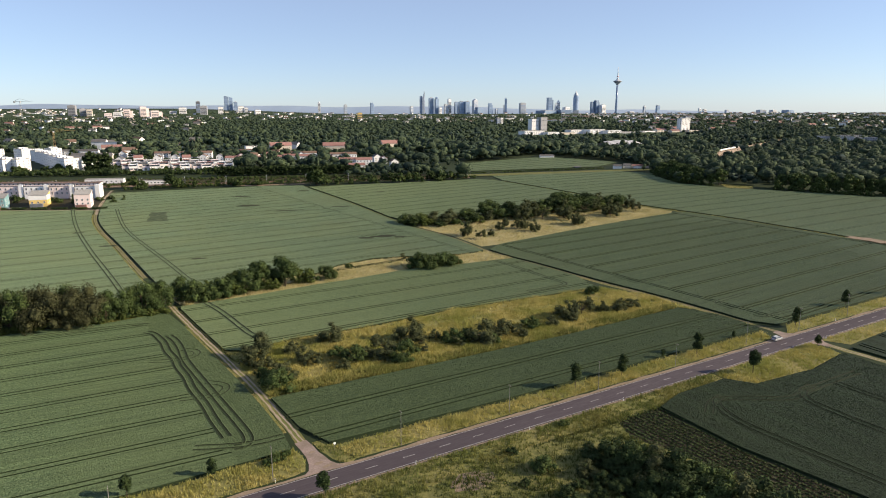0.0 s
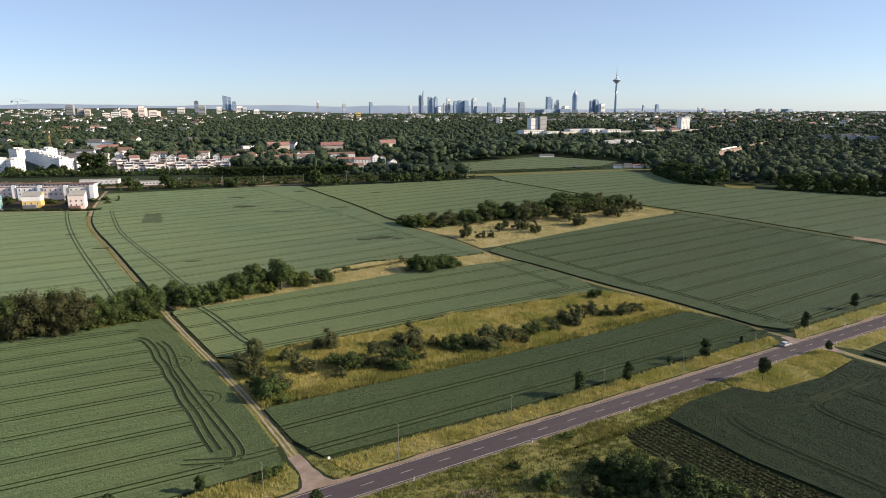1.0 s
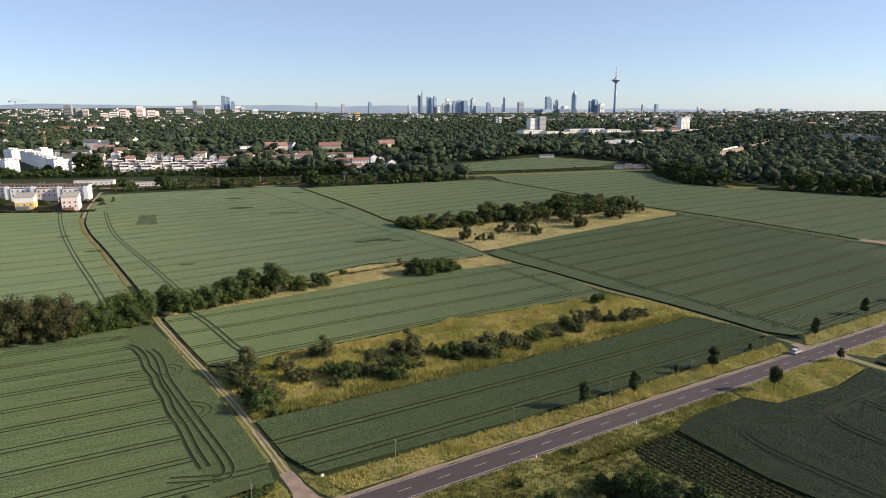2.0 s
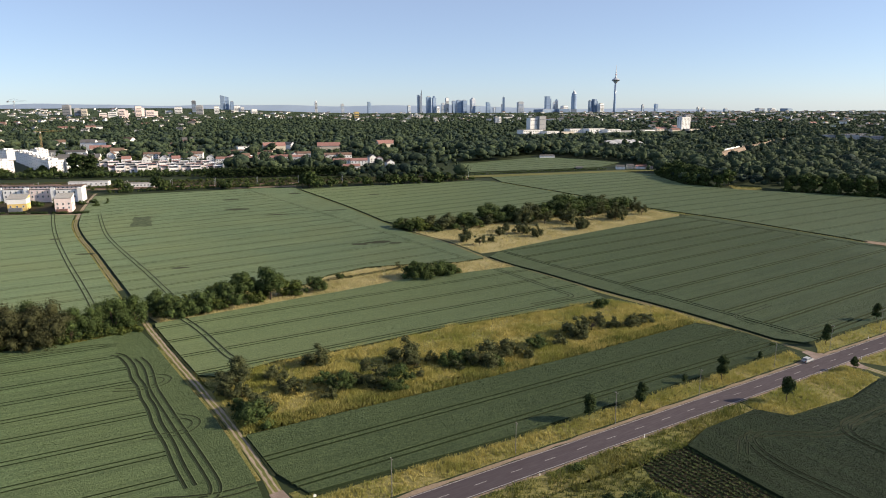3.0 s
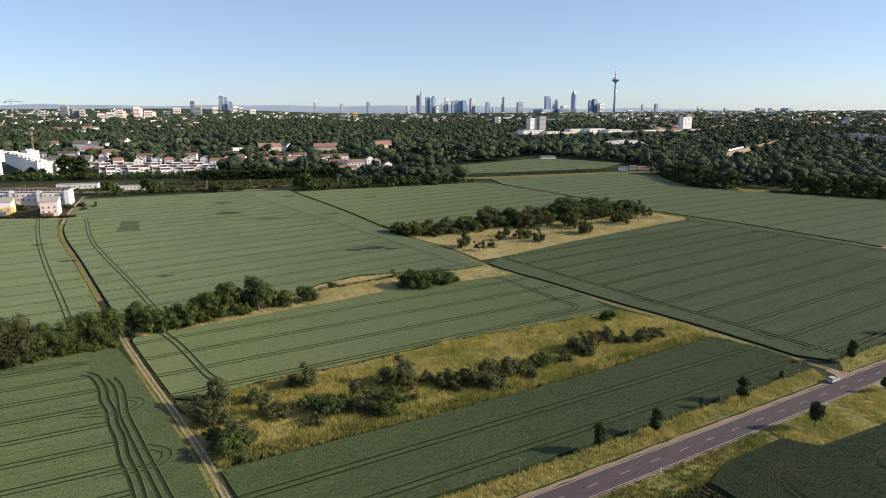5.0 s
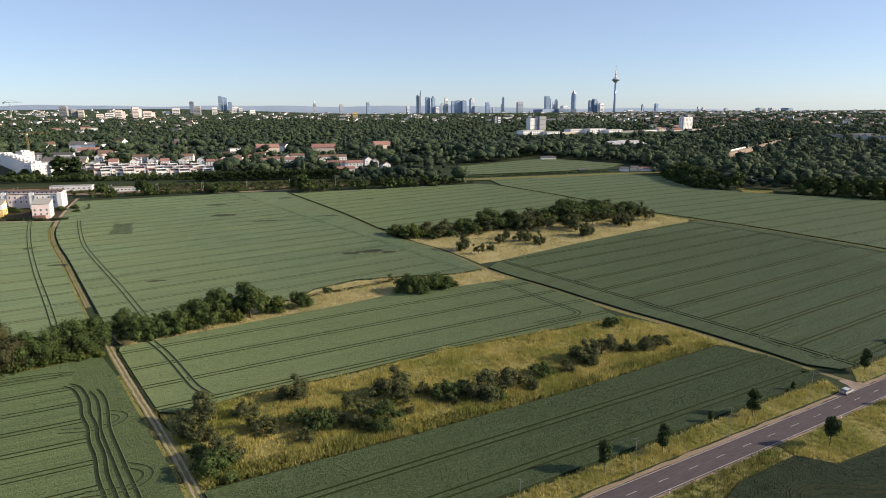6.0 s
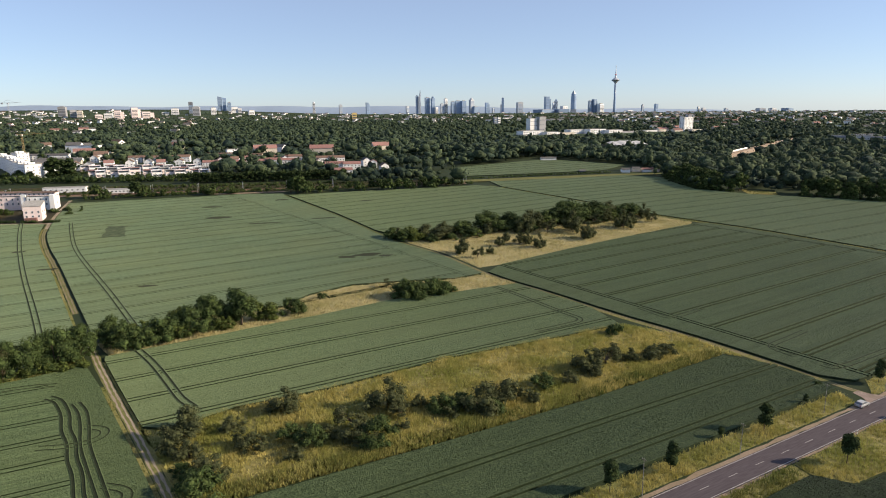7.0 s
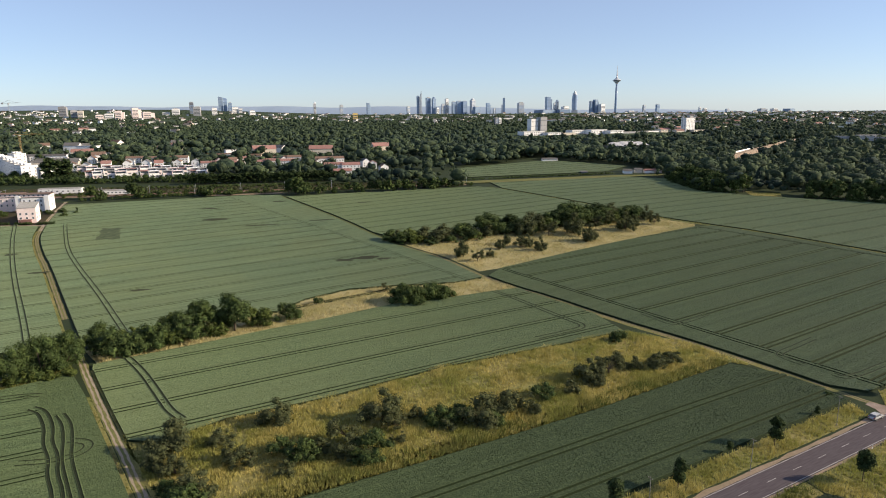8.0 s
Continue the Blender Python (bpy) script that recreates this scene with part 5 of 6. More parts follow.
# ---- buildings ----
def gable(w, d, h, rise, over=0.35):
    """Two roof slopes along x, thick at the eaves."""
    v, f = [], []
    for z0 in (0.0, 0.22):
        v += [(-w / 2 - over, -d / 2 - over, h + z0), (w / 2 + over, -d / 2 - over, h + z0), (w / 2 + over, 0, h + rise + z0),
              (-w / 2 - over, 0, h + rise + z0), (-w / 2 - over, d / 2 + over, h + z0), (w / 2 + over, d / 2 + over, h + z0)]
    f += [(6, 7, 8, 9), (9, 8, 11, 10), (3, 2, 1, 0), (4, 5, 2, 3), (0, 1, 7, 6), (5, 4, 10, 11), (1, 2, 8, 7), (2, 5, 11, 8), (3, 0, 6, 9), (4, 3, 9, 10)]
    return v, f


def gable_walls(w, d, h, rise):
    v = [(-w / 2, -d / 2, -1), (w / 2, -d / 2, -1), (w / 2, d / 2, -1), (-w / 2, d / 2, -1), (-w / 2, -d / 2, h), (w / 2, -d / 2, h), (w / 2, d / 2, h), (-w / 2, d / 2, h),
         (-w / 2, 0, h + rise), (w / 2, 0, h + rise)]
    f = [(0, 1, 5, 4), (2, 3, 7, 6), (1, 2, 6, 9, 5), (3, 0, 4, 8, 7), (4, 5, 9, 8), (6, 7, 8, 9)]
    return v, f


def flat_top(w, d, h, over=0.15, lip=0.35):
    """A flat roof with a raised rim."""
    v, f = box(-w / 2 - over, w / 2 + over, -d / 2 - over, d / 2 + over, h, h + 0.12)
    for x0, x1, y0, y1 in ((-w / 2 - over, w / 2 + over, -d / 2 - over, -d / 2), (-w / 2 - over, w / 2 + over, d / 2, d / 2 + over),
                           (-w / 2 - over, -w / 2, -d / 2, d / 2), (w / 2, w / 2 + over, -d / 2, d / 2)):
        box(x0, x1, y0, y1, h + 0.12, h + lip, v, f)
    return v, f


def shed_roof(w, d, h, rise):
    """One slope, high at the back."""
    v, f = box(-w / 2 - 0.3, w / 2 + 0.3, -d / 2 - 0.3, d / 2 + 0.3, 0, 0.2)
    return [(x, y, z + h + rise * (y + d / 2) / d) for x, y, z in v], f


WINDOW = {}


def window_mesh(w, h):
    """A pane in a frame that stands a little proud."""
    key = (round(w, 2), round(h, 2))
    if key not in WINDOW:
        v, f = box(-w / 2, w / 2, -0.05, 0.02, -h / 2, h / 2)
        WINDOW[key] = mesh_of("window", v, f, "pane")
        v, f = [], []
        for x0, x1, z0, z1 in ((-w / 2 - 0.1, -w / 2, -h / 2, h / 2), (w / 2, w / 2 + 0.1, -h / 2, h / 2), (-w / 2 - 0.1, w / 2 + 0.1, h / 2, h / 2 + 0.1),
                               (-w / 2 - 0.16, w / 2 + 0.16, -h / 2 - 0.12, -h / 2)):
            box(x0, x1, -0.1, 0.02, z0, z1, v, f)
        WINDOW[key] = (WINDOW[key], mesh_of("window_frame", v, f, "white_plastic"))
    return WINDOW[key]


def windows(thing, w, d, floors, cols, side_cols, floor_h, ww=1.3, wh=1.5, z0=1.7, frames=True):
    """Rows of windows on the front (-y) and on the two ends."""
    pane, rim = window_mesh(ww, wh)
    spots = []
    for k in range(floors):
        z = z0 + k * floor_h
        for c in range(cols):
            spots.append((-w / 2 + (c + 0.5) * w / cols, -d / 2, z, 0))
        for c in range(side_cols):
            y = -d / 2 + (c + 0.5) * d / side_cols
            spots += [(w / 2, y, z, 90), (-w / 2, y, z, -90)]
    for x, y, z, t in spots:
        o = part("window", pane, thing)
        o.matrix_basis = pose(x, y, z, 0, 0, t)
        if frames:
            part("frame", rim, o)


def house(name, x, y, turn, w, d, h, wall, roof, top="gable", rise=3.0, label="", cat="house", group="", floors=0, cols=0, side_cols=0, floor_h=2.9, ww=1.3, wh=1.5, z0=1.7, frames=True):
    thing = empty(name, x, y, float(terrain(x, y)), turn)
    if top == "gable":
        part("wall", mesh_of("wall", *gable_walls(w, d, h, rise), wall), thing)
        part("roof", mesh_of("roof", *gable(w, d, h, rise), roof), thing)
    elif top == "shed":
        v, f = box(-w / 2, w / 2, -d / 2, d / 2, -1, h)
        v = [(a, b, c + (rise * (b + d / 2) / d if c == h else 0)) for a, b, c in v]
        part("wall", mesh_of("wall", v, f, wall), thing)
        part("roof", mesh_of("roof", *shed_roof(w, d, h, rise), roof), thing)
    else:
        part("wall", mesh_of("wall", *box(-w / 2, w / 2, -d / 2, d / 2, -1, h), wall), thing)
        part("roof", mesh_of("roof", *flat_top(w, d, h), roof), thing)
    if floors:
        windows(thing, w, d, floors, cols, side_cols, floor_h, ww, wh, z0, frames)
    return tagged(thing, label, cat, group)


# settlement at the left edge of the fields
for i in range(4):
    x = -316 - i * 22.5
    hs = house("row_house", x, 564, 12, 20, 11, 10.5, "pink_wall" if i % 2 else "white_wall", "tile_grey", "flat", label="white three-storey row house with flat roof",
               group="row houses by the fields", floors=2, cols=5, side_cols=1, floor_h=3.6, ww=1.1, wh=1.7, z0=4.6)
    v, f = box(-10.2, 10.2, -3.2, 5.2, 10.85, 13.2)
    part("attic_storey", mesh_of("attic_storey", v, f, "pink_wall"), hs, "set-back pinkish top storey")
    part("attic_roof", mesh_of("attic_roof", *box(-10.7, 10.7, -4.2, 5.5, 13.2, 13.5), "tile_brown"), hs)
    pane, rim = window_mesh(1.2, 1.1)
    for c in range(6):
        o = part("window", pane, hs)
        o.matrix_basis = pose(-8.5 + c * 3.4, -3.2, 12.1)
    part("side_wing", mesh_of("side_wing", *box(7.5, 11, -9.5, -5.5, -1, 12.2), "white_wall"), hs)
for i, (x, y, wall, w, h) in enumerate(((-290, 508, "pink_wall", 11.5, 10.5), (-330, 515, "yellow_wall", 13, 9.0), (-353, 500, "teal_wall", 11, 8.5), (-376, 512, "white_wall", 13, 9.5), (-402, 505, "pink_wall", 12, 9.5))):
    hs = house("detached_house", x, y, 18, w, 11, h, wall, "flat_roof", "shed", 2.6, label={"pink_wall": "pale pink cube house with slanted grey roof", "yellow_wall": "white and yellow house with slanted grey roof",
               "teal_wall": "teal house with slanted grey roof", "white_wall": "white house with slanted grey roof"}[wall], group="houses by the fields", floors=2, cols=3, side_cols=2, floor_h=3.0, ww=1.2, wh=1.4, z0=3.2)
    if wall == "yellow_wall":
        part("upper_storey", mesh_of("upper_storey", *box(-w / 2 - 0.06, w / 2 + 0.06, -5.56, 5.4, 5.2, h - 0.05), "white_wall"), hs, "white upper storey")
    part("porch", mesh_of("porch", *box(-w / 2 + 1, w / 2 - 3, -8.4, -5.5, -0.5, 2.4), "tile_red" if i % 2 == 0 else "dark_wall"), hs, "low porch")
for i in range(9):
    x = -270 - i * 15.5
    fn = new("garden_hedge", None)
    fn.matrix_basis = pose(x, 493 - i * 0.5, 0, 0, 0, TURN.uniform(-8, 8))
    part("leaves", crown("leaves", [(a, 0, 1.0, 1.3, 0.9) for a in np.linspace(-5, 5, 7)], 260, 0.45, "leaf" if i % 2 else "leaf_dark", 300 + i), fn)
    tagged(fn, "clipped green garden hedge beside the houses", "hedge", "garden hedges")
# dark soil tone: shadows between the houses are partly put into it
yard = new("garden_ground", mesh_of("garden_ground", [(-262, 490, 0.02), (-420, 482, 0.02), (-440, 600, 0.02), (-316, 606, 0.02), (-285, 530, 0.02)], [(0, 1, 2, 3, 4)], "dark_soil"))
tagged(yard, "trodden garden ground between the houses", "garden", kind="structure")

# white apartment blocks
for i, (x, y, w, d, h) in enumerate(((-557, 815, 24, 20, 13), (-538, 812, 18, 16, 13), (-476, 810, 20, 18, 14), (-498, 832, 18, 16, 14), (-518, 856, 18, 16, 14), (-538, 880, 18, 16, 14), (-560, 906, 18, 16, 14), (-462, 822, 16, 14, 12),
                                     (-655, 1000, 30, 18, 12), (-630, 840, 26, 18, 12), (-700, 1000, 26, 16, 12), (-615, 1010, 22, 16, 12), (-583, 932, 18, 16, 13), (-606, 958, 18, 16, 13))):
    hs = house("apartment_block", x, y, -36, w, d, h + 2.5, "white_wall", "flat_roof", "flat", label="bright white four-storey apartment block", cat="apartment block", group="white apartment blocks",
               floors=4, cols=int(w / 5), side_cols=3, floor_h=3.6, ww=1.2, wh=1.6, z0=2.4, frames=False)
    for k in range(2):
        part("roof_room", mesh_of("roof_room", *box(-w / 2 + 2 + k * w / 2, -w / 2 + 6 + k * w / 2, -3, 4, h + 2.5, h + 4.6), "white_wall"), hs, "white stair room on the roof")
# stepped terraces in pink and white
GAB = random.Random(12)


def terrace_house(x, y, w, turn, k):
    """A low house in two steps: a bright balcony wall in front of a set-back glazed storey under a thin roof."""
    wall = ("white_wall", "pink_wall", "white_wall")[k % 3]
    hs = house("terrace_house", x, y, turn, w, 12, 4.4, wall, "flat_roof", "flat", label="low white and pink stepped terrace house", group="stepped terraces", floors=1, cols=2, side_cols=1, ww=3.0, wh=1.6, z0=2.0, frames=False)
    part("balcony_wall", mesh_of("balcony_wall", *box(-w / 2 - 0.2, w / 2 + 0.2, -6.6, -6.3, 3.4, 5.6), ("pink_wall", "white_wall")[k % 2]), hs, "bright balcony wall")
    part("upper_storey", mesh_of("upper_storey", *box(-w / 2, w / 2, -2.2, 6.0, 4.5, 7.6), ("white_wall", "pink_wall")[k % 2]), hs, "set-back upper storey")
    part("glazing", mesh_of("glazing", *box(-w / 2 + 0.8, w / 2 - 0.8, -2.3, -2.15, 5.3, 7.2), "pane"), hs, "dark window band")
    part("upper_roof", mesh_of("upper_roof", *box(-w / 2 - 0.4, w / 2 + 0.4, -3.6, 6.3, 7.6, 7.95), ("tile_red", "white_wall", "flat_roof", "pink_wall")[k % 4]), hs)
    part("party_wall", mesh_of("party_wall", *box(w / 2 - 0.3, w / 2 + 0.25, -6.8, 6.4, -1, 8.3), "white_wall"), hs, "white party wall")


for row, (y, spans) in enumerate(TERRACES):
    for i, (a, b) in enumerate(spans):
        for k in range(2):
            w = (b - a) / 2
            terrace_house(a + w * (k + 0.5), y + 2 - 3.5 * k + GAB.uniform(-1, 1), w, 30, row * 5 + 2 * i + k)
ROOF_WORD = {"tile_red": "red", "tile_brown": "brown", "tile_grey": "grey"}
for (ax, ay), (bx, by), n, wall, roof in TOWN_ROWS:
    for i in range(n):
        q = (i + 0.5) / n
        w = math.dist((ax, ay), (bx, by)) / n - 0.6
        house("terraced_house", ax + (bx - ax) * q, ay + (by - ay) * q + GAB.uniform(-1.5, 1.5), GAB.uniform(8, 14), w, 10, GAB.uniform(6.8, 8.2), wall, roof, "gable", GAB.uniform(2.4, 3.2),
              label="white house with %s tiled roof" % ROOF_WORD[roof] if wall == "white_wall" else "cream house with %s tiled roof" % ROOF_WORD[roof],
              group="houses behind the railway", floors=2, cols=5, side_cols=1, z0=2.2, frames=False)
for i, (x, y, w) in enumerate(TOWN_GABLES):
    roof = ("tile_brown", "tile_grey", "tile_red")[i % 3]
    house("gabled_house", x, y, GAB.choice((106, 20, 112, 100)), w, 10, GAB.uniform(6.5, 8), "white_wall", roof, "gable", GAB.uniform(3.0, 4.0), label="white gabled house with %s roof" % ROOF_WORD[roof],
          group="houses behind the railway", floors=2, cols=3, side_cols=2, z0=2.0, frames=False)

# small houses scattered through the trees
SMALL = []
for k, (wall, roof, top) in enumerate((("white_wall", "tile_brown", "gable"), ("white_wall", "tile_grey", "gable"), ("cream_wall", "tile_grey", "gable"), ("white_wall", "flat_roof", "flat"), ("cream_wall", "tile_red", "gable"))):
    SMALL.append(house("far_house", 0, 0, 0, 13 + 2 * k, 10, 8 + k % 2 * 2, wall, roof, top, 3.8, label="white house among trees" if wall == "white_wall" else "cream house among trees", group="houses among the trees"))


def scatter(n, x0, x1, y0, y1, seed, lift=2.0, scale=(0.9, 1.5)):
    rng = random.Random(seed)
    for _ in range(n):
        x, y = rng.uniform(x0, x1), rng.uniform(y0, y1)
        x *= y / y1
        if any(inside(c, np.array([x]), np.array([y]))[0] for c in CLEAR):
            continue
        s = rng.uniform(*scale)
        copy_thing(rng.choice(SMALL), pose(x, y, float(terrain(x, y)) + lift, 0, 0, rng.uniform(-40, 40)) @ Matrix.Diagonal((s * 1.2, s, s, 1)))


scatter(24, -1000, -80, 960, 1300, 1, 1)
scatter(50, -1900, -1000, 1700, 2800, 2, 3.5, (0.8, 1.2))
scatter(110, 700, 2300, 1700, 2600, 3, 3.0, (0.7, 1.1))
for ob in SMALL:
    for o in (*ob.children_recursive, ob):
        bpy.data.objects.remove(o)

way = ribbon("pavement", [(-262, 488.5), (-300, 488), (-350, 486.5), (-440, 480)], 0, 3.0, 0.04, "gravel", wobble=0.3, step=8, seed=9)
tagged(way, "pale gravel lane in front of the houses", "lane", kind="structure")
for i in range(46):
    h = GAB.uniform(1.6, 5.0)
    x, y = GAB.uniform(-420, -272), GAB.choice((497, 500, 528, 534, 541, 548, 551)) + GAB.uniform(-3, 3)
    if any(abs(x - a) < 9 and 496 < y < 522 for a in (-289, -330, -353, -376, -402)):
        continue
    plant(("far_bush", "far_bush_dark", "far_bush", "tall")[i % 4], x, y, h, h * 1.3, "green garden bush between the houses", "bush", "garden bushes")


def far_roofscape():
    """Houses too far off to pick apart: white walls under brown and grey roofs."""
    rng = random.Random(61)
    meshes = {}
    for n, x0, x1, y0, y1 in ((70, -3050, -1900, 3600, 4250), (60, -1500, 2800, 3900, 4300), (150, -600, 1700, 2400, 3700), (110, -2700, -500, 2900, 4100), (150, 900, 3000, 2700, 4150)):
        for _ in range(n):
            x, y = rng.uniform(x0, x1), rng.uniform(y0, y1)
            x *= y / y1
            z = float(terrain(x, y)) + 2.5
            w, d, h, rise = rng.uniform(12, 24), 10, rng.uniform(6, 9), rng.uniform(2.5, 4)
            turn = pose(x, y, z, 0, 0, rng.uniform(-35, 35))
            roof = rng.choice(("tile_brown", "tile_grey", "flat_roof", "tile_grey"))
            for key, (v, f) in (("white_wall" if rng.random() < 0.75 else "cream_wall", gable_walls(w, d, h, rise)), (roof, gable(w, d, h, rise))):
                vs, fs = meshes.setdefault(key, ([], []))
                k = len(vs)
                vs += [tuple(turn @ Vector(q)) for q in v]
                fs += [tuple(k + i for i in face) for face in f]
    for key, (v, f) in meshes.items():
        name = "far_walls" if "wall" in key else "far_roofs"
        tagged(new(name, mesh_of(name, v, f, key)), "walls of far houses among trees" if "wall" in key else "roofs of far houses among trees", "houses", kind="stuff")


far_roofscape()
for i in range(34):
    x, y = GAB.uniform(-470, -250), GAB.choice((834, 866, 898, 938)) + GAB.uniform(-2, 3)
    h = GAB.uniform(4, 8.5)
    plant(("wood", "far_bush", "wood_dark", "far_bush")[i % 4], x, y, h, h * 1.1, "green garden tree between the terraces", "tree", "garden trees")
for i in range(40):
    x, y = GAB.uniform(-640, -430), GAB.uniform(770, 800) if i % 2 else GAB.uniform(930, 1040)
    h = GAB.uniform(5, 11)
    plant(("wood", "far_bush", "wood_dark")[i % 3], x, y, h, h * 1.1, "green tree beside the white blocks", "tree", "garden trees")


# ---- industry, towers and the city ----
INDUSTRY = "long white works building with flat roof"
for x, y, w, d, h, wall, top in ((215, 1556, 55, 30, 15, "white_wall", "flat"), (262, 1552, 34, 26, 12, "white_wall", "flat"), (330, 1600, 44, 26, 15, "white_wall", "flat"), (376, 1595, 46, 26, 16, "white_wall", "flat"),
                                 (418, 1590, 40, 24, 14, "white_wall", "flat"), (300, 1570, 40, 22, 10, "cream_wall", "flat"), (470, 1620, 80, 24, 9, "grey_wall", "flat"), (520, 1640, 40, 20, 10, "white_wall", "flat"),
                                 (246, 1745, 22, 20, 38, "white_wall", "flat"), (270, 1748, 20, 20, 42, "grey_wall", "flat"), (560, 1660, 30, 18, 12, "cream_wall", "gable"), (590, 1640, 26, 16, 10, "cream_wall", "gable"),
                                 (640, 1650, 36, 18, 11, "cream_wall", "flat")):
    house("works_building", x, y, 24, w, d, h, wall, "flat_roof" if top == "flat" else "tile_red", top, 4, label=INDUSTRY if h < 30 else "pale concrete office tower", cat="building", group="works buildings",
          floors=3 if h > 11 else 0, cols=int(w / 5), side_cols=0, floor_h=h / 3.4, ww=2.6, wh=1.6, z0=h * 0.22, frames=False)
hs = house("apartment_tower", 622, 1664, 26, 30, 16, 40, "white_wall", "flat_roof", "flat", label="tall white apartment tower", cat="apartment tower", floors=12, cols=6, side_cols=2, floor_h=3.1, ww=2.0, wh=1.5, z0=3, frames=False)
part("stair_tower", mesh_of("stair_tower", *box(8, 18, 2, 12, -1, 44), "grey_wall"), hs, "grey stair tower")
for x, y, w, h, t in ((712, 1164, 56, 21, -6), (770, 1180, 50, 18, -4), (820, 1290, 50, 16, 6)):
    house("slab_block", x, y, t, w, 14, h, "grey_wall", "flat_roof", "flat", label="long grey apartment slab above the trees", cat="apartment block", floors=5, cols=11, side_cols=1, floor_h=3.2, ww=1.8, wh=1.4, z0=3, frames=False)


def sports_hall():
    """A low hall under a pale folded tent roof."""
    thing = empty("sports_hall", 326, 1180, float(terrain(326, 1180)), 20)
    part("wall", mesh_of("wall", *box(-34, 34, -18, 18, -1, 8), "concrete"), thing)
    v, f = [], []
    for i in range(9):
        x = -36 + 9 * i
        v += [(x, -21, 7.5 + (i % 2) * 1.2), (x, 0, 14 - abs(i - 4) * 0.5 + (i % 2) * 1.2), (x, 21, 7.5 + (i % 2) * 1.2)]
    for i in range(8):
        f += [(3 * i, 3 * i + 3, 3 * i + 4, 3 * i + 1), (3 * i + 1, 3 * i + 4, 3 * i + 5, 3 * i + 2)]
    part("roof", mesh_of("roof", v, f, "grey_wall"), thing, "pale folded roof")
    tagged(thing, "low sports hall with pale folded roof", "sports hall")


sports_hall()

def tower(x, y, w, h, mat, kind):
    """A high building: slab, stepped, with a crown, or with a slanted top, and bands of storeys."""
    z = float(terrain(x, y, False))
    thing = empty("tower_block", x, y, z, TURN.uniform(14, 34))
    w *= 0.86
    d = w * 0.8
    if kind == "step":
        part("shaft", mesh_of("shaft", *box(-w / 2, w * 0.2, -d / 2, d / 2, -5, h), mat), thing)
        part("wing", mesh_of("wing", *box(w * 0.2, w / 2, -d * 0.4, d / 2, -5, h * 0.86), mat), thing)
    elif kind == "slant":
        v, f = box(-w / 2, w / 2, -d / 2, d / 2, -5, h)
        v = [(a + (w * 0.08 if c == h else 0), b, c - (h * 0.05 if c == h and a > 0 else 0)) for a, b, c in v]
        part("shaft", mesh_of("shaft", v, f, mat), thing)
    elif kind == "crown":
        part("shaft", mesh_of("shaft", *box(-w / 2, w / 2, -d / 2, d / 2, -5, h * 0.9), mat), thing)
        part("crown", mesh_of("crown", *lathe([(w * 0.42, h * 0.9), (w * 0.38, h * 0.96), (w * 0.2, h)], 10), mat), thing)
    else:
        part("shaft", mesh_of("shaft", *box(-w / 2, w / 2, -d / 2, d / 2, -5, h), mat), thing)
        part("roof_plant", mesh_of("roof_plant", *box(-w * 0.25, w * 0.3, -d * 0.3, d * 0.3, h, h + h * 0.03 + 1), "concrete"), thing)
    pale = mat in ("tower_pale", "white_wall", "cream_wall", "yellow_wall", "pink_wall", "grey_wall")
    n = max(3, int(h / 9))
    right = w * 0.14 if kind == "step" else w * 0.44
    band = mesh_of("window_band", *box(-w * 0.44, right, -0.35, 0.2, 0, h * 0.82 / n * 0.45), "pane" if pale else "tower_glass")
    for k in range(n):
        o = part("window_band", band, thing)
        o.matrix_basis = pose(0, -d / 2, h * 0.82 * (k + 0.4) / n)
    words = {"tower_glass": "blue-grey glass office tower in the city", "tower_stone": "grey stone office tower in the city", "tower_pale": "pale office tower in the city", "grey_wall": "grey apartment tower above the trees",
             "cream_wall": "cream apartment tower above the trees", "white_wall": "white apartment tower above the trees", "dark_wall": "dark apartment tower above the trees",
             "pink_wall": "pinkish apartment tower above the trees", "yellow_wall": "yellow apartment tower above the trees"}
    tagged(thing, words[mat], "tower block", "city towers" if mat.startswith("tower") else "apartment towers")


tower(-210, 4380, 22.9, 53.5, "tower_stone", "slab")
tower(-146, 4400, 17.2, 120.5, "tower_glass", "slab")
tower(-78, 4420, 32.6, 109.5, "tower_glass", "slab")
tower(-40, 4410, 26.8, 116.7, "tower_glass", "crown")
tower(-16, 4380, 22.9, 45.5, "tower_pale", "slab")
tower(22, 4400, 24.9, 67.8, "tower_stone", "slab")
tower(47, 4420, 25.0, 101.6, "tower_pale", "slab")
tower(93, 4400, 26.8, 82.5, "tower_glass", "slab")
tower(128, 4415, 38.4, 86.4, "tower_glass", "slab")
tower(166, 4405, 34.4, 86.1, "tower_glass", "slab")
tower(221, 4420, 34.5, 104.8, "tower_stone", "crown")
tower(245, 4370, 49.5, 48.4, "tower_glass", "slab")
tower(325, 4400, 30.6, 74.3, "tower_glass", "step")
tower(366, 4400, 19.2, 36.8, "tower_stone", "slab")
tower(541, 4390, 43.9, 73.6, "tower_stone", "slab")
tower(729, 4400, 44.0, 110.3, "tower_glass", "step")
tower(771, 4400, 19.1, 69.1, "tower_pale", "slab")
tower(787, 4410, 21.1, 91.6, "tower_pale", "crown")
tower(696, 4330, 132.2, 24.8, "tower_glass", "slab")
tower(811, 4335, 94.6, 28.0, "tower_glass", "slab")
tower(832, 4360, 45.6, 46.4, "tower_pale", "slab")
tower(1014, 4400, 23.0, 79.6, "tower_glass", "slab")
tower(1048, 4410, 36.5, 90.8, "tower_glass", "step")
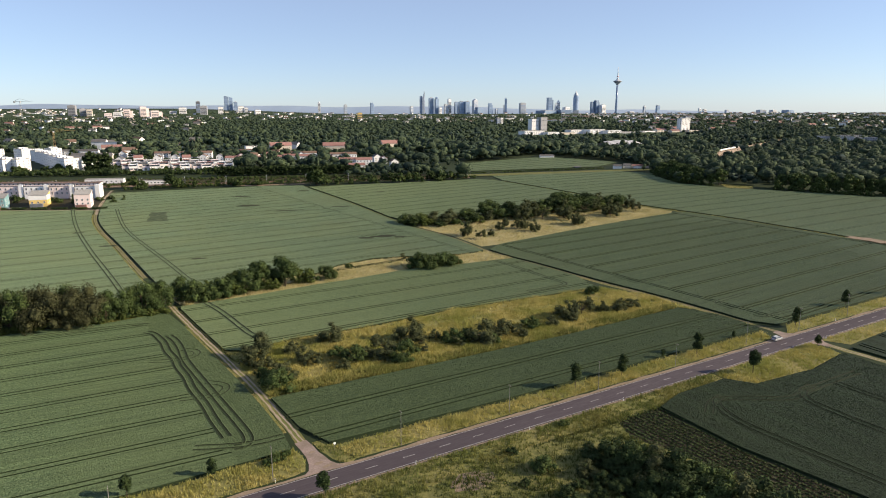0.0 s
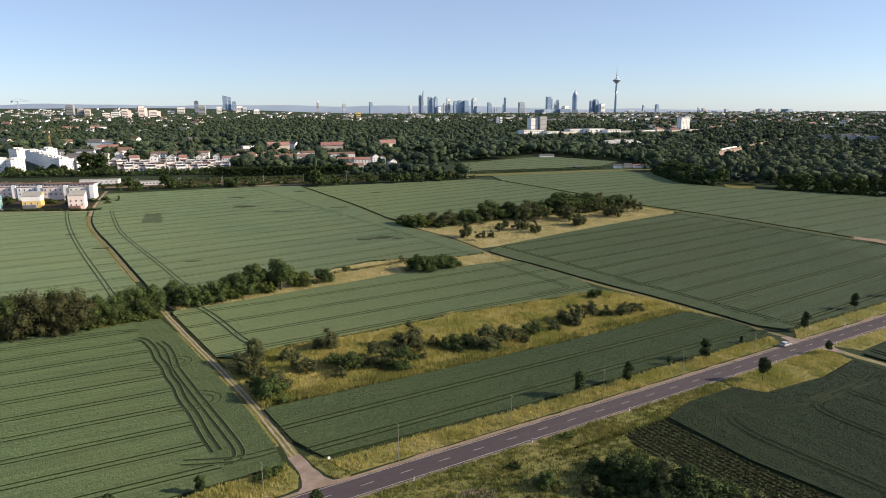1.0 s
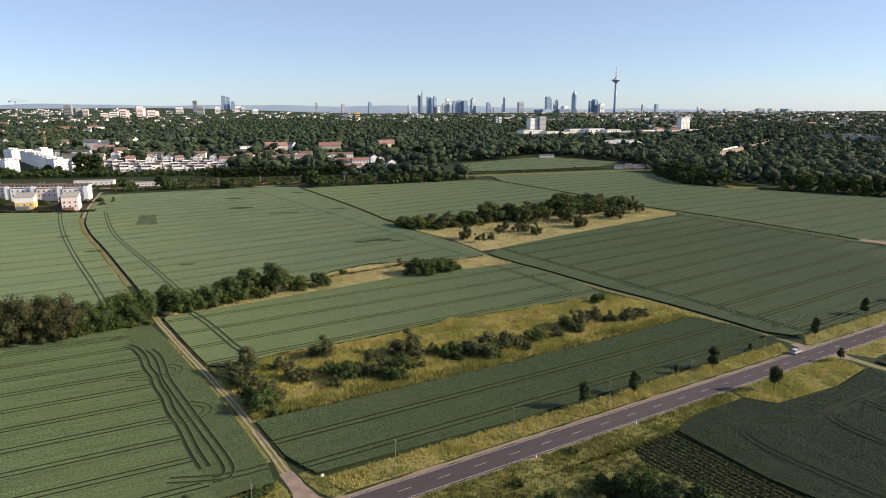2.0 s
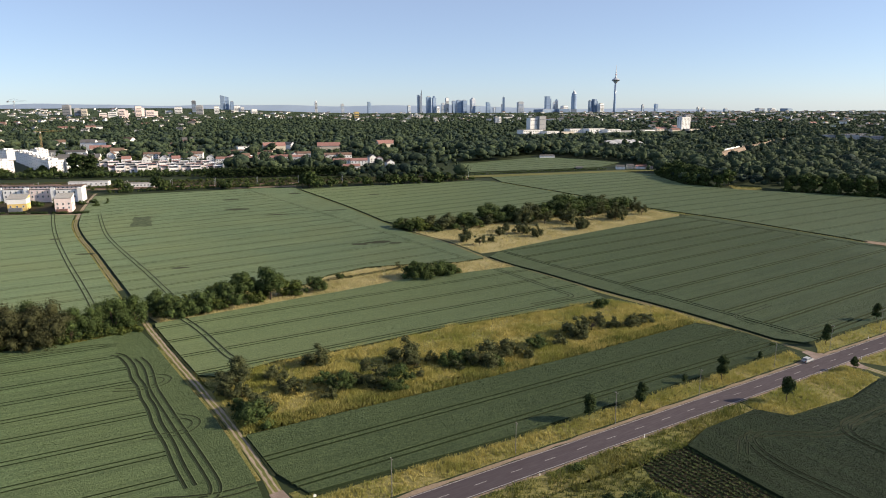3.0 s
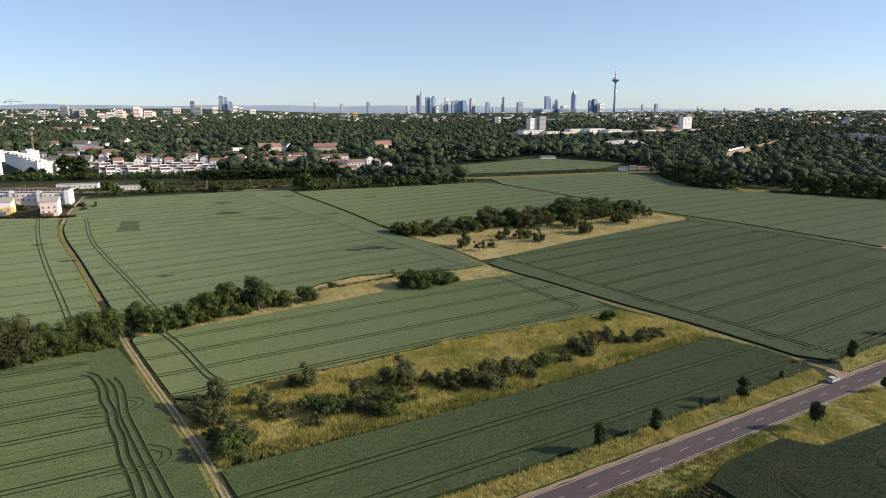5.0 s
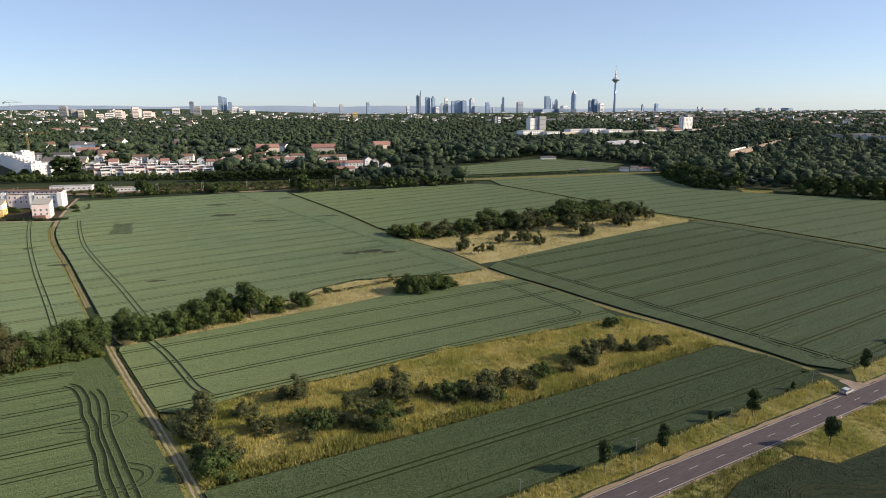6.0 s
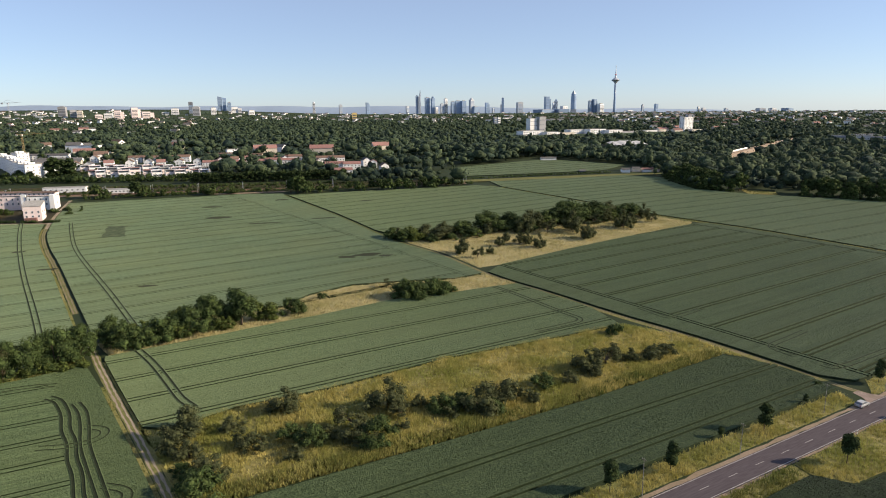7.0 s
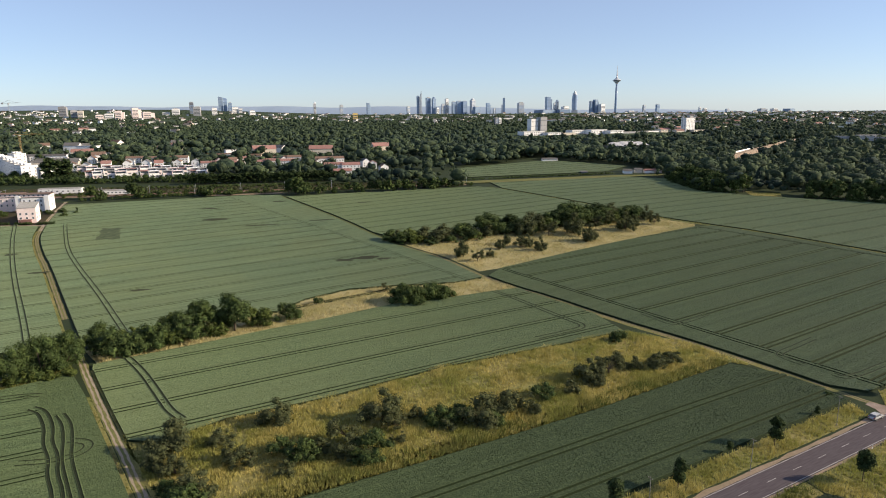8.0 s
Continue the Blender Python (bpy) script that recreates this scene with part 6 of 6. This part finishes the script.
tower(1084, 4390, 40.2, 60.6, "tower_pale", "slab")
tower(-1466, 4400, 32.5, 128.5, "tower_glass", "slant")
tower(-1442, 4420, 26.9, 121.4, "tower_glass", "slant")
tower(-1403, 4400, 26.8, 87.4, "tower_glass", "slab")
tower(-837, 4400, 19.1, 89.2, "tower_pale", "crown")
tower(-477, 4400, 26.8, 80.6, "tower_glass", "step")
tower(-659, 4400, 22.9, 66.3, "tower_stone", "slab")
tower(1370, 4400, 19.1, 56.0, "tower_stone", "crown")
tower(1461, 4400, 25.0, 55.7, "tower_glass", "slab")
tower(1737, 4380, 15.3, 36.1, "tower_pale", "slab")
tower(1771, 4380, 26.7, 28.5, "tower_pale", "slab")
tower(1924, 4380, 26.8, 24.3, "tower_stone", "slab")
tower(2157, 4380, 57.4, 23.6, "tower_stone", "slab")
tower(2235, 4380, 45.8, 23.3, "tower_pale", "slab")
tower(2333, 4370, 76.3, 23.1, "tower_glass", "step")
tower(1246, 4300, 52.6, 15.6, "tower_pale", "slab")
tower(-2114, 3700, 45.1, 70.1, "grey_wall", "slab")
tower(-2027, 3650, 38.1, 51.5, "grey_wall", "slab")
tower(-1984, 3640, 31.7, 48.3, "cream_wall", "slab")
tower(-1650, 3400, 50.3, 50.0, "pink_wall", "step")
tower(-1658, 3600, 53.3, 63.1, "pink_wall", "step")
tower(-1570, 3550, 68.1, 42.0, "pink_wall", "step")
tower(-1564, 3900, 47.6, 53.9, "white_wall", "slab")
tower(-1507, 4000, 27.9, 90.1, "dark_wall", "slab")
tower(-1400, 3800, 44.7, 63.9, "grey_wall", "slab")
tower(-1336, 3900, 34.0, 56.5, "white_wall", "slab")
tower(-1622, 3900, 44.2, 34.2, "white_wall", "slab")
tower(-1809, 3500, 42.8, 28.5, "pink_wall", "slab")
tower(-1807, 3600, 50.2, 32.9, "white_wall", "slab")
tower(-380, 2970, 23.3, 35.7, "yellow_wall", "slab")
tower(200, 2340, 12.3, 26.3, "dark_wall", "slab")
tower(214, 2345, 12.4, 26.1, "white_wall", "slab")
tower(-125, 3400, 17.9, 18.9, "white_wall", "slab")
tower(-1276, 4100, 42.9, 58.1, "white_wall", "slab")
tower(-1242, 4100, 25.0, 51.0, "white_wall", "slab")
tower(-1114, 3900, 37.4, 39.2, "white_wall", "slab")


def spire_tower():
    """The tallest bank tower, with a stepped head and a striped mast."""
    z = float(terrain(0, 4400, False))
    thing = empty("spire_tower", -130, 4400, z)
    part("shaft", mesh_of("shaft", *box(-7, 9, -9, 9, -5, 118), "tower_pale"), thing)
    part("head", mesh_of("head", *box(0, 9, -7, 7, 118, 136), "tower_stone"), thing)
    v, f = rod((6, 0, 136), (6.5, 0, 158), 3.0, 1.0)
    part("mast", mesh_of("mast", v, f, "dark_wall"), thing)
    tagged(thing, "pale bank tower with stepped top and mast", "skyscraper", "city towers")


def pointed_tower():
    """The tower with a pyramid top."""
    z = float(terrain(0, 4400, False))
    thing = empty("pointed_tower", 904, 4400, z)
    v, f = box(-17, 17, -17, 17, -5, 26)
    part("base", mesh_of("base", v, f, "tower_stone"), thing)
    part("shaft", mesh_of("shaft", *lathe([(19, 26), (19, 112), (16.5, 113), (16.5, 124)], 16), "tower_glass"), thing)
    part("pyramid", mesh_of("pyramid", *lathe([(17.5, 124), (9, 138), (0.4, 153)], 4), "tower_stone"), thing, "grey pyramid top")
    tagged(thing, "slim tower with a pyramid top", "skyscraper", "city towers")


def slim_tower():
    z = float(terrain(0, 4400, False))
    thing = empty("slim_tower", 428, 4400, z)
    part("shaft", mesh_of("shaft", *box(-6, 8, -7, 7, -5, 105), "tower_glass"), thing)
    part("lower_shaft", mesh_of("lower_shaft", *box(-14, -6, -7, 7, -5, 62), "tower_stone"), thing)
    part("mast", mesh_of("mast", *rod((1, 0, 105), (1, 0, 117), 1.6, 0.6), "steel"), thing)
    tagged(thing, "slim glass tower with a mast", "skyscraper", "city towers")


def tv_tower():
    """Concrete shaft, a turned pulpit and a stepped mast."""
    thing = empty("television_tower", 1179, 4400, float(terrain(0, 4400, False)))
    part("shaft", mesh_of("shaft", *lathe([(11, -8), (9.0, 20), (7.4, 90), (6.2, 196)], 20), "tower_glass", True), thing)
    part("pulpit", mesh_of("pulpit", *lathe([(6.2, 190), (9, 196), (17, 205), (25.5, 211), (26, 216), (22, 219), (14, 224), (8, 228), (6.5, 234)], 24), "tower_stone"), thing, "round dark pulpit")
    part("gallery", mesh_of("gallery", *lathe([(26.6, 212), (27.4, 213), (27.4, 215), (26.6, 216)], 24), "dark_wall"), thing)
    part("mast", mesh_of("mast", *lathe([(6, 234), (6, 238), (3.4, 239), (3.4, 262), (5.4, 263), (5.4, 265), (2.4, 266), (2.2, 284), (1.6, 285), (1.1, 309)], 12), "tower_pale"), thing, "red and white aerial mast")
    part("collar", mesh_of("collar", *lathe([(3.6, 246), (6.6, 247), (6.6, 249), (3.6, 250)], 12), "red_panel"), thing)
    tagged(thing, "tall concrete television tower with round pulpit", "television tower")


spire_tower()
pointed_tower()
slim_tower()
tv_tower()


def crane(x, y, h, arm, back, turn, mat="crane_paint"):
    thing = empty("tower_crane", x, y, float(terrain(x, y)), turn)
    k = h / 40
    v, f = [], []
    for a, b in ((-k, -k), (k, -k), (k, k), (-k, k)):
        rod((a, b, -2), (a, b, h), 0.13 * k, 0.13 * k, 4, v, f)
    for i in range(12):
        z0, z1 = h * i / 12, h * (i + 1) / 12
        rod((-k, -k, z0), (k, -k, z1), 0.07 * k, 0.07 * k, 4, v, f)
        rod((k, -k, z0), (k, k, z1), 0.07 * k, 0.07 * k, 4, v, f)
    part("mast", mesh_of("mast", v, f, mat), thing)
    v, f = rod((-back, 0, h), (arm, 0, h + 0.6), 0.35 * k, 0.25 * k, 4)
    rod((-back, 0, h + 0.2), (0, 0, h + 5 * k), 0.18 * k, 0.18 * k, 4, v, f)
    rod((arm * 0.75, 0, h + 0.5), (0, 0, h + 5 * k), 0.18 * k, 0.18 * k, 4, v, f)
    part("jib", mesh_of("jib", v, f, mat), thing)
    part("counterweight", mesh_of("counterweight", *box(-back, -back + 3 * k, -k, k, h - 2.5 * k, h), "concrete"), thing)
    part("cab", mesh_of("cab", *box(-0.5 * k, 1.6 * k, -k, k, h - 2.6 * k, h - 0.3), "white_wall"), thing)
    tagged(thing, "tower crane above the rooftops", "crane", "cranes")


crane(-1951, 3000, 92, 58, 30, 0, "steel")
crane(-654, 1080, 38, 36, 9, 6)

# ---- railway and the edge of the town ----
RAIL = [(-620, 590), (-350, 640), (-148, 686), (30, 723)]
bed = ribbon("railway_bed", RAIL, 0, 8.5, 0.7, "ballast", depth=0.7, wobble=0.3, step=9, seed=6)
tagged(bed, "brown ballast bed of a double railway line", "railway", kind="structure")
for o in (-2.9, -1.45, 1.45, 2.9):
    v, f = [], []
    pts = along(RAIL, 20)
    for (ax, ay, dx, dy), (bx, by, _, _) in zip(pts, pts[1:]):
        rod((ax - dy * o, ay + dx * o, 0.82), (bx - dy * o, by + dx * o, 0.82), 0.12, 0.12, 4, v, f)
    part("rail", mesh_of("rail", v, f, "rust"), bed)
v, f = box(-0.14, 0.14, -0.14, 0.14, 0, 8.2)
box(-0.08, 0.08, -3.6, 0.1, 7.2, 7.4, v, f)
rod((0, 0, 8.0), (0, -3.4, 7.3), 0.05, 0.05, 4, v, f)
CATENARY = mesh_of("catenary_mast", v, f, "steel")
for i, (x, y, dx, dy) in enumerate(along(RAIL, 42)):
    for side in (-5.4, 5.4):
        ob = new("catenary_mast", CATENARY)
        ob.matrix_basis = pose(x - dy * side, y + dx * side, 0, 0, 0, math.degrees(math.atan2(dy, dx)) + (0 if side > 0 else 180))
        tagged(ob, "grey steel catenary mast beside the railway", "mast", "catenary masts")
for x, y, w, h, t in ((-361, 677, 38, 4.6, 12), (-303, 664, 27, 4.0, 12)):
    house("shed", x, y, t, w, 8, h, "white_wall", "flat_roof", "flat", label="long white shed beside the railway", cat="shed", floors=1, cols=8, side_cols=0, ww=1.6, wh=1.0, z0=2.2, frames=False)
flat_patch([(-215, 651), (-148, 668), (-140, 661), (-200, 645)], 0.03, "bare", "bare_patch", "bare sandy ground by the railway", "soil")
flat_patch([(57, 735), (215, 785), (262, 796), (262, 804), (205, 800), (40, 752), (-10, 735), (10, 725)], 0.75, "way_grass", "grass_strip", "dry grass strip along the field edge", "grass")
tufts([(57, 735), (225, 788), (225, 796), (60, 746)], 0.8, 0.8, "straw", "dry yellow grass at the field edge", 31)
tufts([(278, 618), (300, 609), (310, 632), (286, 650)], 0.8, 0.7, "green_grass", "dry grass clearing in the wood edge", 32)
for x, y, w, h, wall, roof in ((226, 822, 10, 5, "white_wall", "tile_grey"), (240, 828, 9, 5.5, "cream_wall", "tile_grey"), (252, 826, 11, 4.5, "white_wall", "tile_red"), (264, 830, 9, 4.6, "pink_wall", "tile_red"),
                               (306, 853, 13, 3.6, "red_panel", "red_panel"), (159, 975, 22, 5, "white_wall", "tile_grey"), (176, 830, 8, 2.5, "dark_wall", "tile_grey")):
    house("garden_house", x, y, TURN.uniform(-12, 12), w, 7, h * 0.62, wall, roof, "gable", h * 0.4,
          label={"red_panel": "bright red shed among trees"}.get(wall, "small house with %s roof by the wood" % ("red" if roof == "tile_red" else "grey")), cat="house", group="garden houses")

# embankment road with a pale noise barrier
BANK = [(425, 1000), (470, 1056), (520, 1117), (631, 1261), (735, 1372)]
v, f = [], []
for x, y, dx, dy in along(BANK, 18):
    z = float(terrain(x, y))
    for o, h in ((-9, 0), (-3.5, 4.5), (3.5, 4.5), (9, 0)):
        v.append((x - dy * o, y + dx * o, z + h))
for i in range(0, len(v) - 4, 4):
    f += [(i + k, i + 4 + k, i + 5 + k, i + 1 + k) for k in range(3)]
bank = new("embankment", mesh_of("embankment", v, f, "ballast"))
tagged(bank, "sandy embankment of a road through the trees", "embankment", kind="structure")
v, f = [], []
for (ax, ay, dx, dy), (bx, by, _, _) in zip(along(BANK[:3], 8), along(BANK[:3], 8)[1:]):
    rod((ax - dy * 3, ay + dx * 3, float(terrain(ax, ay)) + 5.6), (bx - dy * 3, by + dx * 3, float(terrain(bx, by)) + 5.6), 1.5, 1.5, 4, v, f)
tagged(new("noise_barrier", mesh_of("noise_barrier", v, f, "white_wall")), "long pale noise barrier on the embankment", "barrier")


# ---- by the road ----
def utility_pole(x, y, h, lean):
    thing = empty("utility_pole", x, y, 0)
    thing.matrix_basis = pose(x, y, 0, lean, lean * 0.6, 30)
    part("pole", mesh_of("pole", *rod((0, 0, -0.5), (0, 0, h), 0.085, 0.06, 8), "timber_pale"), thing)
    part("crossarm", mesh_of("crossarm", *box(-0.05, 0.05, -0.55, 0.55, h - 0.45, h - 0.33), "timber"), thing)
    for k in (-0.45, 0.45):
        o = part("insulator", mesh_of("insulator", *lathe([(0.05, 0), (0.08, 0.05), (0.05, 0.14), (0.02, 0.18)], 8), "concrete"), thing)
        o.matrix_basis = pose(0, k, h - 0.33)
    tagged(thing, "slim grey wooden utility pole in verge grass", "utility pole", "poles along the road")


for i, (x, y, h) in enumerate(((-9.7, 133.0, 8.8), (42.9, 162.1, 8.6), (16.9, 149.0, 7.8), (-35.5, 118.6, 8.2), (69.5, 177.3, 7.8), (100.1, 197.0, 7.8), (124.2, 209.5, 8.4), (150.4, 224.5, 8.8), (-62, 104.5, 8.2))):
    utility_pole(x, y, h, (0.5, -0.6, 0.3, -0.3)[i % 4])


def marker_post(s, side):
    """White roadside post with a slanted black band and a reflector."""
    x, y = on_road(s, side)
    thing = empty("marker_post", x, y, 0, 29.65)
    v, f = box(-0.06, 0.06, -0.06, 0.06, -0.1, 1.0)
    part("post", mesh_of("post", v, f, "white_plastic"), thing)
    part("band", mesh_of("band", *box(-0.064, 0.064, -0.064, 0.064, 0.68, 0.88), "car_black"), thing, "black band")
    part("reflector", mesh_of("reflector", *box(-0.07, -0.06, -0.03, 0.03, 0.72, 0.84), "steel"), thing)
    tagged(thing, "white roadside marker post with black band", "marker post", "posts along the road")


for s in (-11.5, 19.5, 50.5, 112, 144):
    marker_post(s, -4.0)
for s in (-40, 165):
    marker_post(s, 4.6)


def small_sign(x, y):
    thing = empty("track_sign", x, y, 0, 20)
    part("post", mesh_of("post", *rod((0, 0, -0.2), (0, 0, 1.9), 0.04, 0.04, 6), "steel"), thing)
    v, f = lathe([(0.3, -0.02), (0.32, 0.0), (0.3, 0.02)], 20)
    o = part("plate", mesh_of("plate", v, f, "white_plastic"), thing, "round white plate")
    o.matrix_basis = pose(0, -0.06, 1.75, 80, 0, 0)
    tagged(thing, "round white sign at the track mouth", "sign")


small_sign(-24.7, 131.1)


def car():
    """A parked silver-white hatchback."""
    x, y = on_road(128.2, 3.3)
    thing = empty("car", x, y, 0.03, 29.65)
    bm = bmesh.new()
    prof = [(-2.1, 0.35), (-2.15, 0.75), (-2.0, 0.98), (1.0, 0.98), (1.9, 0.82), (2.12, 0.6), (2.1, 0.35)]
    rows_v = []
    for yy in (-0.88, 0.88):
        rows_v.append([bm.verts.new((px, yy, pz)) for px, pz in prof])
    bm.faces.new(rows_v[0])
    bm.faces.new(rows_v[1][::-1])
    for k in range(len(prof)):
        j = (k + 1) % len(prof)
        bm.faces.new((rows_v[0][k], rows_v[1][k], rows_v[1][j], rows_v[0][j]))
    bmesh.ops.recalc_face_normals(bm, faces=bm.faces)
    bmesh.ops.bevel(bm, geom=bm.edges[:], offset=0.08, segments=2, affect="EDGES")
    me = bpy.data.meshes.new("body")
    bm.to_mesh(me)
    bm.free()
    me.materials.append(M["car_white"])
    part("body", me, thing, "white body")
    v, f = [], []
    for z, a, b, w in ((0.98, -1.95, 1.05, 0.82), (1.42, -1.5, 0.35, 0.66)):
        v += [(a, -w, z), (b, -w, z), (b, w, z), (a, w, z)]
    f += [(0, 1, 5, 4), (1, 2, 6, 5), (2, 3, 7, 6), (3, 0, 4, 7)]
    part("cabin_glass", mesh_of("cabin_glass", v, f, "pane"), thing, "dark glass")
    part("roof", mesh_of("roof", *box(-1.5, 0.35, -0.67, 0.67, 1.42, 1.47), "car_white"), thing, "white roof")
    wheel, rim = mesh_of("tyre", *lathe([(0.2, -0.1), (0.31, -0.1), (0.31, 0.1), (0.2, 0.1)], 16), "tyre"), mesh_of("rim", *lathe([(0.2, -0.08), (0.2, 0.11)], 12), "steel")
    for wx in (-1.3, 1.3):
        for wy in (-0.82, 0.82):
            o = part("wheel", wheel, thing)
            o.matrix_basis = pose(wx, wy, 0.31, 90, 0, 0)
            part("rim", rim, o)
    for wy in (-0.62, 0.62):
        o = part("headlight", mesh_of("headlight", *box(-0.05, 0.05, -0.16, 0.16, -0.07, 0.07), "steel"), thing)
        o.matrix_basis = pose(2.08, wy, 0.68)
        o = part("tail_light", mesh_of("tail_light", *box(-0.04, 0.04, -0.12, 0.12, -0.12, 0.12), "lamp_red"), thing)
        o.matrix_basis = pose(-2.11, wy, 0.78)
    tagged(thing, "white hatchback with dark windows parked at roadside", "car")


car()
for k in range(3):
    cx, cy = (-334 - 9 * k, 495 - 0.4 * k)
    thing = empty("parked_car", cx, cy, 0.02, 4)
    v, f = box(-2.1, 2.1, -0.85, 0.85, 0.3, 0.9)
    part("body", mesh_of("body", v, f, "car_white"), thing)
    v, f = box(-1.6, 0.9, -0.75, 0.75, 0.9, 1.45)
    v = [(a * (0.8 if c > 1 else 1), b * (0.85 if c > 1 else 1), c) for a, b, c in v]
    part("cabin", mesh_of("cabin", v, f, "pane"), thing, "dark windows")
    for wx in (-1.3, 1.3):
        for wy in (-0.8, 0.8):
            o = part("wheel", mesh_of("wheel", *lathe([(0.3, -0.1), (0.3, 0.1)], 12), "tyre"), thing)
            o.matrix_basis = pose(wx, wy, 0.3, 90, 0, 0)
    tagged(thing, "white car parked by the houses", "car", "cars by the houses")

# hedges and a row of slender trees behind the railway
for i in range(84):
    s = i / 83
    h = HEDGE.uniform(9.5, 12.5)
    plant("tall", -262 + 160 * s + HEDGE.uniform(-1, 1), 742 + 26 * s + (i % 2) * 6, h, h * 1.5, "slender young tree in a dense row", "tree", "row of slender trees")
hedge([(-640, 752), (-430, 770), (-220, 782)], 70, 2, 8.5, 5200, 0.75, "leaf", "dark green hedge behind the railway", 71, 8, 4)
hedge([(-640, 738), (-430, 756), (-240, 770)], 60, 2.5, 4.5, 2600, 0.8, "leaf", "green bushes behind the railway", 72, 5, 3)
for i, (x, y, h) in enumerate(((-427, 788, 25), (-434, 784, 26), (-420, 792, 24), (-441, 790, 23), (-414, 790, 20))):
    plant("tall", x, y, h, h * 1.5, "tall dark poplar before the terraces", "tree", "poplars by the terraces")
for o, m, sd, n in ((9, "leaf", 73, 60), (13, "leaf_olive", 74, 50), (-8.5, "leaf_bright", 75, 42)):
    hedge([(x, y + o) for x, y in ((-600, 594), (-350, 640), (-148, 686), (20, 721))], n, 1.6, 4.0, 2200, 0.75, m, "low green bushes beside the railway", sd, 1.2, 2.5)
tufts([(-420, 612), (-330, 640), (-150, 672), (10, 706), (20, 712), (10, 716), (-150, 681), (-330, 637), (-430, 616)], 0.35, 0.9, "rank_grass", "rough grass beside the railway", 41, floor="dark_soil")
tufts([(-600, 612), (-330, 660), (-150, 700), (20, 735), (20, 765), (-150, 740), (-330, 720), (-600, 690)], 0.25, 1.0, "rank_grass", "rough grass behind the railway", 42, floor="dark_soil")
hedge([(15, 752), (60, 768), (130, 790), (205, 812)], 50, 1.8, 3.2, 2200, 0.7, "leaf", "low hedge along the small field", 76, 1.0, 2)

for things in PROTO.values():
    for ob in things:
        for o in (*ob.children_recursive, ob):
            bpy.data.objects.remove(o)


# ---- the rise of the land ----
# first position of the camera; far places are scaled towards it
CAMERA_START = Vector((0.13, -0.06, 75.84))


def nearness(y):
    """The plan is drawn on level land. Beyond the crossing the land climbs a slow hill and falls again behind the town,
    so that a place of the plan lies this much nearer on its line from the camera's start, and higher."""
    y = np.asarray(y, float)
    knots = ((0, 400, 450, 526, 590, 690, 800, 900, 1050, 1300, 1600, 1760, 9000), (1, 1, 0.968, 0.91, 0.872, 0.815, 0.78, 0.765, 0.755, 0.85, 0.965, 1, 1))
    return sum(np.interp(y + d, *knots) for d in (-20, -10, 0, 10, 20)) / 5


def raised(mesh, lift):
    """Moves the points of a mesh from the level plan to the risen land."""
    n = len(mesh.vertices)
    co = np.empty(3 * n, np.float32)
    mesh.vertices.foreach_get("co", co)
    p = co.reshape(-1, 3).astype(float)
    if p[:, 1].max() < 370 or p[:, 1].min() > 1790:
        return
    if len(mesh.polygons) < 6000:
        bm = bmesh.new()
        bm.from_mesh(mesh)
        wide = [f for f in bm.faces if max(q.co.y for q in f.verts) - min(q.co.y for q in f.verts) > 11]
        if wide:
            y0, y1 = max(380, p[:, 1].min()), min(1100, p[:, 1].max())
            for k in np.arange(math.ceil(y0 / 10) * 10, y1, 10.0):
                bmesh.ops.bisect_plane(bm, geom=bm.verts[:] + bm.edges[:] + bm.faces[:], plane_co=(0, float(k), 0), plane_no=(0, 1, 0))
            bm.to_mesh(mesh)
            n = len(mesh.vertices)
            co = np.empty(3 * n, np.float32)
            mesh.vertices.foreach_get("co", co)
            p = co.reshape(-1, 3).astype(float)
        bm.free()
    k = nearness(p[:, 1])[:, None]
    eye = np.array(CAMERA_START)
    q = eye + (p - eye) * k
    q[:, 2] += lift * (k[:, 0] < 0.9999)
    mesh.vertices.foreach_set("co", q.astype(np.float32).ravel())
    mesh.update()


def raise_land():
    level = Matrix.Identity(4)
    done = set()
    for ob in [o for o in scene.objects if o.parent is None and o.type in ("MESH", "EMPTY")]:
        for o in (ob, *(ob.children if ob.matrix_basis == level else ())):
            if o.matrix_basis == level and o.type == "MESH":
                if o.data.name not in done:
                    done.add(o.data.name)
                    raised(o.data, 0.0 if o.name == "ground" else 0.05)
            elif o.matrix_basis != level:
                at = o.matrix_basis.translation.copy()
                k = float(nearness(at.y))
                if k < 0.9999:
                    o.matrix_basis = Matrix.Translation(CAMERA_START + (at - CAMERA_START) * k) @ Matrix.Scale(k, 4) @ Matrix.Translation(-at) @ o.matrix_basis


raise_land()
